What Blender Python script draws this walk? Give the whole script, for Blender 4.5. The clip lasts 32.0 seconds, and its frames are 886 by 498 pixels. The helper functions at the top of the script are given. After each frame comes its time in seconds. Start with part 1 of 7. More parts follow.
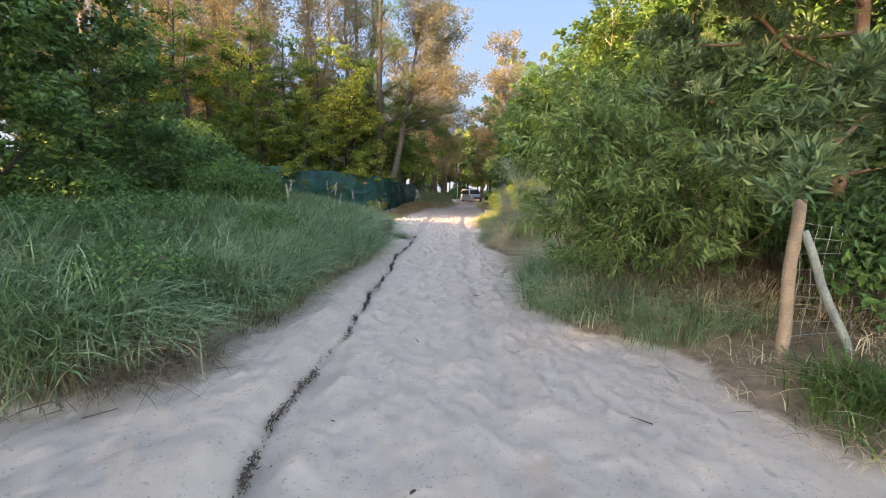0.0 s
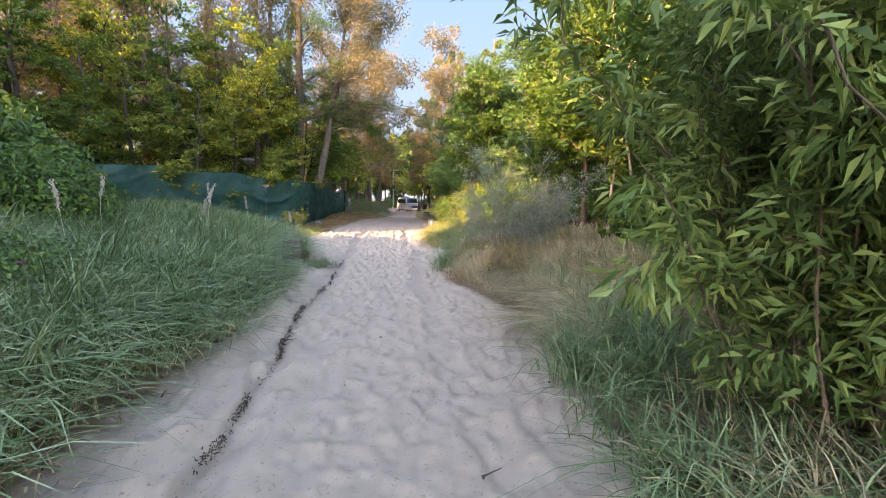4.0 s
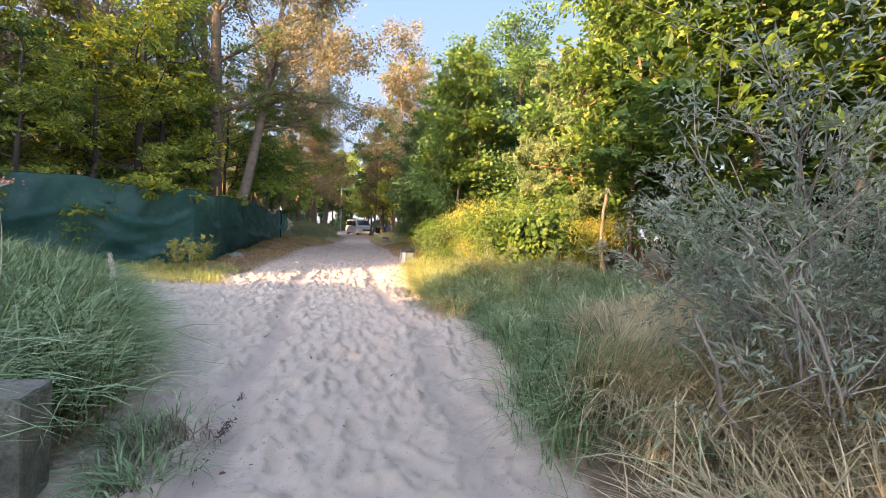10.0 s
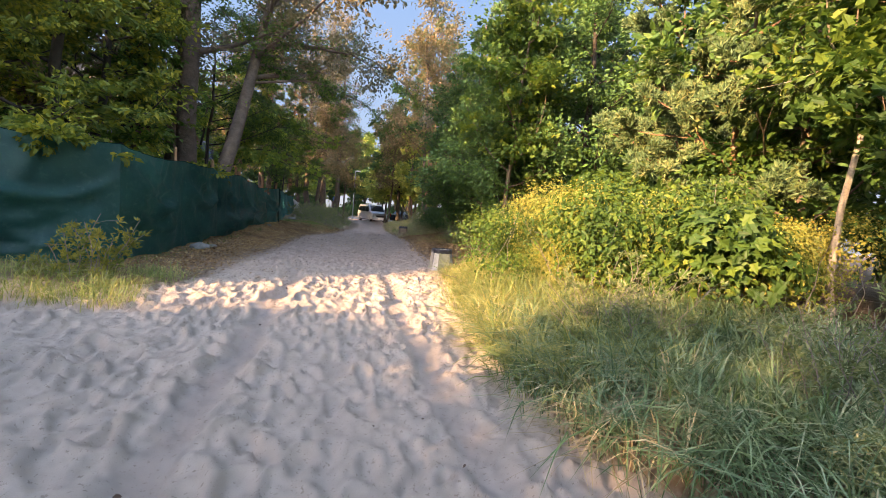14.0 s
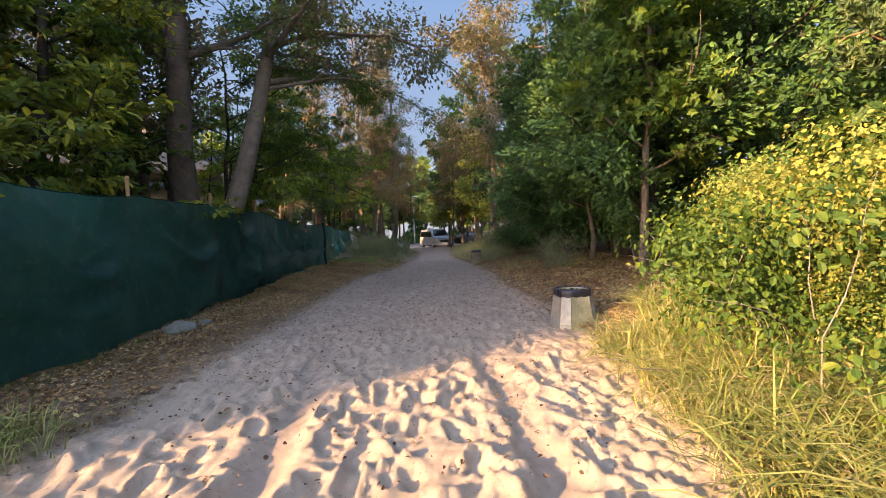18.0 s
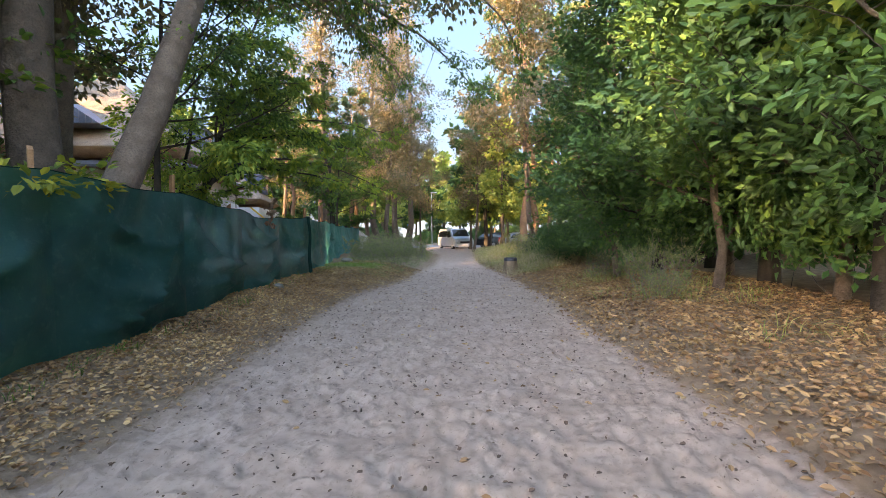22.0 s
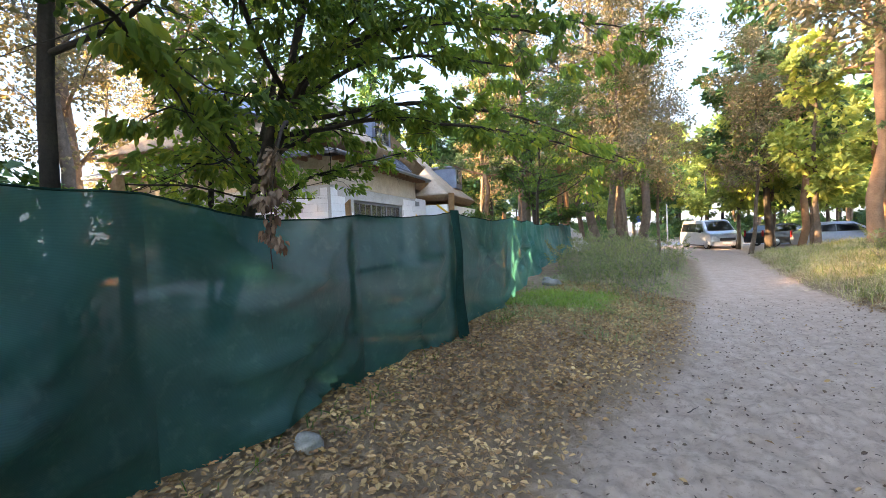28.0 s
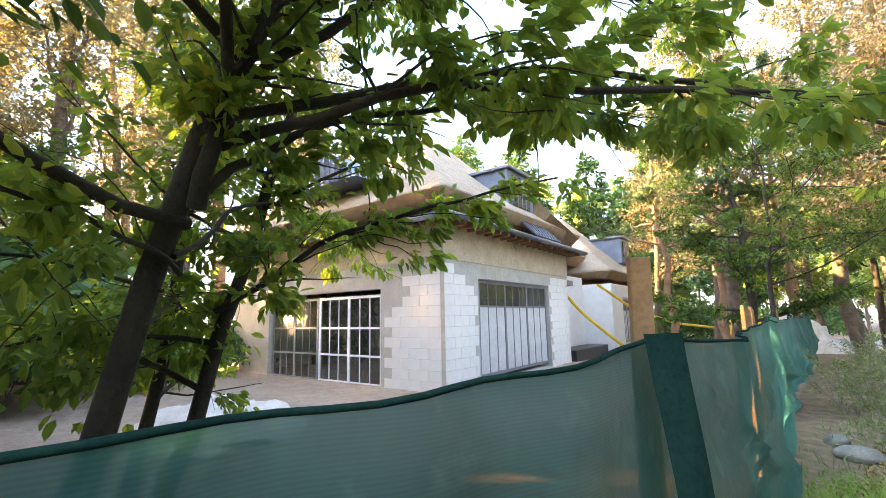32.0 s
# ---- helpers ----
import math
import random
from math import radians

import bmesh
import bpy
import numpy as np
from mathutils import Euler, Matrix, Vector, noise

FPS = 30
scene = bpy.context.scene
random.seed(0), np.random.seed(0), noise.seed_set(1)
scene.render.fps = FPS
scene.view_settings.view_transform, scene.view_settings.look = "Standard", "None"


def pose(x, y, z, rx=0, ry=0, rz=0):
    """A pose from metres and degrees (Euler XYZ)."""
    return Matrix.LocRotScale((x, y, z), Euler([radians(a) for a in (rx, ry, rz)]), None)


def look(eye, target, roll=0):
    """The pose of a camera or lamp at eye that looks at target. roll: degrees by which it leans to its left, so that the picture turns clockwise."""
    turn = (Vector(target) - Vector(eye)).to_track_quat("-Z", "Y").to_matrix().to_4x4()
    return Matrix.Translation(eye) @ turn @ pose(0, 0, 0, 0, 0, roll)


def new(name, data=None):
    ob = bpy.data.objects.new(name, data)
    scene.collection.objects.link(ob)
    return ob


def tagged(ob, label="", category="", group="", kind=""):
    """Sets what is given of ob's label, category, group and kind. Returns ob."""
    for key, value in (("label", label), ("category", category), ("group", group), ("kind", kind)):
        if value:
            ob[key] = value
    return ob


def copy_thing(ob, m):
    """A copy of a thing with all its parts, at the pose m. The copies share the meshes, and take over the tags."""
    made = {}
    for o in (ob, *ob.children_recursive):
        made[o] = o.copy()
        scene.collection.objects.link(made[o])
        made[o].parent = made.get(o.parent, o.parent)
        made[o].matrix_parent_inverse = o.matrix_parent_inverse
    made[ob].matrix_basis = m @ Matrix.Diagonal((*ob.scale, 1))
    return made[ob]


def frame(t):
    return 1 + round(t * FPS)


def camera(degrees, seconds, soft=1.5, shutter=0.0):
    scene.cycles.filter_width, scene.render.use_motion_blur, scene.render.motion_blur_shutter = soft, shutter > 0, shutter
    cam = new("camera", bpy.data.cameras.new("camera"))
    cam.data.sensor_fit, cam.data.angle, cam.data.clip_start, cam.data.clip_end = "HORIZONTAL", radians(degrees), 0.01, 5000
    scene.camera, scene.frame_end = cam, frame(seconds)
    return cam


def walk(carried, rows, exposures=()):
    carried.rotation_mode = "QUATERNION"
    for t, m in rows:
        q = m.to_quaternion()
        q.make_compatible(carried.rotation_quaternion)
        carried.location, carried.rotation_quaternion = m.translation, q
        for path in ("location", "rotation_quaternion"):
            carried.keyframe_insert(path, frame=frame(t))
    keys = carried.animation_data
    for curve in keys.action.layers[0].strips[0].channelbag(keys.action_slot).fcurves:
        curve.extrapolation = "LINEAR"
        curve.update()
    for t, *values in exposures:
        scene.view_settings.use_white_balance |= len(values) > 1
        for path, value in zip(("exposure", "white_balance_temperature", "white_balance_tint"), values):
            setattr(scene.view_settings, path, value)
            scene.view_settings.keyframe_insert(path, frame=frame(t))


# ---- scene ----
cam = camera(90.8, 32.0, 0.6)
PATH = [
    (0, (2.682, 4.103, 1.532), (2.511, 6.078, 1.268), 2.0),
    (0.5, (2.563, 4.588, 1.511), (2.457, 6.568, 1.252), 2.2),
    (1, (2.527, 5.095, 1.483), (2.481, 7.079, 1.232), 2.2),
    (1.5, (2.448, 5.601, 1.451), (2.455, 7.585, 1.204), 2.0),
    (2, (2.358, 6.121, 1.461), (2.399, 8.106, 1.221), 1.9),
    (2.5, (2.336, 6.686, 1.466), (2.402, 8.671, 1.23), 2.0),
    (3, (2.203, 7.173, 1.486), (2.298, 9.157, 1.253), 2.0),
    (3.5, (2.211, 7.704, 1.45), (2.326, 9.688, 1.225), 2.0),
    (5.5, (2.257, 9.969, 1.451), (2.351, 11.96, 1.281), 0.5),
    (6, (2.231, 10.568, 1.453), (2.27, 12.561, 1.297), 0.3),
    (6.5, (2.1, 11.079, 1.467), (2.104, 13.074, 1.32), 0.7),
    (7, (1.895, 11.583, 1.492), (1.993, 13.575, 1.34), 1.0),
    (7.5, (1.751, 12.101, 1.479), (1.979, 14.08, 1.308), 1.8),
    (8, (1.587, 12.576, 1.489), (1.845, 14.551, 1.316), 2.2),
    (8.5, (1.51, 13.102, 1.48), (1.792, 15.076, 1.317), 2.5),
    (9, (1.439, 13.574, 1.483), (1.763, 15.542, 1.341), 2.4),
    (9.5, (1.424, 14.121, 1.529), (1.769, 16.087, 1.405), 2.3),
    (10, (1.482, 14.677, 1.487), (1.843, 16.642, 1.383), 2.2),
    (10.5, (1.445, 15.282, 1.456), (1.811, 17.246, 1.368), 1.8),
    (11, (1.465, 15.894, 1.453), (1.839, 17.857, 1.371), 1.5),
    (11.5, (1.378, 16.459, 1.457), (1.777, 18.417, 1.379), 1.5),
    (12, (1.398, 17.018, 1.487), (1.816, 18.972, 1.405), 1.6),
    (12.5, (1.428, 17.615, 1.463), (1.858, 19.566, 1.371), 1.7),
    (13, (1.36, 18.224, 1.465), (1.764, 20.179, 1.35), 1.5),
    (13.5, (1.296, 18.831, 1.448), (1.66, 20.793, 1.312), 1.5),
    (14, (1.35, 19.319, 1.484), (1.664, 21.288, 1.327), 4.8),
    (14.5, (1.347, 20.027, 1.464), (1.593, 22.005, 1.296), 2.6),
    (15, (1.391, 20.675, 1.469), (1.542, 22.663, 1.304), -3.5),
    (15.5, (1.395, 21.297, 1.446), (1.465, 23.29, 1.301), -3.6),
    (17.5, (1.266, 23.452, 1.508), (1.28, 25.451, 1.422), -2.9),
    (18, (1.179, 24.023, 1.478), (1.201, 26.022, 1.405), -2.6),
    (18.5, (1.172, 24.586, 1.474), (1.199, 26.585, 1.414), -2.3),
    (19, (1.187, 25.121, 1.493), (1.208, 27.12, 1.445), -2.1),
    (19.5, (1.16, 25.724, 1.547), (1.164, 27.724, 1.514), -2.1),
    (20, (1.146, 26.284, 1.565), (1.132, 28.284, 1.524), -2.0),
    (20.5, (1.063, 26.832, 1.551), (1.033, 28.831, 1.493), -1.9),
    (21, (1.026, 27.384, 1.522), (0.982, 29.382, 1.445), -1.7),
    (21.5, (0.947, 27.969, 1.542), (0.897, 29.967, 1.46), -0.9),
    (22, (0.932, 28.578, 1.555), (0.877, 30.575, 1.481), -0.8),
    (22.5, (0.93, 29.217, 1.611), (0.871, 31.215, 1.548), -0.4),
    (23, (0.904, 29.838, 1.659), (0.84, 31.836, 1.606), 0.1),
    (23.5, (0.861, 30.581, 1.657), (0.798, 32.58, 1.615), 0.4),
    (24, (0.749, 31.28, 1.669), (0.689, 33.278, 1.634), 0.7),
    (24.5, (0.642, 31.83, 1.629), (0.588, 33.829, 1.593), 1.2),
    (25, (0.522, 32.409, 1.638), (0.461, 34.408, 1.593), 0.5),
    (25.5, (0.363, 33.079, 1.723), (0.206, 35.072, 1.662), -0.1),
    (26, (0.196, 33.698, 1.732), (-0.198, 35.657, 1.659), -1.0),
    (26.5, (-0.048, 34.241, 1.785), (-0.646, 36.148, 1.71), -1.9),
    (28.5, (-0.963, 36.428, 1.777), (-2.003, 38.135, 1.703), -2.4),
    (29, (-1.237, 36.99, 1.799), (-2.349, 38.65, 1.715), -2.3),
    (29.5, (-1.461, 37.515, 1.825), (-2.64, 39.127, 1.729), -2.2),
    (30, (-1.721, 37.969, 1.829), (-2.991, 39.51, 1.715), -2.1),
    (30.5, (-1.983, 38.452, 1.866), (-3.328, 39.927, 1.746), -1.9),
    (31, (-2.241, 38.869, 1.951), (-3.645, 40.291, 1.864), -2.3),
    (31.5, (-2.431, 39.18, 2.038), (-3.881, 40.548, 2.203), -2.2),
    (32, (-2.635, 39.41, 2.113), (-4.119, 40.715, 2.422), -1.2),
]
walk(cam, [(t, look(eye, target, roll)) for t, eye, target, roll in PATH],
     [(0, 3.35, 8600, 25), (3, 3.55, 8800, 28), (7, 3.6, 8700, 29), (12, 3.42, 8400, 28), (15, 3.0, 8100, 26), (18, 2.85, 8200, 27), (20, 3.15, 7900, 19), (22, 3.9, 8200, 22), (24, 4.3, 8300, 23), (27, 4.45, 8300, 23), (30, 4.85, 8500, 20), (31, 5.1, 8700, 21), (32, 5.0, 9300, 22)])

# ---- light ----
SUN_FROM = Vector((-0.82, -0.57, 0.0)).normalized()
SUN_ELEVATION = radians(17)
world = bpy.data.worlds.new("sky")
scene.world = world
world.use_nodes = True
sky = world.node_tree.nodes.new("ShaderNodeTexSky")
sky.sky_type = "NISHITA"
sky.sun_disc = False
sky.sun_elevation = SUN_ELEVATION
sky.sun_rotation = math.atan2(SUN_FROM.x, SUN_FROM.y)
sky.air_density, sky.dust_density, sky.ozone_density = 1.0, 0.7, 2.0
world.node_tree.nodes["Background"].inputs["Strength"].default_value = 0.15
world.node_tree.links.new(sky.outputs[0], world.node_tree.nodes["Background"].inputs[0])
sun = new("sun", bpy.data.lights.new("sun", "SUN"))
sun.data.energy, sun.data.angle, sun.data.color = 2.4, radians(0.6), (1.0, 0.72, 0.42)
sun_dir = SUN_FROM * math.cos(SUN_ELEVATION) + Vector((0, 0, math.sin(SUN_ELEVATION)))
sun.matrix_world = look(sun_dir * 60, (0, 0, 0))

# ---- materials ----
def shader(name):
    m = bpy.data.materials.new(name)
    m.use_nodes = True
    nt = m.node_tree
    nt.nodes.clear()
    return m, nt, nt.nodes.new("ShaderNodeOutputMaterial")


def add(nt, kind, **values):
    n = nt.nodes.new(kind)
    for k, v in values.items():
        n.inputs[k.replace("_", " ")].default_value = v
    return n


def ramp(nt, fac, stops):
    r = nt.nodes.new("ShaderNodeValToRGB")
    while len(r.color_ramp.elements) < len(stops):
        r.color_ramp.elements.new(0.5)
    for e, (p, c) in zip(r.color_ramp.elements, stops):
        e.position, e.color = p, (*c, 1)
    nt.links.new(fac, r.inputs[0])
    return r.outputs[0]


def noise_at(nt, scale, detail=4.0, rough=0.6, coords="Object"):
    tc = nt.nodes.new("ShaderNodeTexCoord")
    n = add(nt, "ShaderNodeTexNoise", Scale=scale, Detail=detail, Roughness=rough)
    nt.links.new(tc.outputs[coords], n.inputs["Vector"])
    return n.outputs["Fac"]


def blend(nt, fac, a, b, mode="MIX"):
    m = nt.nodes.new("ShaderNodeMix")
    m.data_type, m.blend_type = "RGBA", mode
    for sock, v in ((m.inputs[0], fac), (m.inputs[6], a), (m.inputs[7], b)):
        if hasattr(v, "links"):
            nt.links.new(v, sock)
        else:
            sock.default_value = v if isinstance(v, float) else (*v, 1)
    return m.outputs[2]


def bumped(nt, height, strength, distance, into):
    b = add(nt, "ShaderNodeBump", Strength=strength, Distance=distance)
    nt.links.new(height, b.inputs["Height"])
    nt.links.new(b.outputs[0], into.inputs["Normal"])


def surface(name, c1, c2, scale=6.0, rough=0.8, metal=0.0, bump=0.0, bump_scale=40.0, c3=None, spec=0.4):
    """A plain solid with two-scale variation of colour and fine relief."""
    m, nt, out = shader(name)
    p = add(nt, "ShaderNodeBsdfPrincipled", Roughness=rough, Metallic=metal)
    p.inputs["Specular IOR Level"].default_value = spec
    big = noise_at(nt, scale)
    col = ramp(nt, big, [(0.3, c1), (0.7, c2)])
    fine = noise_at(nt, scale * 9, 3)
    col = blend(nt, ramp(nt, fine, [(0.45, (0, 0, 0)), (0.75, (0.7, 0.7, 0.7))]), col, c3 or tuple(v * 0.7 for v in c1))
    nt.links.new(col, p.inputs["Base Color"])
    if bump:
        bumped(nt, noise_at(nt, bump_scale, 5), 0.8, bump, p)
    nt.links.new(p.outputs[0], out.inputs[0])
    return m


def foliage(name, stops, light=0.42, rough=0.55, spec=0.3, gain=1.55, by_leaf=0.55, by_patch=1.1):
    """Leaves: hue by leaf and by plant, light passing through the blade."""
    m, nt, out = shader(name)
    geo = nt.nodes.new("ShaderNodeNewGeometry")
    info = nt.nodes.new("ShaderNodeObjectInfo")
    patch = noise_at(nt, 1.1, 4, 0.7)
    mix = nt.nodes.new("ShaderNodeMath")
    mix.operation = "MULTIPLY_ADD"
    nt.links.new(geo.outputs["Random Per Island"], mix.inputs[0])
    mix.inputs[1].default_value = by_leaf
    part_b = nt.nodes.new("ShaderNodeMath")
    part_b.operation = "MULTIPLY_ADD"
    nt.links.new(patch, part_b.inputs[0])
    part_b.inputs[1].default_value = by_patch
    part_b.inputs[2].default_value = 0.425 - by_patch * 0.5 - by_leaf * 0.5
    nt.links.new(part_b.outputs[0], mix.inputs[2])
    shift = nt.nodes.new("ShaderNodeMath")
    shift.operation = "MULTIPLY_ADD"
    nt.links.new(info.outputs["Random"], shift.inputs[0])
    shift.inputs[1].default_value = 0.16
    nt.links.new(mix.outputs[0], shift.inputs[2])
    col = ramp(nt, shift.outputs[0], [(q, tuple(v * gain for v in c)) for q, c in stops])
    p = add(nt, "ShaderNodeBsdfPrincipled", Roughness=rough)
    p.inputs["Specular IOR Level"].default_value = spec
    tr = nt.nodes.new("ShaderNodeBsdfTranslucent")
    nt.links.new(col, p.inputs["Base Color"])
    warm = blend(nt, 1.0, col, (1.0, 1.0, 0.55), "MULTIPLY")
    nt.links.new(warm, tr.inputs["Color"])
    ms = add(nt, "ShaderNodeMixShader", Fac=light)
    nt.links.new(p.outputs[0], ms.inputs[1])
    nt.links.new(tr.outputs[0], ms.inputs[2])
    nt.links.new(ms.outputs[0], out.inputs[0])
    return m


GREEN = foliage("leaf_green", [(0.0, (0.018, 0.042, 0.012)), (0.45, (0.046, 0.098, 0.021)), (0.75, (0.10, 0.155, 0.025)), (1.0, (0.19, 0.2, 0.03))], gain=1.36)
ALDER = foliage("leaf_alder", [(0.0, (0.04, 0.075, 0.02)), (0.45, (0.075, 0.125, 0.028)), (0.75, (0.13, 0.175, 0.035)), (1.0, (0.26, 0.24, 0.04))], 0.55, gain=2.2)
MID = foliage("leaf_mid_green", [(0.0, (0.022, 0.05, 0.015)), (0.5, (0.045, 0.1, 0.024)), (0.85, (0.085, 0.14, 0.028)), (1.0, (0.17, 0.19, 0.035))], 0.36, gain=1.5)
DEEP = foliage("leaf_deep_green", [(0.0, (0.018, 0.042, 0.016)), (0.5, (0.035, 0.085, 0.024)), (0.85, (0.07, 0.13, 0.026)), (1.0, (0.15, 0.18, 0.03))], 0.16, gain=1.5)
AUTUMN = foliage("leaf_autumn", [(0.0, (0.028, 0.052, 0.014)), (0.45, (0.06, 0.09, 0.02)), (0.75, (0.14, 0.155, 0.025)), (1.0, (0.30, 0.26, 0.035))], gain=2.0)
POPLAR = foliage("leaf_poplar_brown", [(0.0, (0.06, 0.07, 0.035)), (0.4, (0.13, 0.115, 0.065)), (0.7, (0.20, 0.155, 0.095)), (1.0, (0.29, 0.215, 0.13))], gain=1.35)
WILLOW = foliage("leaf_willow", [(0.0, (0.025, 0.055, 0.017)), (0.4, (0.07, 0.13, 0.038)), (0.7, (0.16, 0.22, 0.07)), (1.0, (0.28, 0.29, 0.11))], 0.22, gain=1.4)
SILVER = foliage("leaf_sea_buckthorn", [(0.0, (0.045, 0.065, 0.05)), (0.5, (0.10, 0.13, 0.10)), (1.0, (0.21, 0.24, 0.19))], 0.25, gain=1.95)
NEEDLE = foliage("pine_needles", [(0.0, (0.02, 0.045, 0.022)), (0.5, (0.055, 0.09, 0.038)), (0.8, (0.12, 0.14, 0.055)), (1.0, (0.24, 0.19, 0.08))], 0.2, gain=2.1)
VINE = foliage("leaf_vine", [(0.05, (0.05, 0.08, 0.02)), (0.34, (0.12, 0.155, 0.035)), (0.54, (0.19, 0.21, 0.05)), (0.80, (0.28, 0.25, 0.05)), (0.92, (0.36, 0.22, 0.06)), (1.0, (0.33, 0.12, 0.045))], 0.35, gain=1.35, by_leaf=0.32, by_patch=1.5)
FAR = foliage("leaf_far_yellow", [(0.0, (0.075, 0.115, 0.035)), (0.5, (0.17, 0.21, 0.055)), (1.0, (0.32, 0.31, 0.085))], gain=1.8)
MARRAM = foliage("grass_marram", [(0.0, (0.022, 0.042, 0.018)), (0.3, (0.06, 0.115, 0.042)), (0.55, (0.12, 0.185, 0.088)), (0.75, (0.225, 0.29, 0.168)), (0.9, (0.34, 0.29, 0.17)), (1.0, (0.42, 0.35, 0.21))], 0.12, gain=1.35)
STRAW = foliage("grass_dry", [(0.0, (0.055, 0.05, 0.028)), (0.3, (0.15, 0.122, 0.072)), (0.6, (0.30, 0.245, 0.15)), (1.0, (0.50, 0.425, 0.28))], 0.25, gain=1.75)
DEAD_GRASS = foliage("grass_dead", [(0.0, (0.035, 0.027, 0.018)), (0.4, (0.09, 0.068, 0.045)), (0.8, (0.17, 0.13, 0.085)), (1.0, (0.28, 0.22, 0.14))], 0.1, gain=1.2)
MEADOW = foliage("grass_meadow", [(0.0, (0.055, 0.09, 0.025)), (0.45, (0.13, 0.165, 0.05)), (0.75, (0.27, 0.25, 0.09)), (1.0, (0.40, 0.34, 0.15))], 0.25, gain=1.6)
WEED = foliage("leaf_weeds", [(0.0, (0.04, 0.065, 0.025)), (0.4, (0.10, 0.135, 0.055)), (0.75, (0.19, 0.205, 0.10)), (1.0, (0.33, 0.28, 0.16))], 0.3)
LAWN = foliage("grass_fresh", [(0.0, (0.06, 0.12, 0.014)), (0.5, (0.105, 0.19, 0.025)), (1.0, (0.20, 0.27, 0.05))], 0.35, gain=1.35)
FALLEN = foliage("fallen_leaf", [(0.0, (0.05, 0.03, 0.018)), (0.35, (0.155, 0.088, 0.042)), (0.7, (0.28, 0.18, 0.085)), (0.9, (0.40, 0.29, 0.15)), (1.0, (0.48, 0.37, 0.12))], 0.1, 0.7)
WILTED = foliage("wilted_leaf", [(0.0, (0.05, 0.035, 0.025)), (0.5, (0.12, 0.08, 0.055)), (1.0, (0.22, 0.155, 0.11))], 0.1, 0.7, gain=1.0)
DARK_LITTER = foliage("dark_litter", [(0.0, (0.04, 0.028, 0.02)), (0.6, (0.11, 0.07, 0.048)), (1.0, (0.24, 0.16, 0.10))], 0.05, 0.8, gain=1.0)
PETAL = surface("rose_petal", (0.5, 0.03, 0.22), (0.6, 0.06, 0.3), 20)
BARK = surface("bark_grey_brown", (0.095, 0.07, 0.05), (0.185, 0.135, 0.098), 5, 0.9, 0, 0.05, 14, (0.06, 0.045, 0.035))
BARK_BROWN = surface("bark_brown", (0.065, 0.046, 0.034), (0.135, 0.098, 0.072), 5, 0.9, 0, 0.05, 14, (0.04, 0.03, 0.022))
BARK_DARK = surface("bark_dark", (0.026, 0.020, 0.015), (0.055, 0.043, 0.032), 4, 0.9, 0, 0.02, 24)
BARK_PALE = surface("bark_pale", (0.26, 0.22, 0.17), (0.38, 0.33, 0.25), 5, 0.9, 0, 0.01, 30)
BARK_PINE = surface("bark_pine", (0.20, 0.11, 0.06), (0.32, 0.19, 0.11), 4, 0.9, 0, 0.02, 18)
TWIG = surface("dead_twig", (0.17, 0.15, 0.13), (0.27, 0.24, 0.21), 8, 0.9)
POST_WOOD = surface("weathered_post_wood", (0.20, 0.135, 0.085), (0.32, 0.23, 0.15), 7, 0.85, 0, 0.006, 40)
GREY_WOOD = surface("silvered_wood", (0.15, 0.17, 0.145), (0.25, 0.27, 0.235), 6, 0.85, 0, 0.006, 40)
WIRE = surface("galvanised_wire", (0.3, 0.3, 0.29), (0.42, 0.42, 0.40), 9, 0.5, 0.8)
CONCRETE = surface("old_concrete", (0.20, 0.19, 0.165), (0.33, 0.315, 0.28), 5, 0.9, 0, 0.008, 60, (0.12, 0.115, 0.10))
MOSSY = surface("mossy_concrete", (0.20, 0.21, 0.11), (0.36, 0.36, 0.26), 5, 0.9, 0, 0.008, 50, (0.13, 0.14, 0.07))
PALE_PAINT = surface("flaking_white_paint", (0.24, 0.24, 0.21), (0.46, 0.46, 0.42), 7, 0.85, 0, 0.004, 60, (0.35, 0.34, 0.30))
BIN_BAG = surface("black_plastic_bag", (0.008, 0.009, 0.016), (0.02, 0.022, 0.035), 8, 0.3, 0, 0.01, 25, None, 0.6)
BLOCK = surface("aerated_concrete_block", (0.62, 0.61, 0.59), (0.72, 0.71, 0.69), 4, 0.95, 0, 0.003, 90, (0.55, 0.54, 0.52))
MORTAR = surface("grey_cement_render", (0.36, 0.34, 0.31), (0.48, 0.46, 0.42), 2.5, 0.95, 0, 0.006, 50, (0.27, 0.255, 0.23))
BEAM = surface("raw_concrete_beam", (0.40, 0.33, 0.24), (0.54, 0.44, 0.32), 2.2, 0.95, 0, 0.008, 40, (0.30, 0.24, 0.17))
THATCH = surface("reed_thatch", (0.27, 0.20, 0.14), (0.40, 0.31, 0.22), 3, 0.95, 0, 0.03, 60, (0.17, 0.125, 0.085))
THATCH_CUT = surface("cut_reed_edge", (0.20, 0.12, 0.065), (0.30, 0.19, 0.105), 5, 0.95, 0, 0.02, 80)
ZINC = surface("grey_standing_seam_metal", (0.16, 0.18, 0.21), (0.23, 0.25, 0.29), 2, 0.38, 0.7)
ZINC_BLUE = surface("blue_grey_cladding", (0.10, 0.13, 0.18), (0.16, 0.20, 0.26), 2, 0.45, 0.3)
FRAME_GREY = surface("grey_window_frame", (0.14, 0.15, 0.165), (0.19, 0.20, 0.215), 4, 0.5)
FRAME_WHITE = surface("white_window_frame", (0.72, 0.73, 0.74), (0.80, 0.80, 0.80), 4, 0.45)
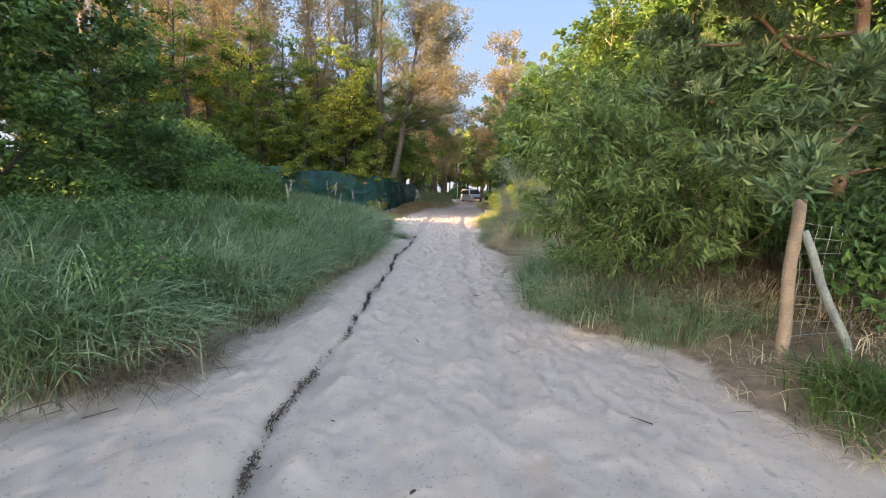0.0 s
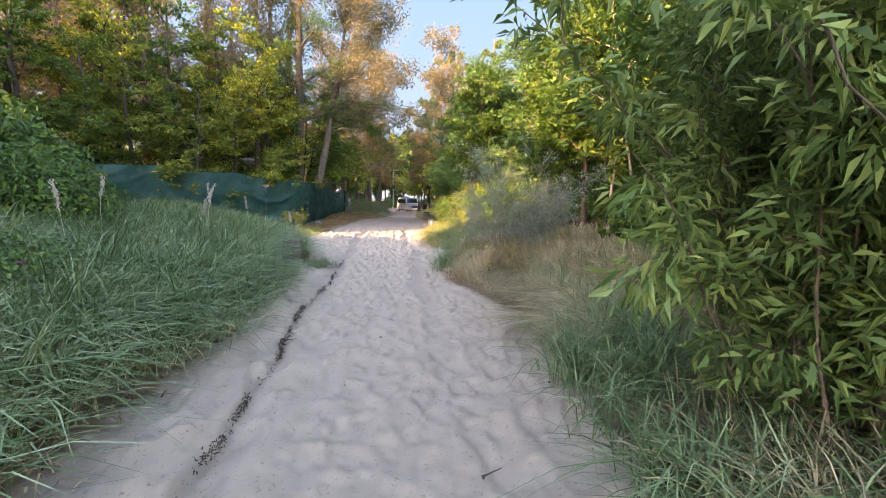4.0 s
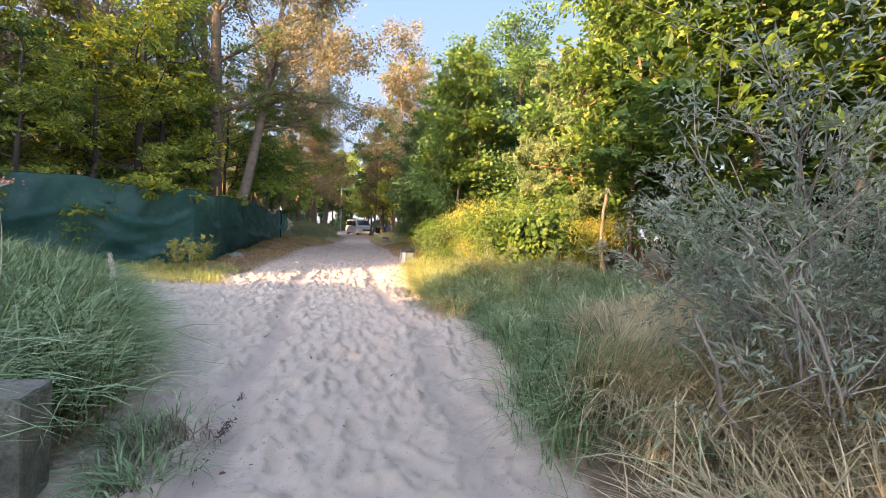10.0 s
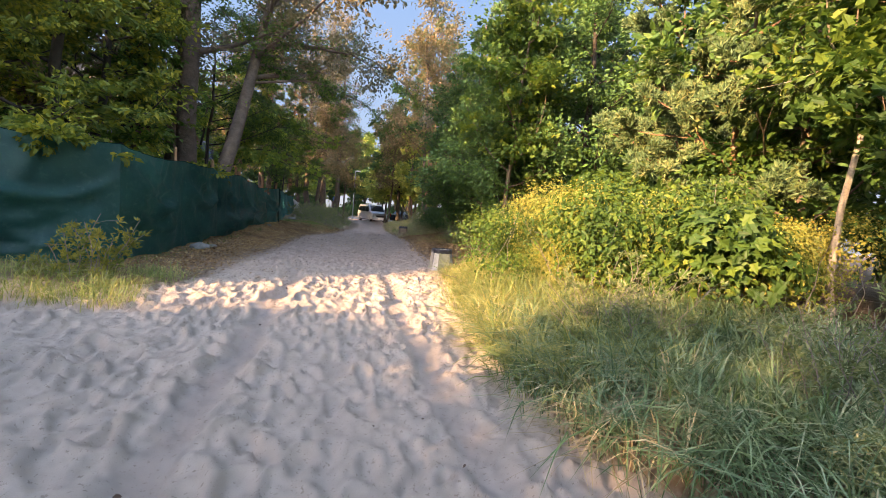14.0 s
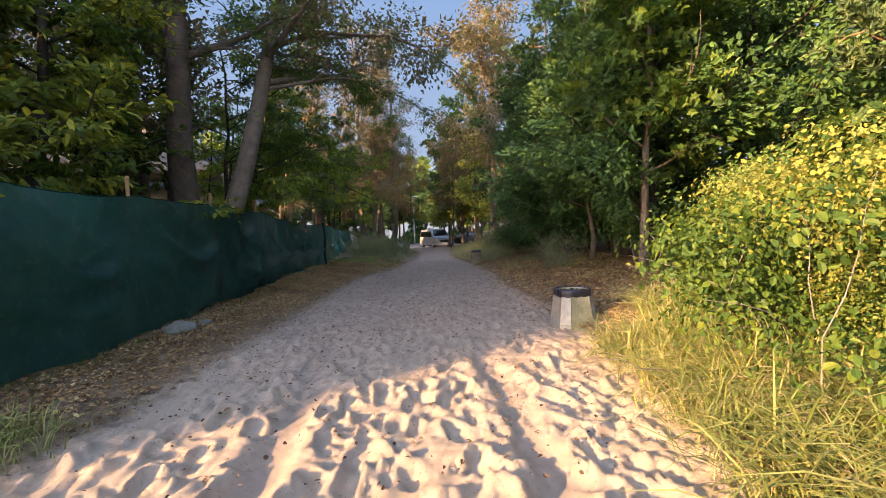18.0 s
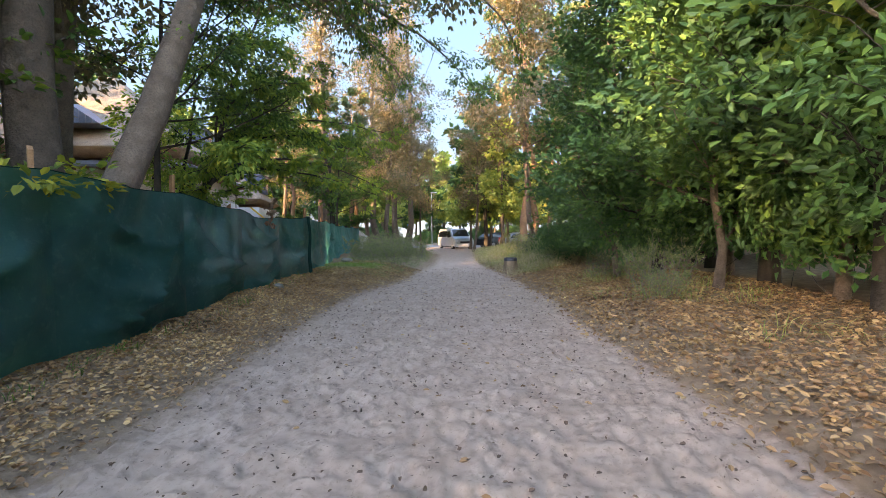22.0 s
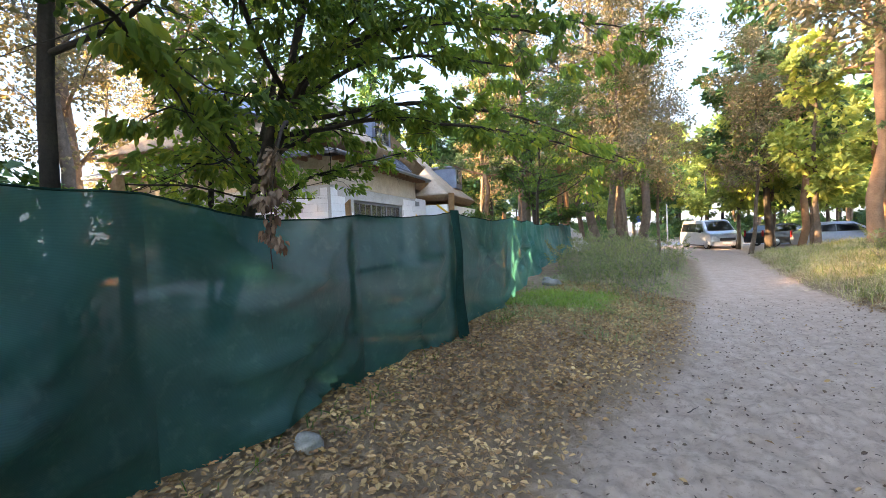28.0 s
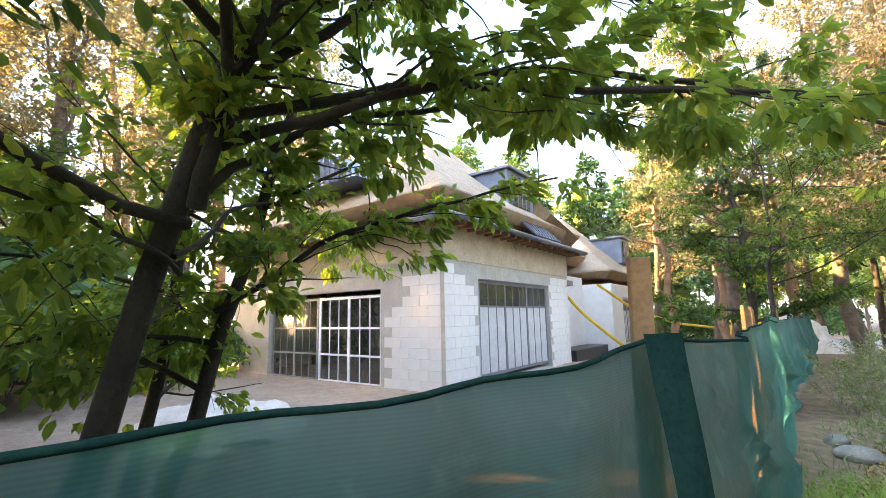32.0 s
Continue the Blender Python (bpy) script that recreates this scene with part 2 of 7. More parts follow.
FILM = surface("milky_protective_film", (0.46, 0.47, 0.48), (0.58, 0.59, 0.60), 3, 0.3, 0, 0.004, 12)
# bare plaster, darkened in colour to stand for the unlit rooms
DARK_ROOM = surface("darkened_bare_plaster", (0.20, 0.19, 0.18), (0.28, 0.27, 0.25), 2, 0.95)
RAFTER = surface("brown_rafter_wood", (0.20, 0.09, 0.045), (0.30, 0.15, 0.08), 5, 0.8)
YELLOW_PIPE = surface("yellow_plastic_pipe", (0.72, 0.42, 0.03), (0.82, 0.52, 0.05), 6, 0.4)
YELLOW_BOX = surface("yellow_container_paint", (0.75, 0.45, 0.02), (0.85, 0.55, 0.04), 3, 0.5)
BLACK_SHEET = surface("black_foundation_membrane", (0.012, 0.013, 0.016), (0.03, 0.03, 0.034), 3, 0.4, 0, 0.01, 14)
RUBBLE = surface("pale_rubble", (0.45, 0.42, 0.38), (0.6, 0.57, 0.52), 6, 0.95, 0, 0.01, 30)
STONE = surface("grey_fieldstone", (0.13, 0.135, 0.115), (0.26, 0.25, 0.225), 8, 0.9, 0, 0.006, 40)
VAN_PAINT = surface("silver_car_paint", (0.50, 0.52, 0.55), (0.54, 0.56, 0.59), 1, 0.3, 0.55)
BLUE_PAINT = surface("pale_blue_car_paint", (0.32, 0.37, 0.45), (0.36, 0.41, 0.49), 1, 0.3, 0.5)
DARK_PAINT = surface("dark_car_paint", (0.03, 0.032, 0.036), (0.04, 0.042, 0.048), 1, 0.25, 0.4)
RUBBER = surface("tyre_rubber", (0.012, 0.012, 0.012), (0.025, 0.025, 0.025), 9, 0.85)
ALLOY = surface("alloy_rim", (0.42, 0.42, 0.43), (0.52, 0.52, 0.53), 5, 0.35, 0.9)
TRIM = surface("black_plastic_trim", (0.015, 0.015, 0.016), (0.03, 0.03, 0.032), 6, 0.5)
LAMP_RED = surface("red_tail_lamp", (0.35, 0.01, 0.01), (0.45, 0.02, 0.02), 6, 0.2)
LAMP_CLEAR = surface("headlamp_glass", (0.6, 0.62, 0.64), (0.75, 0.77, 0.79), 6, 0.12)
ASPHALT = surface("worn_asphalt", (0.16, 0.175, 0.20), (0.22, 0.235, 0.26), 0.8, 0.75, 0, 0.004, 60)
STEEL = surface("painted_steel_pole", (0.30, 0.31, 0.32), (0.38, 0.39, 0.40), 4, 0.5, 0.4)
SIGN_BLUE = surface("blue_sign_face", (0.03, 0.12, 0.42), (0.04, 0.15, 0.48), 3, 0.4)
FLOWER_HEAD = surface("withered_umbel", (0.30, 0.17, 0.12), (0.42, 0.26, 0.19), 30, 0.9)
FEATHER = surface("grass_seed_head", (0.42, 0.38, 0.33), (0.55, 0.50, 0.45), 20, 0.9)


def glass_material(name, tint, rough=0.03):
    m, nt, out = shader(name)
    p = add(nt, "ShaderNodeBsdfPrincipled", Roughness=rough, Metallic=0.0, IOR=1.5)
    p.inputs["Base Color"].default_value = (*tint, 1)
    p.inputs["Transmission Weight"].default_value = 0.95
    nt.links.new(p.outputs[0], out.inputs[0])
    return m


GLASS = glass_material("window_glass", (0.55, 0.6, 0.6))
CAR_GLASS = glass_material("tinted_car_glass", (0.03, 0.035, 0.04))


def net_material():
    """Woven shading net: fine horizontal threads, partly see-through, faded in patches."""
    m, nt, out = shader("green_shading_net")
    tc = nt.nodes.new("ShaderNodeTexCoord")
    sep = nt.nodes.new("ShaderNodeSeparateXYZ")
    nt.links.new(tc.outputs["Object"], sep.inputs[0])
    wave = nt.nodes.new("ShaderNodeMath")
    wave.operation = "MULTIPLY"
    wave.inputs[1].default_value = 900.0
    nt.links.new(sep.outputs["Z"], wave.inputs[0])
    sine = nt.nodes.new("ShaderNodeMath")
    sine.operation = "SINE"
    nt.links.new(wave.outputs[0], sine.inputs[0])
    span = nt.nodes.new("ShaderNodeMapRange")
    span.inputs["From Min"].default_value = -1.0
    span.inputs["To Min"].default_value, span.inputs["To Max"].default_value = 0.05, 0.155
    nt.links.new(sine.outputs[0], span.inputs[0])
    col = ramp(nt, noise_at(nt, 1.3, 5), [(0.3, (0.010, 0.074, 0.070)), (0.7, (0.024, 0.122, 0.114))])
    fade = noise_at(nt, 9.0, 4)
    col = blend(nt, ramp(nt, fade, [(0.55, (0, 0, 0)), (0.85, (0.35, 0.35, 0.35))]), col, (0.09, 0.24, 0.215))
    d = add(nt, "ShaderNodeBsdfPrincipled", Roughness=0.45)
    d.inputs["Specular IOR Level"].default_value = 0.35
    t = nt.nodes.new("ShaderNodeBsdfTranslucent")
    c = nt.nodes.new("ShaderNodeBsdfTransparent")
    nt.links.new(col, d.inputs["Base Color"])
    nt.links.new(blend(nt, 1.0, col, (2.2, 2.3, 2.1), "MULTIPLY"), t.inputs["Color"])
    bumped(nt, noise_at(nt, 14.0, 3), 0.35, 0.02, d)
    ms = add(nt, "ShaderNodeMixShader", Fac=0.55)
    nt.links.new(d.outputs[0], ms.inputs[1])
    nt.links.new(t.outputs[0], ms.inputs[2])
    mt = nt.nodes.new("ShaderNodeMixShader")
    nt.links.new(span.outputs[0], mt.inputs[0])
    nt.links.new(ms.outputs[0], mt.inputs[1])
    nt.links.new(c.outputs[0], mt.inputs[2])
    nt.links.new(mt.outputs[0], out.inputs[0])
    return m


NET = net_material()
NET_DOUBLE = surface("doubled_shading_net", (0.004, 0.028, 0.024), (0.009, 0.045, 0.038), 6, 0.95, 0, 0.006, 30, None, 0.05)
STAKE_WOOD = surface("brown_stake_wood", (0.24, 0.125, 0.06), (0.36, 0.20, 0.10), 7, 0.85, 0, 0.006, 40)
OLD_STONE = surface("dark_mossy_concrete", (0.075, 0.075, 0.055), (0.19, 0.18, 0.15), 6, 0.95, 0, 0.012, 45, (0.05, 0.055, 0.03))
# dark brown for dry twigs and for the painted shadow of the sand ledge
TWIG_AND_SHADOW = surface("dark_root_fibre", (0.035, 0.025, 0.02), (0.09, 0.065, 0.05), 20, 0.9)


def ground_material():
    """Pale dune sand; trodden grey-brown sand further in; earth and litter under plants."""
    m, nt, out = shader("sand_and_soil")
    p = add(nt, "ShaderNodeBsdfPrincipled", Roughness=0.95)
    p.inputs["Specular IOR Level"].default_value = 0.15
    at = nt.nodes.new("ShaderNodeAttribute")
    at.attribute_name = "cover"
    sep = nt.nodes.new("ShaderNodeSeparateColor")
    nt.links.new(at.outputs["Color"], sep.inputs[0])
    grain = noise_at(nt, 260.0, 2)
    mid = noise_at(nt, 3.5, 5)
    specks = noise_at(nt, 34.0, 3, 0.7)
    clean = ramp(nt, mid, [(0.3, (0.49, 0.405, 0.315)), (0.7, (0.58, 0.485, 0.385))])
    trod = ramp(nt, mid, [(0.3, (0.36, 0.265, 0.205)), (0.7, (0.50, 0.385, 0.305))])
    soil = ramp(nt, noise_at(nt, 6.0, 6), [(0.3, (0.14, 0.095, 0.06)), (0.55, (0.25, 0.175, 0.11)), (0.8, (0.36, 0.275, 0.185))])
    col = blend(nt, sep.outputs[0], clean, trod)
    blotch = ramp(nt, noise_at(nt, 12.0, 5, 0.65), [(0.50, (0, 0, 0)), (0.64, (0.55, 0.55, 0.55))])
    soiled = blend(nt, blotch, trod, (0.21, 0.155, 0.125))
    col = blend(nt, sep.outputs[0], clean, soiled)
    # packed, darker sand in the tyre tracks
    col = blend(nt, sep.outputs[2], col, blend(nt, 0.75, col, (0.36, 0.30, 0.255)))
    dirty = ramp(nt, specks, [(0.60, (0, 0, 0)), (0.68, (0.9, 0.9, 0.9))])
    col = blend(nt, dirty, col, blend(nt, 0.6, col, (0.16, 0.115, 0.08)))
    fray = nt.nodes.new("ShaderNodeMath")
    fray.operation = "MULTIPLY_ADD"
    nt.links.new(noise_at(nt, 7.0, 6, 0.7), fray.inputs[0])
    fray.inputs[1].default_value = 1.0
    nt.links.new(sep.outputs[1], fray.inputs[2])
    edge = ramp(nt, fray.outputs[0], [(0.62, (0, 0, 0)), (0.98, (1, 1, 1))])
    col = blend(nt, edge, col, soil)
    col = blend(nt, ramp(nt, grain, [(0.3, (0.25, 0.25, 0.25)), (0.7, (0, 0, 0))]), col, (0.30, 0.255, 0.21))
    nt.links.new(col, p.inputs["Base Color"])
    relief = nt.nodes.new("ShaderNodeMath")
    relief.operation = "MULTIPLY_ADD"
    nt.links.new(noise_at(nt, 24.0, 6, 0.65), relief.inputs[0])
    relief.inputs[1].default_value = 1.0
    nt.links.new(grain, relief.inputs[2])
    tc = nt.nodes.new("ShaderNodeTexCoord")
    total = relief.outputs[0]
    for scale, amount, stretch in ((4.2, 2.4, 0.55), (9.0, 1.3, 0.7)):
        mp = nt.nodes.new("ShaderNodeMapping")
        mp.inputs["Scale"].default_value = (1.0, stretch, 0.0)
        nt.links.new(tc.outputs["Object"], mp.inputs["Vector"])
        bend = nt.nodes.new("ShaderNodeVectorMath")
        bend.operation = "ADD"
        wob = add(nt, "ShaderNodeTexNoise", Scale=3.0, Detail=2.0)
        nt.links.new(tc.outputs["Object"], wob.inputs["Vector"])
        half = nt.nodes.new("ShaderNodeVectorMath")
        half.operation = "SCALE"
        half.inputs["Scale"].default_value = 0.35
        nt.links.new(wob.outputs["Color"], half.inputs[0])
        nt.links.new(mp.outputs[0], bend.inputs[0])
        nt.links.new(half.outputs[0], bend.inputs[1])
        vor = add(nt, "ShaderNodeTexVoronoi", Scale=scale, Randomness=1.0)
        vor.feature = "SMOOTH_F1"
        vor.inputs["Smoothness"].default_value = 0.25
        nt.links.new(bend.outputs[0], vor.inputs["Vector"])
        mixer = nt.nodes.new("ShaderNodeMath")
        mixer.operation = "MULTIPLY_ADD"
        nt.links.new(vor.outputs["Distance"], mixer.inputs[0])
        mixer.inputs[1].default_value = amount
        nt.links.new(total, mixer.inputs[2])
        total = mixer.outputs[0]
    bumped(nt, total, 0.85, 0.017, p)
    nt.links.new(p.outputs[0], out.inputs[0])
    return m


GROUND = ground_material()



def sky_material():
    """Clear evening sky: deep blue above, paler towards the horizon."""
    m, nt, out = shader("clear_blue_sky")
    geo = nt.nodes.new("ShaderNodeNewGeometry")
    sep = nt.nodes.new("ShaderNodeSeparateXYZ")
    nt.links.new(geo.outputs["Position"], sep.inputs[0])
    span = nt.nodes.new("ShaderNodeMapRange")
    span.inputs["From Max"].default_value = 95.0
    nt.links.new(sep.outputs["Z"], span.inputs[0])
    col = ramp(nt, span.outputs[0], [(0.0, (0.070, 0.090, 0.108)), (0.35, (0.044, 0.077, 0.122)), (1.0, (0.027, 0.063, 0.128))])
    e = nt.nodes.new("ShaderNodeEmission")
    nt.links.new(col, e.inputs[0])
    nt.links.new(e.outputs[0], out.inputs[0])
    return m


SKY = sky_material()

# ---- mesh helpers ----
rng = np.random.default_rng(7)


def mesh_of(name, verts, faces, material, smooth=False):
    """A mesh from arrays: faces all of one corner count."""
    verts, faces = np.asarray(verts, np.float32), np.asarray(faces, np.int32)
    me = bpy.data.meshes.new(name)
    n, k = faces.shape
    me.vertices.add(len(verts))
    me.vertices.foreach_set("co", verts.ravel())
    me.loops.add(n * k)
    me.loops.foreach_set("vertex_index", faces.ravel())
    me.polygons.add(n)
    me.polygons.foreach_set("loop_start", np.arange(0, n * k, k, dtype=np.int32))
    me.polygons.foreach_set("use_smooth", np.full(n, smooth))
    me.update(calc_edges=True)
    me.materials.append(material)
    return me


def piece(name, me, parent=None, label=""):
    ob = new(name, me)
    if parent:
        ob.parent = parent
    if label:
        ob["label"] = label
    return ob


def part(name, bm, material, parent=None, label="", smooth=False):
    me = bpy.data.meshes.new(name)
    if smooth:
        for f in bm.faces:
            f.smooth = True
    bm.to_mesh(me)
    bm.free()
    me.materials.append(material)
    return piece(name, me, parent, label)


def joined(chunks):
    """Arrays of several (verts, faces) pieces as one."""
    vs, fs, at = [], [], 0
    for v, f in chunks:
        vs.append(v)
        fs.append(np.asarray(f) + at)
        at += len(v)
    return np.concatenate(vs), np.concatenate(fs)


def tube(points, radii, sides=7):
    """A tapered, bent limb."""
    pts = np.asarray(points, float)
    rad = np.asarray(radii, float)
    along = np.gradient(pts, axis=0)
    along /= np.linalg.norm(along, axis=1)[:, None] + 1e-9
    ref = np.array([0.31, 0.17, 0.93]) if abs(along[:, 2]).mean() < 0.8 else np.array([1.0, 0.1, 0.0])
    u = np.cross(along, ref)
    u /= np.linalg.norm(u, axis=1)[:, None] + 1e-9
    v = np.cross(along, u)
    a = np.linspace(0, 2 * np.pi, sides, endpoint=False)
    ring = u[:, None] * np.cos(a)[None, :, None] + v[:, None] * np.sin(a)[None, :, None]
    verts = (pts[:, None] + ring * rad[:, None, None]).reshape(-1, 3)
    i = np.arange(len(pts) - 1)[:, None] * sides
    j = np.arange(sides)[None]
    k = (j + 1) % sides
    faces = np.stack([i + j, i + k, i + sides + k, i + sides + j], -1).reshape(-1, 4)
    return verts, faces


def box(bm, x0, x1, y0, y1, z0, z1, bevel=0.0):
    m = Matrix.Translation(((x0 + x1) / 2, (y0 + y1) / 2, (z0 + z1) / 2)) @ Matrix.Diagonal((x1 - x0, y1 - y0, z1 - z0, 1))
    made = bmesh.ops.create_cube(bm, size=1.0, matrix=m)["verts"]
    if bevel:
        edges = list({e for v in made for e in v.link_edges})
        bmesh.ops.bevel(bm, geom=edges, offset=bevel, segments=2, affect="EDGES", profile=0.6)
    return bm


def block(x0, x1, y0, y1, z0, z1, bevel=0.0):
    return box(bmesh.new(), x0, x1, y0, y1, z0, z1, bevel)


LEAF_SHAPES = {
    "oval": ([(0, 0, 0), (0.3, 0.42, 0.10), (0.72, 0.36, 0.06), (1, 0, -0.10), (0.72, -0.36, 0.06), (0.3, -0.42, 0.10)], [(0, 1, 2, 3), (0, 3, 4, 5)]),
    "slim": ([(0, 0, 0), (0.4, 0.5, 0.1), (1, 0, -0.25), (0.4, -0.5, 0.1)], [(0, 1, 2), (0, 2, 3)]),
    "lobed": ([(0, 0, 0), (-0.06, 0.42, 0.03), (0.30, 0.30, 0.05), (0.42, 0.62, 0.0), (0.60, 0.24, 0.05), (1.0, 0, -0.08), (0.60, -0.24, 0.05), (0.42, -0.62, 0.0), (0.30, -0.30, 0.05), (-0.06, -0.42, 0.03)],
              [(0, 1, 2), (0, 2, 4), (2, 3, 4), (0, 4, 5), (0, 5, 6), (0, 6, 8), (6, 7, 8), (0, 8, 9)]),
}


def unit(v):
    return v / (np.linalg.norm(v, axis=-1, keepdims=True) + 1e-9)


def leaves(base, way, up, length, width, shape="oval"):
    """Leaf blades at the given places, pointing their way, facing up."""
    pts, faces = LEAF_SHAPES[shape]
    pts, faces = np.array(pts, float), np.array(faces)
    way = unit(way)
    side = unit(np.cross(way, up))
    face = np.cross(side, way)
    L, W = np.broadcast_to(length, len(base))[:, None, None], np.broadcast_to(width, len(base))[:, None, None]
    v = base[:, None] + L * (way[:, None] * pts[None, :, :1] + face[:, None] * pts[None, :, 2:]) + W * side[:, None] * pts[None, :, 1:2]
    f = np.arange(len(base))[:, None, None] * len(pts) + faces[None]
    return v.reshape(-1, 3), f.reshape(-1, faces.shape[1])


def blades(base, way, height, bend, width):
    """Grass blades: tapered strips that rise and bend over."""
    n = len(base)
    side = unit(np.stack([-way[:, 1], way[:, 0], 0.25 * rng.normal(size=n)], 1))
    t = np.array([0.0, 0.42, 0.76, 1.0])
    out = way[:, None] * (bend[:, None] * t ** 2)[..., None] * height[:, None, None]
    rise = np.zeros((n, 4, 3))
    rise[..., 2] = height[:, None] * (t - 0.52 * np.minimum(bend, 1.7)[:, None] * t ** 2.6)
    mid = base[:, None] + out + rise
    w = width[:, None] * np.array([0.8, 1.0, 0.75])
    v = np.concatenate([mid[:, :3] + side[:, None] * w[..., None] / 2, mid[:, :3] - side[:, None] * w[..., None] / 2, mid[:, 3:]], 1)
    f = np.array([(0, 1, 4), (0, 4, 3), (1, 2, 5), (1, 5, 4), (2, 6, 5)])
    faces = np.arange(n)[:, None, None] * 7 + f[None]
    return v.reshape(-1, 3), faces.reshape(-1, 3)


# ---- ground ----
def fade(x, a, b):
    t = np.clip((np.asarray(x, float) - a) / (b - a), 0, 1)
    return t * t * (3 - 2 * t)


LEFT = ((-5, -9), (2.5, -6), (5.6, -2.6), (6.6, -0.1), (7.4, 0.45), (7.75, 0.15), (8.05, -0.15), (8.3, 0.3), (8.6, 0.52), (11, 0.5), (12.5, 0.5), (14.7, 0.25), (17.4, -0.05), (19, -0.45), (20, -0.8), (22, -1.95),
        (23.5, -2.9), (24.3, -5.5), (24.7, -8), (25.1, -5), (25.6, -3.0), (26.2, -2.2), (27.7, -1.9), (32, -1.75), (37, -1.85), (39.5, -1.7), (42, -1.0), (46.5, -0.85), (50, -0.4), (60, -0.5), (68, -6), (70, -30))
RIGHT = ((-5, 10), (2, 7), (5, 5.7), (6.66, 5.04), (7.5, 4.6), (8.2, 4.7), (8.75, 4.35), (8.95, 3.75), (9.8, 3.4), (11.7, 3.43), (13.7, 3.5), (15.2, 3.05), (16.2, 2.7), (17.4, 2.65),
         (19.6, 3.1), (20.8, 3.2), (22, 2.75), (24, 2.68), (27.2, 2.82), (28.6, 3.0), (30.9, 3.0), (35.3, 2.75), (37.1, 2.9), (39.5, 2.84), (44.2, 2.7), (50.1, 2.0), (54.6, 2.05), (62, 2.2), (66, 9), (70, 30))


def edge_left(y):
    return np.interp(y, [p[0] for p in LEFT], [p[1] for p in LEFT])


def edge_right(y):
    return np.interp(y, [p[0] for p in RIGHT], [p[1] for p in RIGHT])


def low_noise(x, y, s, k=0.0):
    return (np.sin(x * s + 1.3 * k + 1.7 * np.sin(y * s * 0.8 + k)) + np.sin(y * s * 1.13 + 2.1 * k + 1.4 * np.sin(x * s * 0.7 - k))) * 0.5


def height(x, y):
    """Height of the ground without the trodden relief."""
    x, y = np.asarray(x, float), np.asarray(y, float)
    base = 0.10 * fade(y, 27, 31) - 0.14 * fade(y, 36, 48) + 0.06 * fade(y, 52, 66)
    dl, dr = edge_left(y) - x, x - edge_right(y)
    bank_l = np.where(y < 25, 0.30 * fade(dl, -0.15, 0.9) + 0.35 * fade(dl, 0.6, 3.5), (0.10 + 0.30 * fade(y, 33, 39)) * fade(dl, -0.5, 1.5) + 0.1 * fade(dl, 1.5, 5))
    bank_l = bank_l * (1 - 0.85 * fade(y, 62, 68))
    bank_r = (0.20 * fade(dr, -0.15, 0.9) + 0.25 * fade(dr, 0.6, 3.5)) * (1 - 0.85 * fade(y, 60, 66)) + 0.25 * fade(dr, 0.2, 2) * fade(y, 42, 47) * (1 - fade(y, 58, 62))
    rough = 0.05 * low_noise(x, y, 1.1) * fade(np.maximum(dl, dr), 0, 1.5)
    far = np.hypot(x, y - 30)
    hills = 0.5 * low_noise(x, y, 0.09, 2.0) * fade(far, 35, 80) * (1 - fade(y, 60, 66))
    return base + bank_l + bank_r + rough + hills


def axis_steps(a, b, step, far_a, far_b, grow=1.22):
    mid = np.arange(a, b, step)
    lo, hi, d = [a], [b], step
    while lo[-1] > far_a:
        d *= grow
        lo.append(lo[-1] - d)
    d = step
    while hi[-1] < far_b:
        d *= grow
        hi.append(hi[-1] + d)
    return np.concatenate([lo[:0:-1], mid, hi])


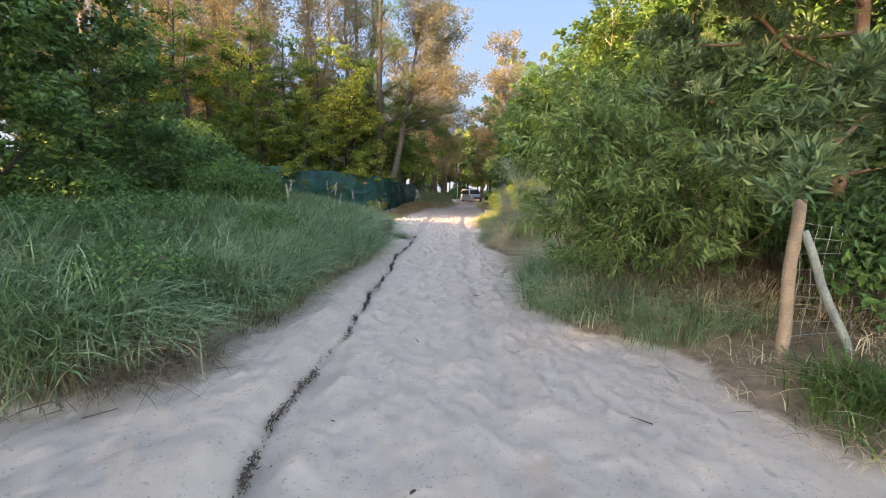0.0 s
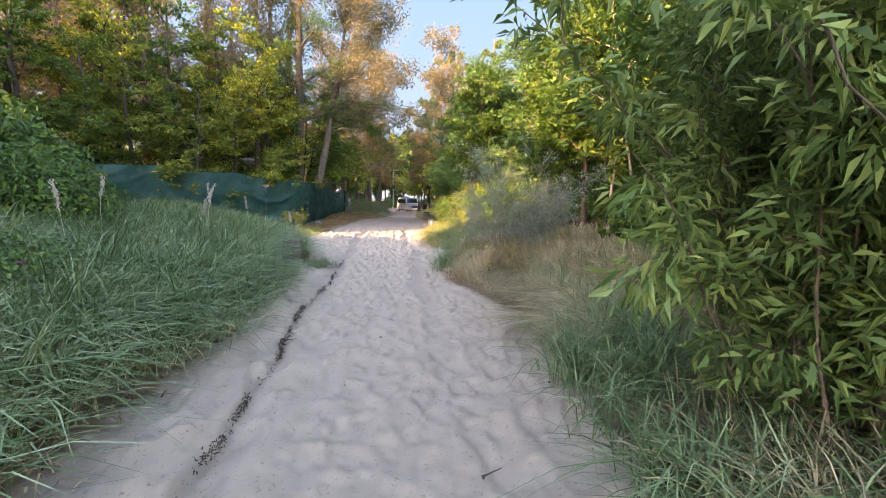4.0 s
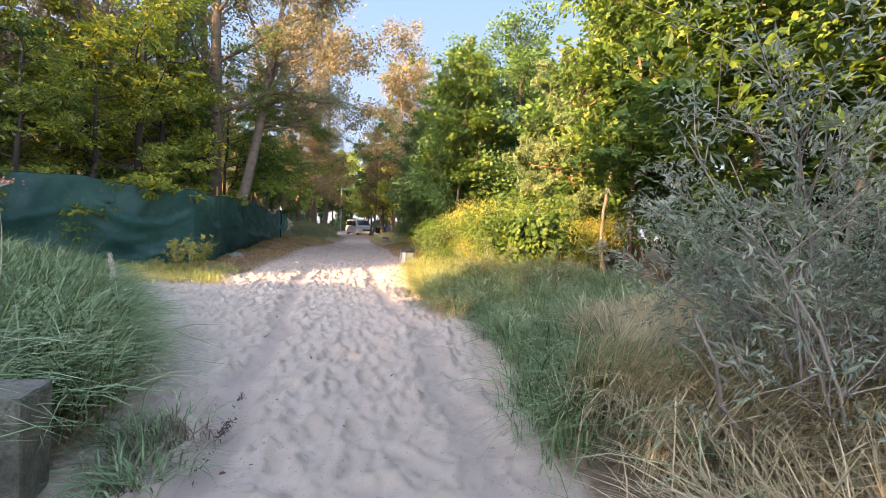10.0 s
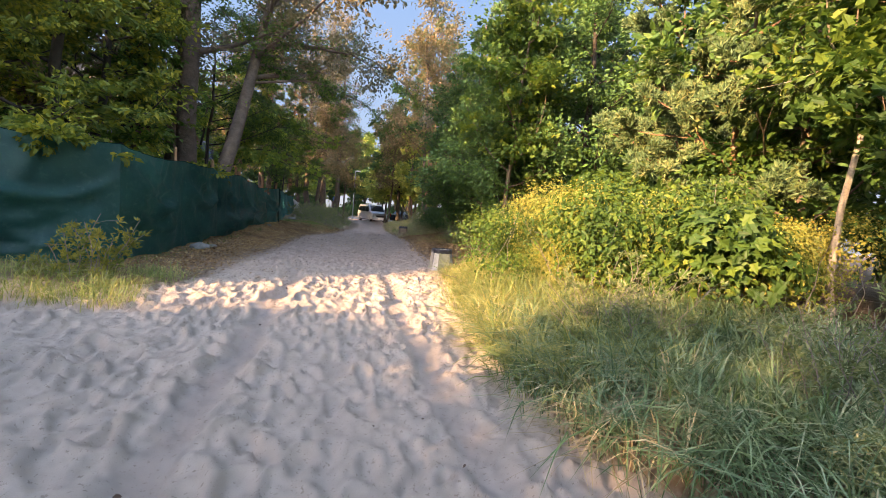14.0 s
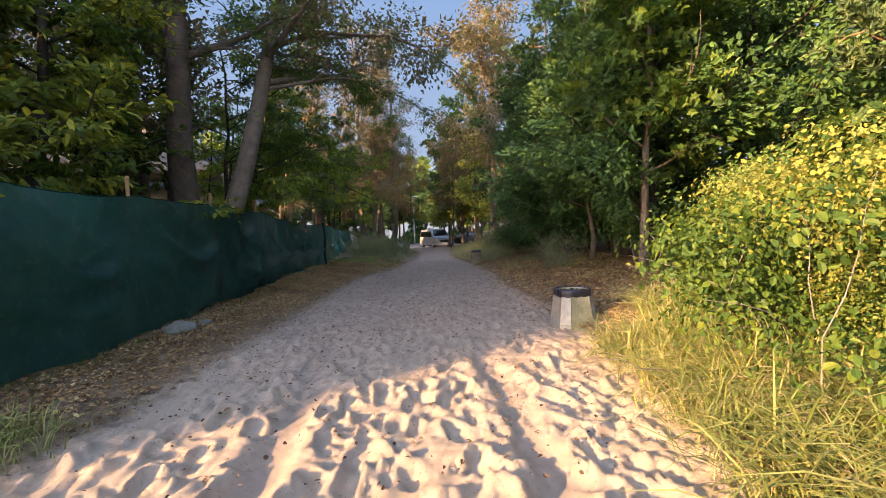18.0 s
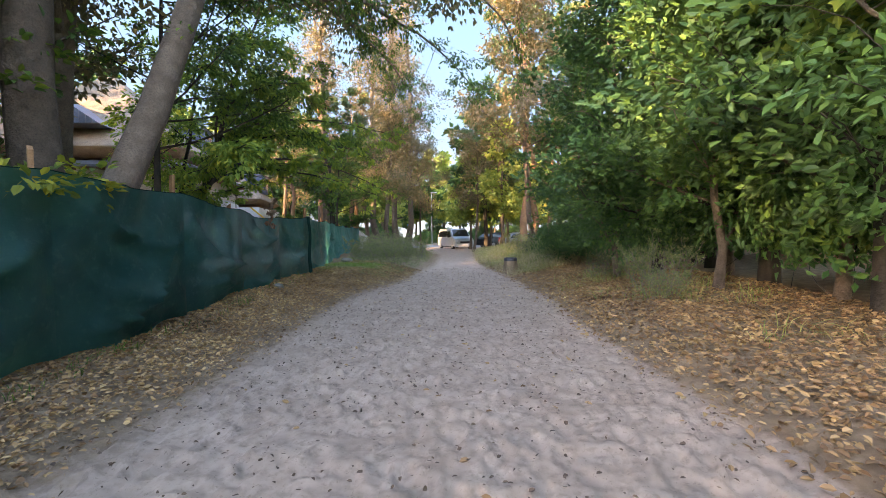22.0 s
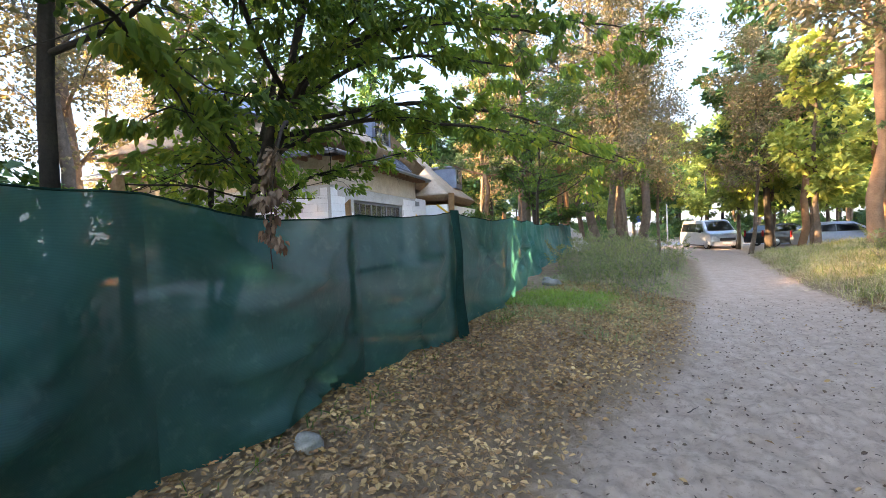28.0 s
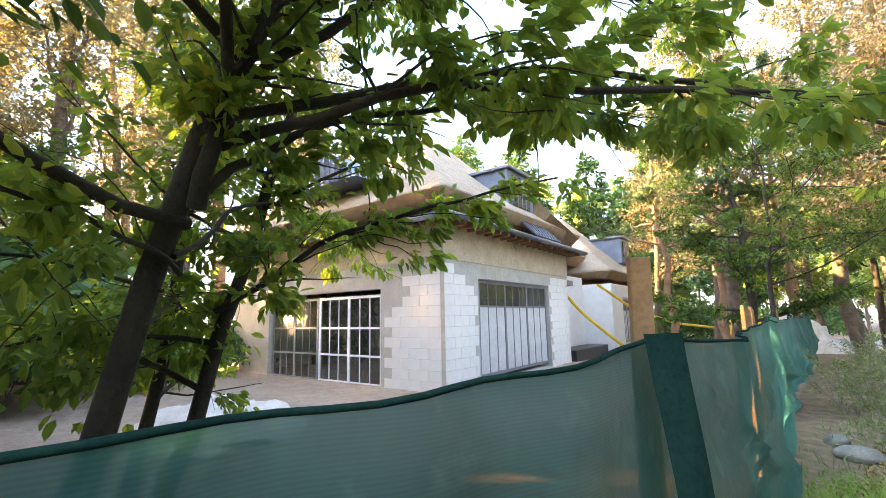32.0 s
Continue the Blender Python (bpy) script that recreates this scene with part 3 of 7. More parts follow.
def build_ground():
    xs = axis_steps(-3.4, 4.4, 0.03, -450, 450)
    ys = axis_steps(4.2, 46.0, 0.03, -250, 600)
    X, Y = np.meshgrid(xs, ys)
    Z = height(X, Y)
    el, er = edge_left(Y), edge_right(Y)
    on = fade(X, el - 0.25, el + 0.25) * fade(-X, -er - 0.25, -er + 0.25)
    # trodden sand: footprints, tyre ruts, soft lumps
    relief = np.zeros_like(Z)
    inner = (xs > -4.6) & (xs < 5.4)
    x0, y0 = np.argmax(xs > -4.6), np.argmax(ys > 4.2)
    prints = 9000
    px = rng.uniform(-3.2, 4.3, prints)
    py = rng.uniform(4.4, 45.6, prints)
    for cx, cy in zip(px, py):
        a = rng.normal(0.05, 0.30)
        small = rng.random() < (0.25 if cy < 28 else 0.6)
        l, w = (rng.uniform(0.045, 0.08), rng.uniform(0.035, 0.055)) if small else (rng.uniform(0.11, 0.16), rng.uniform(0.05, 0.07))
        dep = (rng.uniform(0.012, 0.022) if small else rng.uniform(0.022, 0.042)) * float(np.interp(cy, (5, 8, 13, 19, 24, 27, 31, 45), (0.22, 0.32, 0.75, 1.1, 1.2, 1.1, 0.75, 0.7)))
        i0, i1 = np.searchsorted(ys, (cy - 0.4, cy + 0.4))
        j0, j1 = np.searchsorted(xs, (cx - 0.4, cx + 0.4))
        gx, gy = X[i0:i1, j0:j1] - cx, Y[i0:i1, j0:j1] - cy
        u, v = gx * math.cos(a) + gy * math.sin(a), -gx * math.sin(a) + gy * math.cos(a)
        q = (v / l) ** 2 + (u / (w * (1 + 0.25 * np.tanh(v / l)))) ** 2
        inside_print = np.exp(-np.minimum(q, 6.0) ** 3 * 0.7)
        heel = 1 + 0.35 * np.tanh(-v * 22)
        relief[i0:i1, j0:j1] = relief[i0:i1, j0:j1] * (1 - 0.88 * inside_print) - dep * heel * inside_print + dep * 0.5 * np.exp(-((np.sqrt(q) - 1.4) ** 2) * 9.0) * (1 + 0.6 * np.tanh(v * 30))
    # loose clods and crumbs
    crumbs = rng.normal(size=Z.shape)
    for _ in range(2):
        crumbs = (crumbs + np.roll(crumbs, 1, 0) + np.roll(crumbs, 1, 1) + np.roll(np.roll(crumbs, 1, 0), 1, 1)) / 3.2
    relief += 0.0045 * crumbs * (0.3 + 0.7 * fade(Y, 8, 18) + 0.4 * fade(Y, 27, 31))
    packed = np.zeros_like(Z)
    for line, wide, deep in ((((4, 1.75), (8.3, 1.23), (14.2, 0.74), (20.7, 0.37), (24.5, 0.05), (27.5, -0.12), (33, -0.4)), 0.16, 0.05),
                             (((4, 3.1), (13, 2.5), (16.7, 2.2), (20.5, 2.3), (23.7, 1.9), (27, 1.75), (33, 1.65)), 0.14, 0.04),
                             (((4, 2.3), (13, 1.75), (20, 1.3), (27, 0.9)), 0.10, 0.012)):
        lx = np.interp(Y, [p[0] for p in line], [p[1] for p in line]) + 0.05 * np.sin(Y * 1.9) + 0.03 * np.sin(Y * 4.3)
        d = (X - lx) / wide
        fall = 1 - fade(Y, 26, 33)
        packed = np.maximum(packed, np.exp(-(d * 1.05) ** 4) * fade(Y, 13, 17) * (1 - fade(Y, 27, 31)) * deep * 20)
        if deep > 0.03:
            relief *= 1 - 0.85 * np.exp(-(d * 0.95) ** 4) * fall * fade(Y, 10, 15)
        relief += deep * fall * (-np.exp(-d ** 4) + 0.6 * np.exp(-((d - 1.5) ** 2) * 1.2) + 0.5 * np.exp(-((d + 1.6) ** 2) * 1.4)) * (0.75 + 0.5 * np.sin(Y * 2.3 + 3 * np.sin(Y)))
    relief += 0.012 * low_noise(X, Y, 5.5, 1.0) + 0.008 * low_noise(X, Y, 11.0, 3.0)
    # a low broken ledge of packed sand beside the left tracks
    ledge = np.interp(Y, (4, 6, 7.1, 9.5, 11.5, 13.5, 16, 19), (1.75, 1.54, 1.37, 1.22, 1.02, 0.82, 0.70, 0.50)) + 0.03 * np.sin(Y * 1.7) + 0.018 * np.sin(Y * 5.3 + 1) + 0.012 * np.sin(Y * 13.0)
    relief += 0.085 * fade(ledge - X, -0.01, 0.022) * (1 - fade(ledge - X, 0.3, 1.2)) * (1 - fade(Y, 14, 18))
    Z = Z + relief * np.clip(on + 0.25, 0, 1) * fade(Y, 2, 4.5) * (1 - fade(Y, 44, 50))
    n, m = Y.shape
    idx = np.arange(n * m).reshape(n, m)
    faces = np.stack([idx[:-1, :-1], idx[:-1, 1:], idx[1:, 1:], idx[1:, :-1]], -1).reshape(-1, 4)
    me = mesh_of("ground", np.stack([X, Y, Z], -1).reshape(-1, 3), faces, GROUND, True)
    trod = np.clip(fade(Y, 26.5, 32) + 0.9 * fade(np.abs(X - 0.9), 4, 7) * fade(Y, 25, 30), 0, 1)
    litter = np.where(Y > 26.5, fade(el + 0.3 - X, -0.5, 0.7), fade(el - X, -0.05, 0.3))
    litter = np.maximum(litter, fade(X - er, -0.05, 0.3))
    litter = litter * (1 - fade(np.abs(Y - 24.7), 2.0, 0.8) * fade(-X, 1.5, 3)) * (1 - fade(Y, 63, 68))
    house_yard = fade(-X, 5.0, 7.0) * fade(Y, 36.5, 39) * (1 - fade(Y, 66, 72))
    litter = litter * (1 - 0.8 * house_yard)
    cover = np.zeros((n * m, 4), np.float32)
    cover[:, 0], cover[:, 1], cover[:, 2], cover[:, 3] = trod.ravel(), litter.ravel() * 0.8, np.clip(packed.ravel(), 0, 1) * 0.8, 1
    layer = me.color_attributes.new("cover", "FLOAT_COLOR", "POINT")
    layer.data.foreach_set("color", cover.ravel())
    return tagged(piece("ground", me), "pale trodden sand path with leafy soil banks", "ground", kind="structure")


build_ground()

def sky_backdrop(radius, az0, az1, top):
    """The clear sky far behind the woods, a part of a dome."""
    a, e = np.meshgrid(np.radians(np.linspace(az0, az1, 60)), np.radians(np.linspace(-1.0, top, 24)))
    v = np.stack([radius * np.cos(e) * np.sin(a), 40 + radius * np.cos(e) * np.cos(a), radius * np.sin(e)], -1).reshape(-1, 3)
    idx = np.arange(24 * 60).reshape(24, 60)
    f = np.stack([idx[:-1, :-1], idx[1:, :-1], idx[1:, 1:], idx[:-1, 1:]], -1).reshape(-1, 4)
    return tagged(piece("backdrop", mesh_of("backdrop", v, f, SKY, True)), "clear pale blue evening sky behind the woods", "sky", kind="structure")


sky_backdrop(150.0, -102, 66, 52)

# ---- plants ----
def at_ground(x, y):
    return float(height(x, y))


def wander(start, way, length, steps, wobble, lift, r):
    """A branch line that bends as it goes."""
    pts, d = [np.array(start, float)], unit(np.array(way, float))
    for _ in range(steps):
        d = unit(d + wobble * r.normal(size=3) + np.array([0, 0, lift]))
        pts.append(pts[-1] + d * length / steps)
    return np.array(pts)


def spray(lines, count, spread, flat, length, width, shape, r, droop=0.25, tilt=0.5, start=0.15, bunch=24):
    """Leaves in clumps along the given twig lines, each clump turned its own way."""
    seg = np.array([np.linalg.norm(np.diff(l, axis=0), axis=1).sum() for l in lines])
    nc = max(12, count // bunch)
    pick = r.choice(len(lines), nc, p=seg / seg.sum())
    t = start + (1 - start) * r.random(nc) ** 0.8
    steps = min(len(l) for l in lines) - 1
    arr = np.array([l[np.linspace(0, len(l) - 1, steps + 1).astype(int)] for l in lines])
    k = np.minimum((t * steps).astype(int), steps - 1)
    f = (t * steps - k)[:, None]
    a, b = arr[pick, k], arr[pick, k + 1]
    own = np.minimum((r.random(count) ** 1.15 * nc).astype(int), nc - 1)
    flatten = np.array([1.0, 1.0, flat])
    shift = r.normal(size=(nc, 3)) * spread * 0.8 * flatten
    off = shift[own] + r.normal(size=(count, 3)) * spread * 0.48 * flatten
    base = (a + (b - a) * f)[own] + off
    way = unit(unit(b - a)[own] * 0.6 + unit(off) * 0.7 + r.normal(size=(count, 3)) * 0.5 + np.array([0, 0, -droop]))
    face = np.array([0, 0, 1.0]) + tilt * r.normal(size=(nc, 3))
    up = unit(face[own] + 0.45 * tilt * r.normal(size=(count, 3)))
    size = r.uniform(0.65, 1.25, count)
    return leaves(base, way, up, length * size, width * size, shape)


def tree(name, seed, tall, thick, bare, limbs, reach, rise, bark, leaf, count, size, label, category="tree", lean=(0, 0), spread=0.28, flat=0.5,
         shape="oval", twigs=6, slim=0.62, top=0.35, side=None, lift=0.02, droop=0.25, stems=1, bow=0.8, sway=1.0, split=False):
    """A tree at the origin: trunk, limbs and a crown of separate leaves along its twigs."""
    r = np.random.default_rng(seed)
    root = new(name)
    tagged(root, label, category)
    lines = []
    for s in range(stems):
        ln = np.array(lean) + (r.normal(size=2) * 0.12 if stems > 1 else 0)
        off = r.normal(size=2) * 0.28 if stems > 1 else np.zeros(2)
        z = np.linspace(0, tall * (1 if s == 0 else r.uniform(0.75, 1)), 10)
        curve = (z / tall) ** bow
        wob = np.cumsum(r.normal(size=(10, 2)) * 0.018 * sway * tall ** 0.7, 0)
        wob[0] = 0
        pts = np.stack([off[0] + ln[0] * tall * curve + wob[:, 0], off[1] + ln[1] * tall * curve + wob[:, 1], z - 0.15], 1)
        rad = thick * (1 - 0.9 * (z / z[-1])) ** 0.8 * (1 if s == 0 else 0.8)
        rad[0] *= 1.35
        piece("trunk", mesh_of("trunk", *tube(pts, rad, 9), bark, True), root)
        for i in range(limbs):
            u = bare + (0.97 - bare) * (i + r.random()) / limbs
            p0 = np.array([np.interp(u * z[-1], z, pts[:, c]) for c in range(3)])
            a = i * 2.4 + r.normal() * 0.4 + s
            if side is not None and r.random() < 0.7:
                a = side + r.normal() * 0.7
            prof = (1 - (1 - top) * ((u - bare) / (1 - bare)))
            length = reach * prof * r.uniform(0.8, 1.2)
            way = (math.cos(a), math.sin(a), rise + 0.5 * (u - bare))
            limb = wander(p0, way, length, 6, 0.16, lift, r)
            lr = np.linspace(max(0.012, thick * 0.36 * prof), 0.006, 7)
            chunks = [tube(limb, lr, 6)]
            lines.append(limb)
            for _ in range(twigs):
                q = r.integers(1, 6)
                tw = unit(limb[min(q + 1, 6)] - limb[q]) + r.normal(size=3) * np.array([0.8, 0.8, 0.35])
                t = wander(limb[q], tw, length * r.uniform(0.25, 0.5), 4, 0.2, 0.0, r)
                chunks.append(tube(t, np.linspace(lr[q] * 0.5, 0.003, 5), 4))
                lines.append(t)
            if stems > 1 or split:
                for k, c_k in enumerate(chunks):
                    piece("twig" if k else "limb", mesh_of("twig" if k else "limb", *c_k, bark, True), root)
            else:
                piece("limb", mesh_of("limb", *joined(chunks), bark, True), root)
    v, f = spray(lines, count, spread, flat, size, size * slim, shape, r, droop, 0.5 if flat < 0.4 else 0.95)
    piece("crown", mesh_of("crown", v, f, leaf), root)
    return root


def pine(name, seed, tall, thick, bare, limbs, reach, label, tufts=1500, needle=0.11, lean=(0, 0), per=13, fine=0.085):
    """A pine: bare reddish trunk, level limbs, tufts of needles."""
    r = np.random.default_rng(seed)
    root = new(name)
    tagged(root, label, "tree")
    z = np.linspace(0, tall, 10)
    wob = np.cumsum(r.normal(size=(10, 2)) * 0.03 * tall ** 0.6, 0)
    wob[0] = 0
    pts = np.stack([lean[0] * z + wob[:, 0], lean[1] * z + wob[:, 1], z - 0.15], 1)
    piece("trunk", mesh_of("trunk", *tube(pts, thick * (1 - 0.88 * z / tall), 9), BARK_PINE, True), root)
    lines = []
    for i in range(limbs):
        u = bare + (0.98 - bare) * (i + r.random()) / limbs
        p0 = np.array([np.interp(u * tall, z, pts[:, c]) for c in range(3)])
        a = i * 2.4 + r.normal() * 0.3
        length = reach * (1 - 0.7 * (u - bare) / (1 - bare)) * r.uniform(0.75, 1.2)
        limb = wander(p0, (math.cos(a), math.sin(a), 0.12), length, 6, 0.15, 0.05, r)
        chunks = [tube(limb, np.linspace(max(thick * 0.3, 0.02), 0.01, 7), 6)]
        for _ in range(7):
            q = r.integers(2, 6)
            t = wander(limb[q], unit(limb[q] - limb[q - 1]) + r.normal(size=3) * 0.6, length * r.uniform(0.18, 0.4), 4, 0.2, 0.06, r)
            chunks.append(tube(t, np.linspace(0.014, 0.004, 5), 4))
            lines.append(t)
        piece("limb", mesh_of("limb", *joined(chunks), BARK_PINE, True), root)
    arr = np.array(lines)
    pick = r.integers(0, len(arr), tufts)
    k = r.integers(1, 4, tufts)
    f = r.random((tufts, 1))
    c = arr[pick, k] * (1 - f) + arr[pick, k + 1] * f + r.normal(size=(tufts, 3)) * 0.05
    axis = unit(arr[pick, k + 1] - arr[pick, k] + np.array([0, 0, 0.3]))
    base = np.repeat(c, per, 0) + r.normal(size=(tufts * per, 3)) * 0.02
    way = unit(np.repeat(axis, per, 0) * 0.8 + r.normal(size=(tufts * per, 3)) * 0.75)
    v, fc = leaves(base, way, r.normal(size=(tufts * per, 3)), needle * r.uniform(0.7, 1.2, tufts * per), needle * fine, "slim")
    piece("crown", mesh_of("crown", v, fc, NEEDLE), root)
    return root


def shrub(name, seed, rx, ry, tall, stems, bark, leaf, count, size, label, arch=0.5, slim=0.3, shape="slim", spread=0.1, thick=0.014, droop=0.3, twigs=3, category="shrub", flat=0.8, start=0.25):
    """A shrub at the origin: arching stems from a spread base, leaves along them."""
    r = np.random.default_rng(seed)
    root = new(name)
    tagged(root, label, category)
    lines, chunks = [], []
    for i in range(stems):
        a, q = r.uniform(0, 2 * np.pi), math.sqrt(r.random())
        base = np.array([rx * 0.75 * q * math.cos(a), ry * 0.75 * q * math.sin(a), -0.08])
        h = tall * r.uniform(0.7, 1.1) * (1 - 0.35 * q * q)
        out = unit(np.array([base[0] / rx + r.normal() * 0.35, base[1] / ry + r.normal() * 0.35, 0.0]))
        line = wander(base, out * arch * 0.7 + np.array([0, 0, 1.0]), h * 1.1, 7, 0.13, -0.05 * arch, r)
        lines.append(line)
        chunks.append(tube(line, np.linspace(thick * r.uniform(0.7, 1.4), 0.003, 8), 5))
        for _ in range(twigs):
            k = r.integers(2, 7)
            t = wander(line[k], unit(line[k] - line[k - 1]) + r.normal(size=3) * 0.6, h * r.uniform(0.2, 0.4), 5, 0.15, -0.06 * arch, r)
            lines.append(t)
            chunks.append(tube(t, np.linspace(thick * 0.45, 0.002, 6), 4))
    for k in range(stems):
        piece("stem", mesh_of("stem", *joined(chunks[k * (twigs + 1):(k + 1) * (twigs + 1)]), bark, True), root)
    v, f = spray(lines, count, spread, flat, size, size * slim, shape, r, droop, 0.7, start, 9)
    piece("foliage", mesh_of("foliage", v, f, leaf), root)
    return root


def thicket(name, seed, rx, ry, tall, bark, leaf, count, size, label, slim=0.75, shape="oval", category="bush", lumps=9, canes=10, loose=1.0):
    """A rounded tangle: leaves over uneven overlapping lumps, canes inside."""
    r = np.random.default_rng(seed)
    root = new(name)
    tagged(root, label, category)
    c = np.stack([r.uniform(-0.7, 0.7, lumps) * rx, r.uniform(-0.7, 0.7, lumps) * ry, r.uniform(0.15, 0.6 + 0.25 * (1 - loose), lumps) * tall], 1)
    rad = r.uniform(0.3, 0.58, lumps) * min(rx, ry, tall) * 1.1 * loose
    chunks = []
    for i in range(canes):
        base = np.array([r.uniform(-0.8, 0.8) * rx, r.uniform(-0.8, 0.8) * ry, -0.05])
        line = wander(base, r.normal(size=3) * 0.4 + np.array([0, 0, 1]), tall * r.uniform(0.6, 1.15), 6, 0.25, -0.03, r)
        chunks.append(tube(line, np.linspace(0.007, 0.002, 7), 4))
    for c_k in chunks:
        piece("cane", mesh_of("cane", *c_k, bark, True), root)
    pick = r.choice(lumps, count, p=rad ** 2 / (rad ** 2).sum())
    d = unit(r.normal(size=(count, 3)))
    d[:, 2] = np.where(d[:, 2] < -0.3, -d[:, 2], d[:, 2])
    base = c[pick] + d * (rad[pick] * (0.72 + 0.36 * r.random(count) + 0.16 * np.sin(d[:, 0] * 9 + pick) * np.cos(d[:, 1] * 8)))[:, None] * np.array([1.15, 1.15, 1.0])
    base[:, 2] = np.maximum(base[:, 2], r.uniform(0, 0.2, count))
    up = unit(d + np.array([0, 0, 0.25]) + 0.4 * r.normal(size=(count, 3)))
    way = unit(np.cross(up, r.normal(size=(count, 3))) + np.array([0, 0, -0.35]))
    base = base + r.normal(size=(count, 3)) * 0.10 * (1 - loose) * 2
    s = size * r.uniform(0.5, 1.4, count)
    v, f = leaves(base, way, up, s, s * slim, shape)
    piece("foliage", mesh_of("foliage", v, f, leaf), root)
    return root


def put(ob, x, y, turn=0.0, size=1.0, sink=0.0):
    """Stand the thing itself at a place of the ground."""
    ob.matrix_world = pose(x, y, at_ground(x, y) - sink, 0, 0, turn) @ Matrix.Scale(size, 4)
    return ob


def put_copy(ob, x, y, turn=0.0, size=1.0, label="", tilt=(0, 0)):
    c = copy_thing(ob, pose(x, y, at_ground(x, y), tilt[0], tilt[1], turn))
    c.scale = (size, size, size * 1.0)
    kind_of = ob.name.split(".")[0].replace("_", " ")
    many = kind_of + ("es" if kind_of.endswith(("sh", "s")) else "s")
    ob["group"] = c["group"] = many
    if label:
        c["label"] = label
    return c


def grass(name, label, spots, tuft, tall, bend, width, material, seed, spread=0.12, lay=None, comb=False):
    """Tufts of blades on the ground at the given spots (x, y); one mass."""
    r = np.random.default_rng(seed)
    n = len(spots) * tuft
    c = np.repeat(np.asarray(spots), tuft, 0)
    off = r.normal(size=(n, 2)) * spread
    xy = c + off
    z = height(xy[:, 0], xy[:, 1]) - 0.02
    size = np.repeat(r.uniform(0.7, 1.2, len(spots)), tuft) * r.uniform(0.55, 1.15, n)
    swirl = np.repeat(r.uniform(0, 2 * np.pi, len(spots)), tuft) + r.normal(size=n) * 1.2
    way = np.stack([np.cos(swirl), np.sin(swirl), np.zeros(n)], 1) + np.concatenate([off / spread * 0.5, np.zeros((n, 1))], 1)
    if comb:
        swirl = 4.5 * low_noise(xy[:, 0], xy[:, 1], 1.5, 4.0) + r.normal(size=n) * 0.45
        way = np.stack([np.cos(swirl), np.sin(swirl), np.zeros(n)], 1)
    if lay is not None:
        way = way * 0.5 + np.array([*lay, 0.0])
    v, f = blades(np.column_stack([xy, z]), unit(way), tall * size, bend * r.uniform(0.3, 1.5, n), width * r.uniform(0.7, 1.3, n))
    ob = piece(name, mesh_of(name, v, f, material))
    return tagged(ob, label, "grass", kind="stuff")


def spots_in(n, x0, x1, y0, y1, seed, keep):
    r = np.random.default_rng(seed)
    p = np.column_stack([r.uniform(x0, x1, n), r.uniform(y0, y1, n)])
    return p[keep(p[:, 0], p[:, 1])]


# -- trees, one of each kind, then copies --
hornbeam = put(tree("hornbeam_tree", 11, 8.5, 0.15, 0.16, 13, 3.4, 0.22, BARK_DARK, AUTUMN, 8000, 0.15, "hornbeam with yellowing leaves in level sprays behind the fence", spread=0.24, flat=0.3), -5.6, 29.9)
hornbeam_b = put(tree("hornbeam_tree", 12, 9.5, 0.17, 0.14, 14, 3.2, 0.3, BARK_DARK, GREEN, 8000, 0.15, "green hornbeam with layered branches behind the fence", spread=0.26, flat=0.35), -8.6, 28.6, 40)
poplar = put(tree("poplar_tree", 21, 19, 0.24, 0.18, 17, 3.0, 1.0, BARK, POPLAR, 6800, 0.14, "tall poplar with thin browning autumn foliage", spread=0.42, flat=0.9, slim=0.75, twigs=8, top=0.45, shape="slim"), -7.5, 37.0)
poplar_b = put(tree("poplar_tree", 22, 17, 0.20, 0.22, 16, 2.6, 1.2, BARK, POPLAR, 7000, 0.13, "slender poplar with sparse brownish leaves, some copies added unseen for shade", spread=0.40, flat=0.9, slim=0.75, twigs=8, top=0.5, shape="slim"), -10.5, 35.5, 70)
maple = put(tree("maple_tree", 31, 8.0, 0.085, 0.22, 13, 2.7, 0.45, BARK, GREEN, 6500, 0.17, "young maple with broad lobed leaves beside the path", shape="lobed", slim=0.85, spread=0.3, flat=0.45), 5.2, 32.6, 10)
broad = put(tree("broadleaf_tree", 41, 9.0, 0.16, 0.08, 15, 3.2, 0.35, BARK_DARK, DEEP, 11500, 0.17, "dense dark green broadleaf tree, beside the path and added unseen for shade", spread=0.34, flat=0.5, shape="slim", slim=0.75), 10.6, 37.2, 20, 1.2)
light_tree = put(tree("broadleaf_tree", 42, 8.0, 0.11, 0.12, 13, 2.8, 0.5, BARK, MID, 8000, 0.15, "leafy young tree with light green crown", spread=0.3, flat=0.45, slim=0.65), 8.3, 18.9, 0)
far_tree = put(tree("woodland_tree", 51, 13, 0.17, 0.22, 12, 3.4, 0.5, BARK, FAR, 2800, 0.42, "woodland tree with yellow green autumn crown", spread=0.5, flat=0.6, slim=0.8, shape="slim"), -6, 96)
far_dark = put(tree("woodland_tree", 52, 14, 0.19, 0.2, 12, 3.6, 0.45, BARK_DARK, DEEP, 2800, 0.42, "dark green woodland tree behind the clearing", spread=0.5, flat=0.6, slim=0.8, shape="slim"), -22, 20)
scots = put(pine("pine_tree", 61, 13, 0.19, 0.35, 16, 2.9, "tall scots pine with reddish trunk", 1150, 0.2), 6.55, 60.9, 30, 1.45)
low_pine = put(pine("pine_tree", 62, 6.5, 0.10, 0.22, 22, 2.6, "bushy young pine with long blue green needles", 5200, 0.13, per=26, fine=0.04), 6.75, 9.5, 0)

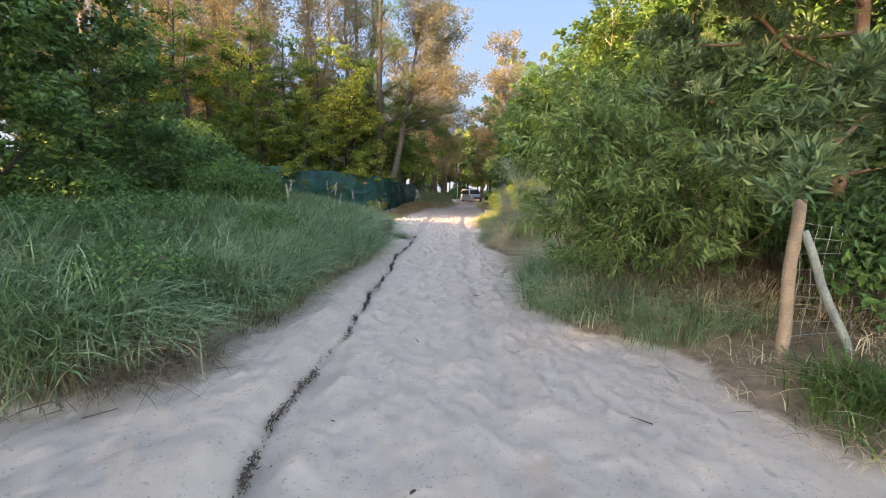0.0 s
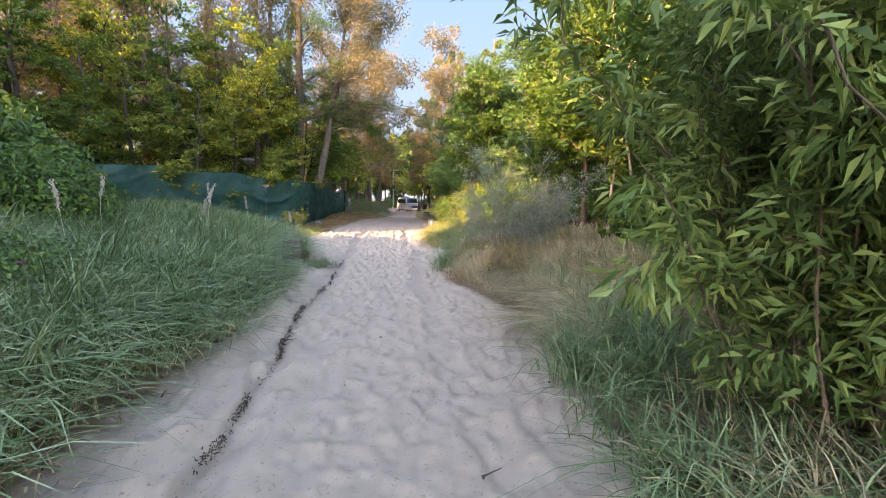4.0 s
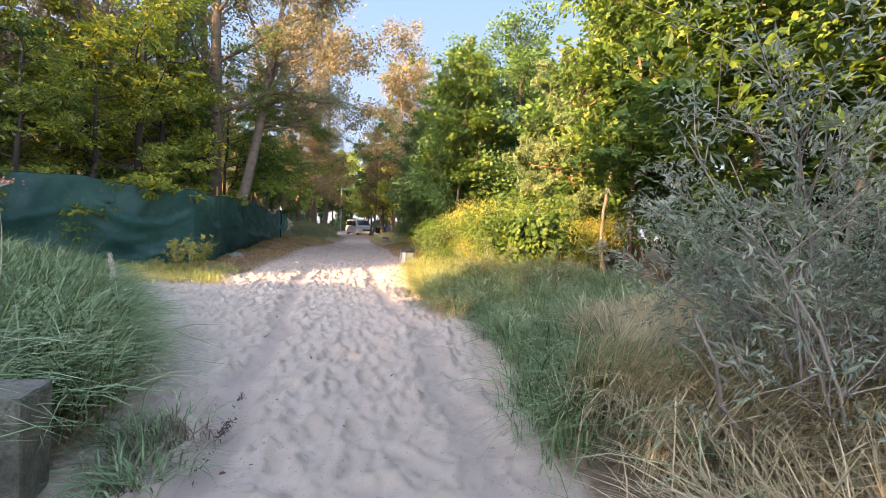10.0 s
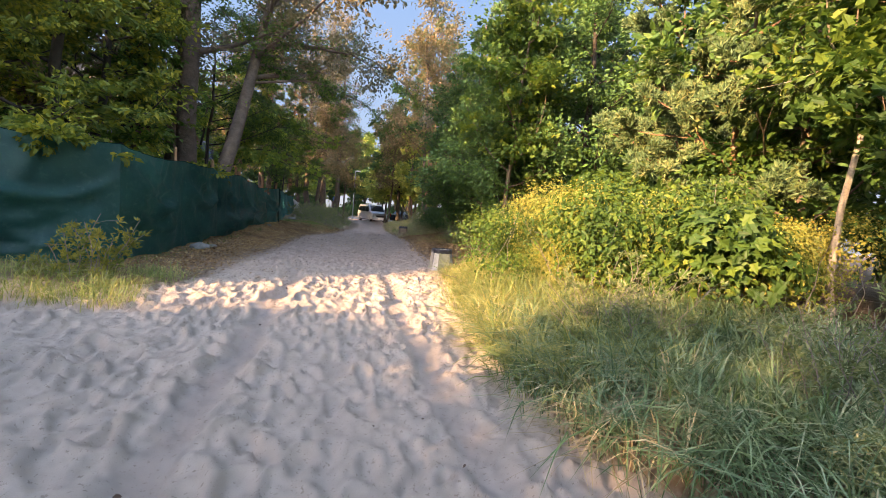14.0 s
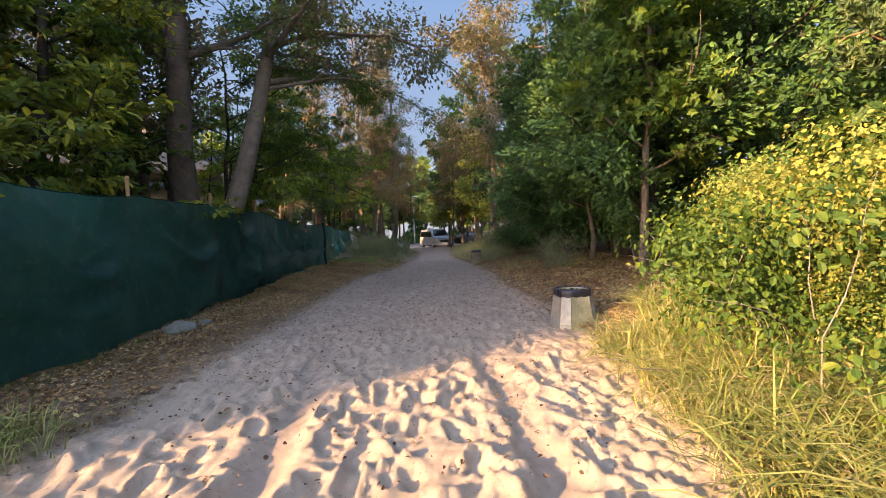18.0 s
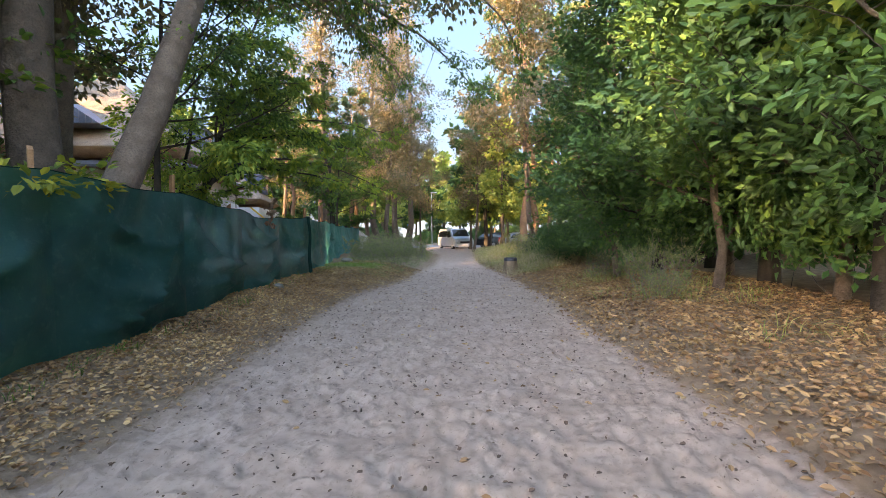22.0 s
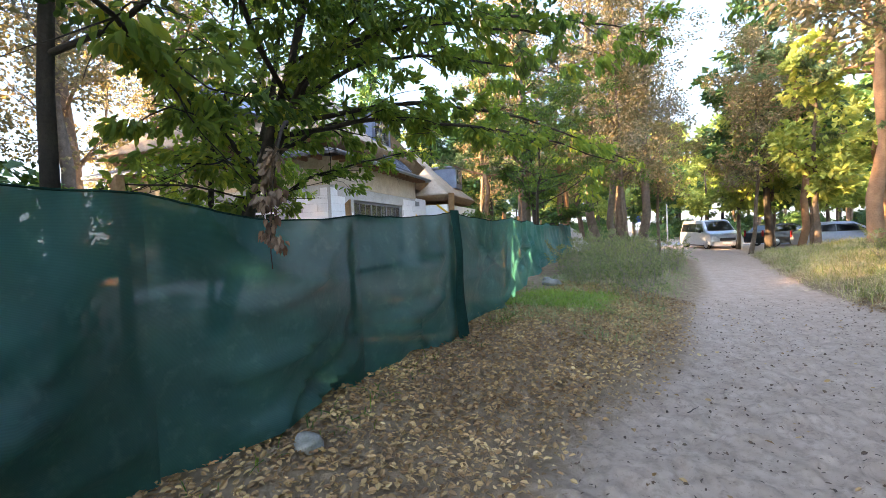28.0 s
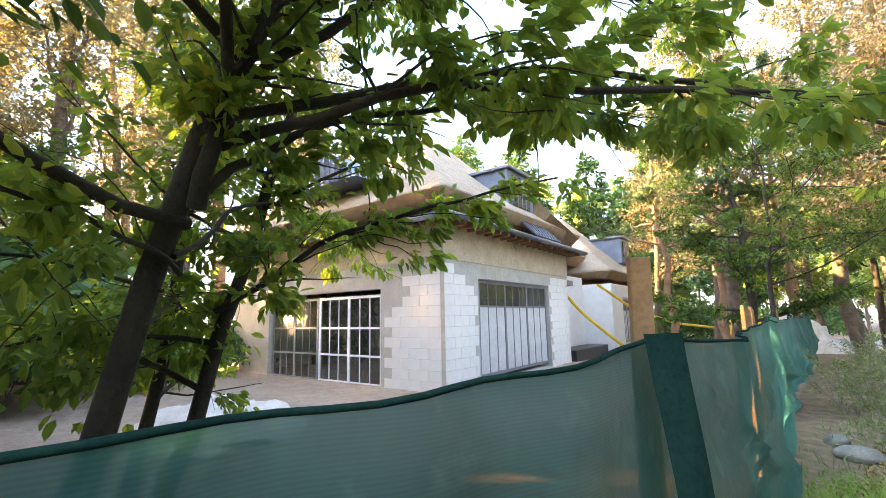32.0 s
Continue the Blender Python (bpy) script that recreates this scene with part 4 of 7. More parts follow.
near_broad = put(tree("broadleaf_tree", 43, 8.5, 0.13, 0.10, 15, 3.0, 0.35, BARK_DARK, DEEP, 12000, 0.12, "dense green tree with small leaves beside the path", spread=0.34, flat=0.5), 5.7, 39.0, 70, 0.9)
dense_maple = put(tree("maple_tree", 33, 8.0, 0.08, 0.10, 14, 2.8, 0.4, BARK, DEEP, 9000, 0.125, "dark maple with broad lobed leaves and low branches", shape="lobed", slim=0.85, spread=0.34, flat=0.45), 5.5, 36.3, 10, 0.95)
# behind the shading fence, along it and in depth
# the last hornbeam is added to keep sun flecks off the net
for x, y, s, turn, who in ((-5.7, 31.6, 0.95, 100, hornbeam), (-7.2, 30.8, 1.1, 200, hornbeam), (-10.6, 27.4, 1.0, 310, hornbeam), (-13.0, 25.6, 1.05, 20, hornbeam_b), (-6.0, 33.6, 1.0, 150, hornbeam_b),
                           (-11.8, 30.2, 1.1, 260, hornbeam_b), (-15.5, 24.2, 1.1, 80, hornbeam), (-9.3, 32.8, 1.0, 15, hornbeam), (-5.9, 28.3, 0.75, 120, hornbeam), (-8.9, 26.4, 0.8, 200, hornbeam), (-11.8, 24.6, 0.85, 10, hornbeam_b), (-7.0, 27.0, 0.7, 55, hornbeam), (-9.7, 25.2, 0.7, 150, hornbeam_b), (-12.6, 23.4, 0.75, 260, hornbeam), (-9.3, 36.2, 0.7, 30, hornbeam_b)):
    put_copy(who, x, y, turn, s)
for x, y, s, turn, who in ((-5.6, 36.2, 0.95, 140, poplar), (-14.5, 33.0, 1.0, 10, poplar_b), (-12.0, 33.5, 1.1, 120, poplar),
                           (-17.5, 31.0, 1.0, 300, poplar), (-16.5, 36.5, 1.0, 200, poplar_b), (-20.5, 29.5, 1.05, 90, poplar_b), (-9.2, 34.2, 0.9, 280, poplar_b), (-7.0, 56.5, 0.95, 33, poplar), (-9.5, 62.0, 1.05, 190, poplar),
                           (-13.5, 66, 1.0, 20, poplar_b), (-6.5, 66, 0.9, 260, poplar_b), (-10.8, 31.2, 0.95, 66, poplar), (-6.8, 34.8, 0.9, 250, poplar), (-13.8, 29.0, 1.0, 170, poplar_b), (-4.6, 60.5, 1.0, 100, poplar), (-18, 26.5, 1.0, 70, poplar), (-8.0, 33.0, 0.85, 10, poplar_b)):
    put_copy(who, x, y, turn, s)
# right of the path
for x, y, s, turn, who in (
        (7.2, 15.2, 0.9, 30, light_tree), (9.5, 14.0, 1.1, 140, light_tree), (7.25, 23.3, 0.85, 220, maple), (8.6, 23.6, 1.0, 80, light_tree), (8.4, 25.6, 0.85, 250, light_tree),
        (9.4, 27.5, 1.15, 10, light_tree), (6.1, 33.9, 1.05, 260, near_broad), (7.7, 42.6, 0.7, 200, near_broad), (6.4, 15.9, 0.28, 10, maple), (6.7, 19.7, 0.9, 200, maple),
        (7.8, 40.5, 1.0, 150, near_broad), (8.4, 33.4, 1.2, 330, near_broad),):
    put_copy(who, x, y, turn, s)
for x, y, s, turn, who in (
        (6.4, 34.9, 1.05, 40, dense_maple), (8.8, 43.0, 1.0, 160, broad), (6.6, 36.6, 1.15, 200, near_broad), (9.5, 45.0, 0.95, 60, broad), (6.9, 38.2, 1.0, 120, dense_maple),
        (5.0, 39.6, 0.95, 200, dense_maple), (5.5, 44.4, 1.0, 80, dense_maple), (11.4, 31.0, 1.2, 90, broad), (10.8, 22.0, 1.1, 300, broad), (11.5, 17.5, 1.2, 190, broad),
        (10.8, 10.5, 1.0, 20, broad), (8.9, 11.6, 0.85, 75, broad),):
    put_copy(who, x, y, turn, s)
for x, y, s, turn, who in ((7.9, 14.8, 1.1, 100, low_pine), (9.3, 29.8, 1.15, 220, low_pine), (7.9, 26.9, 0.95, 10, low_pine), (8.2, 53.0, 0.95, 80, scots), (10.5, 49.0, 1.0, 200, scots), (11.5, 58.0, 1.05, 300, scots), (9.5, 66.0, 1.0, 140, scots),
                           (12.5, 42.0, 1.0, 15, scots), (8.9, 6.2, 1.0, 70, low_pine), (13.5, 26, 0.95, 100, scots), (7.3, 57.2, 0.8, 250, scots)):
    put_copy(who, x, y, turn, s)
for x, y, s, turn, who in ((-17, 35, 1.1, 10, poplar_b), (-19.5, 39, 1.2, 100, poplar_b), (-16.5, 41.5, 1.0, 200, poplar_b), (-21, 44, 1.2, 50, poplar), (-23, 36, 1.2, 150, poplar), (-18.5, 47, 1.1, 280, poplar_b), (-20, 31.5, 1.1, 330, poplar)):
    put_copy(who, x, y, turn, s)
# left of the entrance, on the dune; those out of view are added for shade
for x, y, s, turn, who in ((-6.0, 13.2, 0.72, 10, broad), (-8.2, 11.4, 0.85, 110, broad), (-8.0, 15.2, 0.5, 230, broad), (-10.5, 12.5, 0.6, 300, broad), (-11.5, 9.0, 1.1, 40, broad), (-7.5, 7.0, 0.9, 190, broad), (-10.5, 4.0, 1.1, 20, broad),
                           (-9.0, -0.5, 1.1, 120, broad), (-13, 0.5, 1.2, 220, broad), (-12.5, 14.5, 0.45, 70, hornbeam_b), (-16, 10.5, 0.45, 350, broad), (-14.5, 5.5, 1.0, 150, broad), (-18, 9.0, 0.45, 10, hornbeam_b)):
    put_copy(who, x, y, turn, s)
# woods all round
r_woods = np.random.default_rng(5)
undergrowth = put(thicket("undergrowth_bush", 87, 2.2, 2.2, 2.6, BARK_DARK, DEEP, 2600, 0.26, "dense dark undergrowth at the edge of the woods", shape="slim", canes=2), -21.0, 27.0)
for i, (gx, gy) in enumerate((gx, gy) for gx in range(-36, 31, 8) for gy in range(-14, 122, 8)):
    x, y = gx + r_woods.uniform(-3, 3), gy + r_woods.uniform(-3, 3)
    size, turn, dense = r_woods.uniform(0.85, 1.25), r_woods.uniform(0, 360), r_woods.random()
    open_sun = abs((x - 0) * 0.57 - (y - 26.3) * 0.82) < 4.2 and x < 0
    if open_sun or -20 < x < 12.5 and -5 < y < 84 or y < 4 or x < 0 and y < 26:
        continue
    put_copy(poplar_b if x < -17 and 33 < y < 60 else far_tree if y > 60 and i % 3 else far_dark, x, y, turn, size)
    if (-30 < x < 22 and y < 100) and dense < 0.75 and not (x < -17 and 36 < y < 60):
        put_copy(undergrowth, x + 2.5, y + 2.5, turn, size)
for x, y, s, turn in (
        (-18, 50, 1.2, 10), (-19, 56, 1.3, 100), (-17, 62, 1.2, 200), (-13.5, 68, 1.1, 40), (13, 50, 1.0, 80), (12, 56, 1.1, 10), (13, 44, 1.2, 300), (12.5, 35, 1.1, 120),
        (12.5, 14, 1.2, 40), (11.5, 62, 0.9, 210), (-17, 28.5, 1.0, 20), (-14, 29.5, 0.9, 140), (12, 24, 1.1, 20), (-10.5, 17.5, 0.5, 10), (-14, 15, 0.9, 60),):
    put_copy(undergrowth, x, y, turn, s)
# bushes from (-13, 33.6) to (-19, 34.8) are added to shade the plot ground
for x, y, s, turn in (
        (-9, 85, 0.9, 10), (-3, 86, 0.7, 50), (3.5, 85, 0.7, 150), (9, 84, 0.9, 200), (14, 78, 1.0, 0), (-14, 82, 1, 120), (11, 74, 0.8, 240), (-13, 33.6, 1.2, 20), (-15, 31.6, 1.25, 120),
        (-11.3, 34.6, 1.1, 220), (-12.2, 36.0, 1.0, 300), (-14.5, 36.8, 1.25, 10), (-16.5, 38.5, 1.4, 100), (-15.5, 34.6, 1.3, 200), (-17.5, 36.5, 1.4, 280), (-19, 34.8, 1.4, 50), (-17, 42.5, 0.5, 20), (-15.3, 41.0, 0.42, 120), (-19, 44.2, 0.6, 220), (-20.5, 41.5, 0.6, 300)):
    put_copy(undergrowth, x, y, turn, s)
# added behind and left of the start, mostly unseen, to shade the sand
for x, y, s, turn in ((-6.5, 4.5, 1.0, 10), (-6.0, 1.0, 1.0, 100), (-8.5, -3.0, 1.2, 200), (-5.0, -4.0, 1.1, 20), (-11, -7, 1.3, 80), (-4.5, 7.0, 0.6, 300), (-5.6, 10.3, 0.68, 10), (-8.0, 3.0, 1.0, 50), (-4.9, 2.4, 0.95, 70), (-9.8, 1.5, 1.15, 150)):
    put_copy(broad, x, y, turn, s)
# added unseen far left, blocking the sun beyond the lit patch
for x, y, s, turn in ((-16.3, 19.4, 0.9, 10), (-20.5, 17.2, 1.1, 50), (-22, 15.5, 1.0, 100), (-25, 13.4, 1.05, 200), (-28.5, 11.2, 1.1, 300)):
    put_copy(broad, x, y, turn, s)
for x, y, s, turn, who in ((-9.5, 92, 1.0, 10, far_tree), (-2.5, 98, 1.1, 80, far_tree), (1.5, 90, 0.8, 140, far_tree), (4.5, 95, 1.05, 260, far_tree), (8.0, 88, 0.95, 30, far_tree), (2.35, 68.4, 0.72, 200, far_tree), (4.3, 69.6, 0.7, 100, far_tree), (5.5, 66.0, 0.75, 20, far_tree), (5.6, 80, 0.7, 100, far_tree), (11, 82, 0.8, 310, far_tree),
                           (-13, 88, 1.0, 200, far_dark), (-6.5, 84, 0.7, 20, far_tree), (14, 93, 1.1, 60, far_tree), (-0.8, 106, 1.2, 10, far_tree), (7, 106, 1.2, 200, far_tree), (-7, 108, 1.2, 130, far_tree), (7.4, 71.5, 0.7, 0, far_tree)):
    put_copy(who, x, y, turn, s)

def add_bough(root, line, thick, count, size, seed, leaf, bark, twigs=16, spread=0.12):
    """A long bough along a bent line in world places, with twigs and leaves of its own."""
    r = np.random.default_rng(seed)
    line = np.array(line, float)
    t = np.linspace(0, 1, 13)
    pts = np.column_stack([np.interp(t, np.linspace(0, 1, len(line)), line[:, c]) for c in range(3)])
    for _ in range(2):
        pts[1:-1] = (pts[:-2] + 2 * pts[1:-1] + pts[2:]) / 4
    pts[1:] += np.cumsum(r.normal(size=(12, 3)) * 0.025, 0)
    rad = np.linspace(thick, 0.008, 13)
    chunks, lines = [tube(pts, rad, 7)], [pts[3:]]
    for _ in range(twigs):
        q = r.integers(2, 12)
        way = unit(pts[q + 1 if q < 12 else q] - pts[q - 1]) + r.normal(size=3) * np.array([0.7, 0.7, 0.3]) + np.array([0, 0, -0.1])
        tw = wander(pts[q], way, r.uniform(0.5, 1.2), 6, 0.16, -0.03, r)
        chunks.append(tube(tw, np.linspace(max(rad[q] * 0.4, 0.005), 0.002, 7), 5))
        lines.append(tw)
    shift = np.array(root.matrix_world.translation)
    v, f = joined(chunks)
    piece("bough", mesh_of("bough", v - shift, f, bark, True), root)
    v, f = spray(lines, count, spread, 0.6, size, size * 0.52, "oval", r, 0.55, 0.5, 0.1)
    piece("bough_foliage", mesh_of("bough_foliage", v - shift, f, leaf), root)


# the leaning old tree behind the fence
leaning = put(tree("leaning_tree", 71, 15, 0.25, 0.36, 18, 6.2, 0.5, BARK, POPLAR, 26000, 0.13, "old tree leaning over the fence towards the path", lean=(0.085, 0.40), spread=0.42, flat=0.7, slim=0.7, shape="slim", bow=0.8, side=0.1, sway=0.35), -3.86, 33.1)
for k, line in enumerate((((-3.1, 35.8, 5.5), (-1.2, 36.5, 6.0), (0.5, 39.0, 5.9), (1.8, 41.5, 5.2)),
                          ((-3.07, 36.05, 6.2), (-2.0, 38.5, 6.8), (-0.8, 41.0, 6.4), (-0.2, 44.0, 5.5)),
                          ((-3.0, 36.35, 7.0), (0.0, 38.0, 7.8), (2.5, 41.0, 7.6), (3.6, 44.5, 6.6)),
                          ((-3.05, 36.2, 6.6), (-2.4, 38.6, 7.4), (-1.6, 42.0, 7.6), (-1.2, 46.0, 7.0)))):
    add_bough(leaning, line, 0.05, 2000, 0.085, 330 + k, GREEN, BARK, 26, 0.2)
put(tree("old_poplar", 72, 16, 0.33, 0.3, 12, 3.4, 0.7, BARK_BROWN, GREEN, 8000, 0.10, "thick-stemmed old tree standing close behind the fence", spread=0.36, flat=0.6, sway=0.35, split=True), -4.6, 34.4)

# multi-stemmed tree inside the building plot, its boughs hanging over the net
plot_tree = put(tree("alder_tree", 73, 8.5, 0.095, 0.45, 11, 2.6, 0.4, BARK_DARK, ALDER, 6500, 0.12, "dark leaning tree with large green leaves on the plot", lean=(0.22, 0.25), spread=0.26, flat=0.45, slim=0.55, droop=0.6, bow=1.0, sway=0.5), -6.12, 39.35)
for k, (line, thick, count) in enumerate((
        (((-5.56, 39.99, 2.8), (-5.2, 40.1, 3.5), (-4.8, 40.5, 4.3), (-4.2, 41.1, 5.4)), 0.06, 900),
        (((-5.48, 40.09, 3.2), (-4.4, 41.0, 3.6), (-3.1, 42.4, 3.45), (-1.5, 43.8, 2.95)), 0.04, 1100),
        (((-5.59, 39.96, 2.7), (-4.9, 38.6, 3.05), (-3.9, 37.3, 3.3), (-2.7, 36.0, 3.2)), 0.04, 1500),
        (((-5.45, 40.12, 3.3), (-4.6, 39.9, 3.9), (-3.4, 40.5, 4.2), (-2.0, 41.2, 4.0)), 0.04, 1200),
        (((-5.37, 40.21, 3.7), (-4.7, 38.9, 4.4), (-3.6, 38.2, 4.8), (-2.2, 37.6, 4.7)), 0.04, 1200),
        (((-5.54, 40.02, 2.9), (-5.2, 40.6, 3.4), (-4.7, 41.9, 3.7), (-4.0, 43.6, 3.6)), 0.035, 1000))):
    add_bough(plot_tree, line, thick, count, 0.125, 300 + k, ALDER, BARK_DARK)
for k, (line, thick, count) in enumerate((
        (((-5.39, 40.19, 3.6), (-4.6, 40.9, 4.4), (-3.6, 42.0, 4.6), (-2.5, 43.2, 4.4)), 0.04, 800),
        (((-5.26, 40.34, 4.2), (-5.0, 41.5, 5.0), (-4.6, 43.0, 5.3), (-4.0, 44.5, 5.1)), 0.04, 800),
        (((-5.43, 40.14, 3.4), (-4.3, 42.0, 4.0), (-3.0, 44.5, 3.9), (-1.6, 46.5, 3.3)), 0.04, 900),
        (((-5.30, 40.29, 4.0), (-4.0, 41.5, 5.0), (-2.4, 43.0, 5.2), (-0.8, 44.2, 4.8)), 0.04, 800),
        (((-5.67, 39.87, 2.3), (-6.2, 39.0, 2.5), (-7.0, 38.4, 2.5), (-7.9, 38.0, 2.3)), 0.013, 700))):
    add_bough(plot_tree, line, thick, count, 0.125, 306 + k, ALDER, BARK_DARK)
for k, (line, thick, count) in enumerate((
        (((-5.65, 39.95, 2.4), (-5.45, 39.5, 2.6), (-5.3, 39.0, 2.7), (-5.2, 38.4, 2.6)), 0.018, 420),
        (((-5.6, 39.9, 2.5), (-6.3, 40.5, 3.1), (-6.9, 41.3, 3.3), (-7.4, 42.2, 3.1)), 0.02, 1000),
        (((-5.7, 39.8, 2.1), (-6.2, 40.0, 2.35), (-6.8, 40.2, 2.2), (-7.3, 40.3, 1.8)), 0.012, 700))):
    add_bough(plot_tree, line, thick, count, 0.115, 320 + k, ALDER, BARK_DARK)
thin_alder = put(tree("alder_tree", 76, 7.0, 0.075, 0.14, 12, 2.0, 0.3, BARK_DARK, ALDER, 5500, 0.12, "cluster of thin dark stems with green leaves on the plot", lean=(0.07, 0.06), spread=0.22, flat=0.5, slim=0.55, stems=2, droop=0.5, side=3.6), -7.18, 39.85)
add_bough(thin_alder, ((-6.65, 40.4, 2.2), (-6.1, 41.0, 2.7), (-5.5, 41.7, 3.1), (-4.8, 42.5, 3.3)), 0.03, 700, 0.12, 311, ALDER, BARK_DARK)
bough = put(tree("alder_tree", 74, 8.0, 0.08, 0.36, 15, 4.6, 0.2, BARK_DARK, GREEN, 13000, 0.095, "tree with wide green boughs reaching over the fence", spread=0.26, flat=0.35, slim=0.6, side=0.5, droop=0.6), -5.2, 37.5)
put_copy(bough, -5.0, 50.5, 330, 0.75)
for x, y, s, turn in ((-5.9, 57.8, 0.85, 20), (-7.6, 56.8, 0.95, 130), (-8.6, 60.2, 0.9, 250), (-6.6, 63.2, 1.0, 310), (-10.4, 58.8, 0.9, 70)):
    put_copy(scots, x, y, turn, s, "slim pine with bare pale trunk behind the plot")
put_copy(hornbeam_b, -6.6, 55.0, 30, 0.85)
brown_tree = put(tree("slender_tree", 75, 12, 0.10, 0.28, 14, 2.8, 0.5, BARK, POPLAR, 9000, 0.14, "slender tree with drooping browned foliage", spread=0.4, flat=0.8, slim=0.7, shape="slim", droop=0.7, lean=(-0.08, 0)), 4.9, 50.0, 0, 1.35)
put_copy(brown_tree, -2.4, 54.5, 20, 0.9)
put_copy(brown_tree, 2.4, 63.5, 220, 1.0)
put_copy(brown_tree, -1.9, 65.0, 300, 0.95)
put_copy(scots, 4.6, 64.5, 80, 1.0)
put_copy(far_dark, 3.7, 66.8, 80, 1.05)
put_copy(far_tree, 4.4, 60.0, 300, 0.7)
put_copy(poplar, -2.7, 61.0, 222, 0.95)
put_copy(poplar_b, -3.3, 57.2, 10, 0.85)
put_copy(far_dark, -4.6, 68.5, 10, 0.9)
for x, y, s, turn in ((-19.5, 69.0, 1.0, 30), (-15.2, 71.5, 1.05, 140), (-23.5, 66.0, 1.1, 250), (-27.5, 63.5, 1.15, 60), (-17.5, 76.0, 1.2, 320)):
    put_copy(far_dark, x, y, turn, s)
put_copy(scots, 7.4, 50.5, 10, 0.95)
put_copy(scots, 5.4, 57.0, 160, 1.35)
put_copy(poplar, -3.6, 63.5, 15, 1.05)
# added west of the plot to keep the sun off its ground
for x, y, s, turn in ((-19.5, 35.8, 1.0, 20), (-21.5, 33.8, 1.05, 130), (-18.8, 38.6, 0.85, 230), (-23.0, 37.0, 1.1, 320)):
    put_copy(light_tree, x, y, turn, s)
# unseen poplars added in line with the sun to shade the bin and brambles
for x, y, s, turn in ((-16.0, 18.3, 0.84, 10), (-17.8, 17.3, 0.88, 110), (-14.4, 19.7, 0.74, 210), (-19.6, 16.1, 0.9, 300), (-15.2, 19.0, 0.8, 60), (-18.6, 17.9, 0.9, 160), (-16.6, 19.4, 0.84, 250)):
    put_copy(poplar_b, x, y, turn, s)

pale_tree = put(tree("young_tree", 77, 6.5, 0.038, 0.4, 9, 1.9, 0.6, BARK_PALE, GREEN, 3600, 0.11, "young pale-barked tree at the edge of the thicket", lean=(-0.1, 0.03), spread=0.28, flat=0.5, shape="slim", slim=0.7), 6.6, 17.2)
put_copy(scots, 10.95, 28.4, 200, 0.95, "pine with warm sunlit trunk behind the brambles")
put_copy(scots, 8.2, 44.5, 20, 1.1)
put_copy(scots, 7.9, 48.6, 120, 1.05)
put_copy(pale_tree, 6.9, 18.6, 140, 1.1)
put_copy(pale_tree, 6.92, 23.75, 235, 1.15)

# -- shrubs --
willow = put(shrub("willow_bush", 81, 1.3, 1.2, 3.1, 64, BARK, WILLOW, 40000, 0.115, "tall narrow-leaved willow bush arching over the sand", arch=0.35, slim=0.145, spread=0.09, droop=0.55), 5.0, 10.5)
for x, y, s, turn in ((7.6, 11.6, 0.95, 120), (6.5, 12.3, 0.85, 240)):
    put_copy(willow, x, y, turn, s)
silver_bush = put(shrub("sea_buckthorn_bush", 82, 0.62, 0.6, 2.75, 24, TWIG, SILVER, 10500, 0.064, "grey green sea buckthorn bush with bare lower twigs", arch=0.38, slim=0.24, spread=0.08, thick=0.013, twigs=9, droop=0.0, start=0.55), 4.0, 16.45, 0, 0.82)
put_copy(silver_bush, 4.75, 17.5, 140, 0.6)
seedling = put(thicket("sycamore_bush", 94, 1.2, 1.1, 1.9, BARK, GREEN, 3600, 0.13, "fresh green bush of broad lobed leaves behind the straw", slim=0.85, shape="lobed", lumps=12, canes=4, loose=0.8), 6.6, 15.3)
for x, y, s, turn in ((7.6, 16.7, 1.1, 80), (5.9, 26.4, 1.15, 40), (6.9, 28.0, 1.5, 140), (5.6, 24.0, 0.9, 250)):
    put_copy(seedling, x, y, turn, s)
vine = put(thicket("bramble_thicket", 83, 1.5, 1.7, 1.75, TWIG, VINE, 27000, 0.038, "sunlit yellowing bramble thicket beside the path", slim=0.8, shape="oval", lumps=20, canes=14, loose=0.75), 5.05, 28.6, 0, 0.92)
for x, y, s, turn in ((5.2, 25.9, 0.8, 70), (6.6, 29.3, 1.1, 200), (6.1, 27.2, 1.1, 300), (6.2, 24.2, 0.85, 120), (4.6, 26.9, 0.6, 30)):
    put_copy(vine, x, y, turn, s)
mixed = put(thicket("hedge_rose_bush", 92, 1.3, 1.3, 1.5, TWIG, GREEN, 7000, 0.055, "green hedge bush growing through the brambles", slim=0.7, lumps=16, canes=12, loose=0.7), 4.35, 27.2)
for x, y, s, turn in ((5.3, 29.2, 0.9, 70), (5.9, 28.3, 1.1, 160), (5.4, 30.2, 0.7, 250), (5.6, 25.0, 1.2, 30), (6.6, 26.0, 1.4, 310)):
    put_copy(mixed, x, y, turn, s)
dark_bush = put(thicket("elder_bush", 84, 1.4, 1.4, 1.9, BARK_DARK, DEEP, 8500, 0.115, "dark green undergrowth bush in deep shade", shape="slim", slim=0.52, canes=5, lumps=14), 5.9, 41.2)
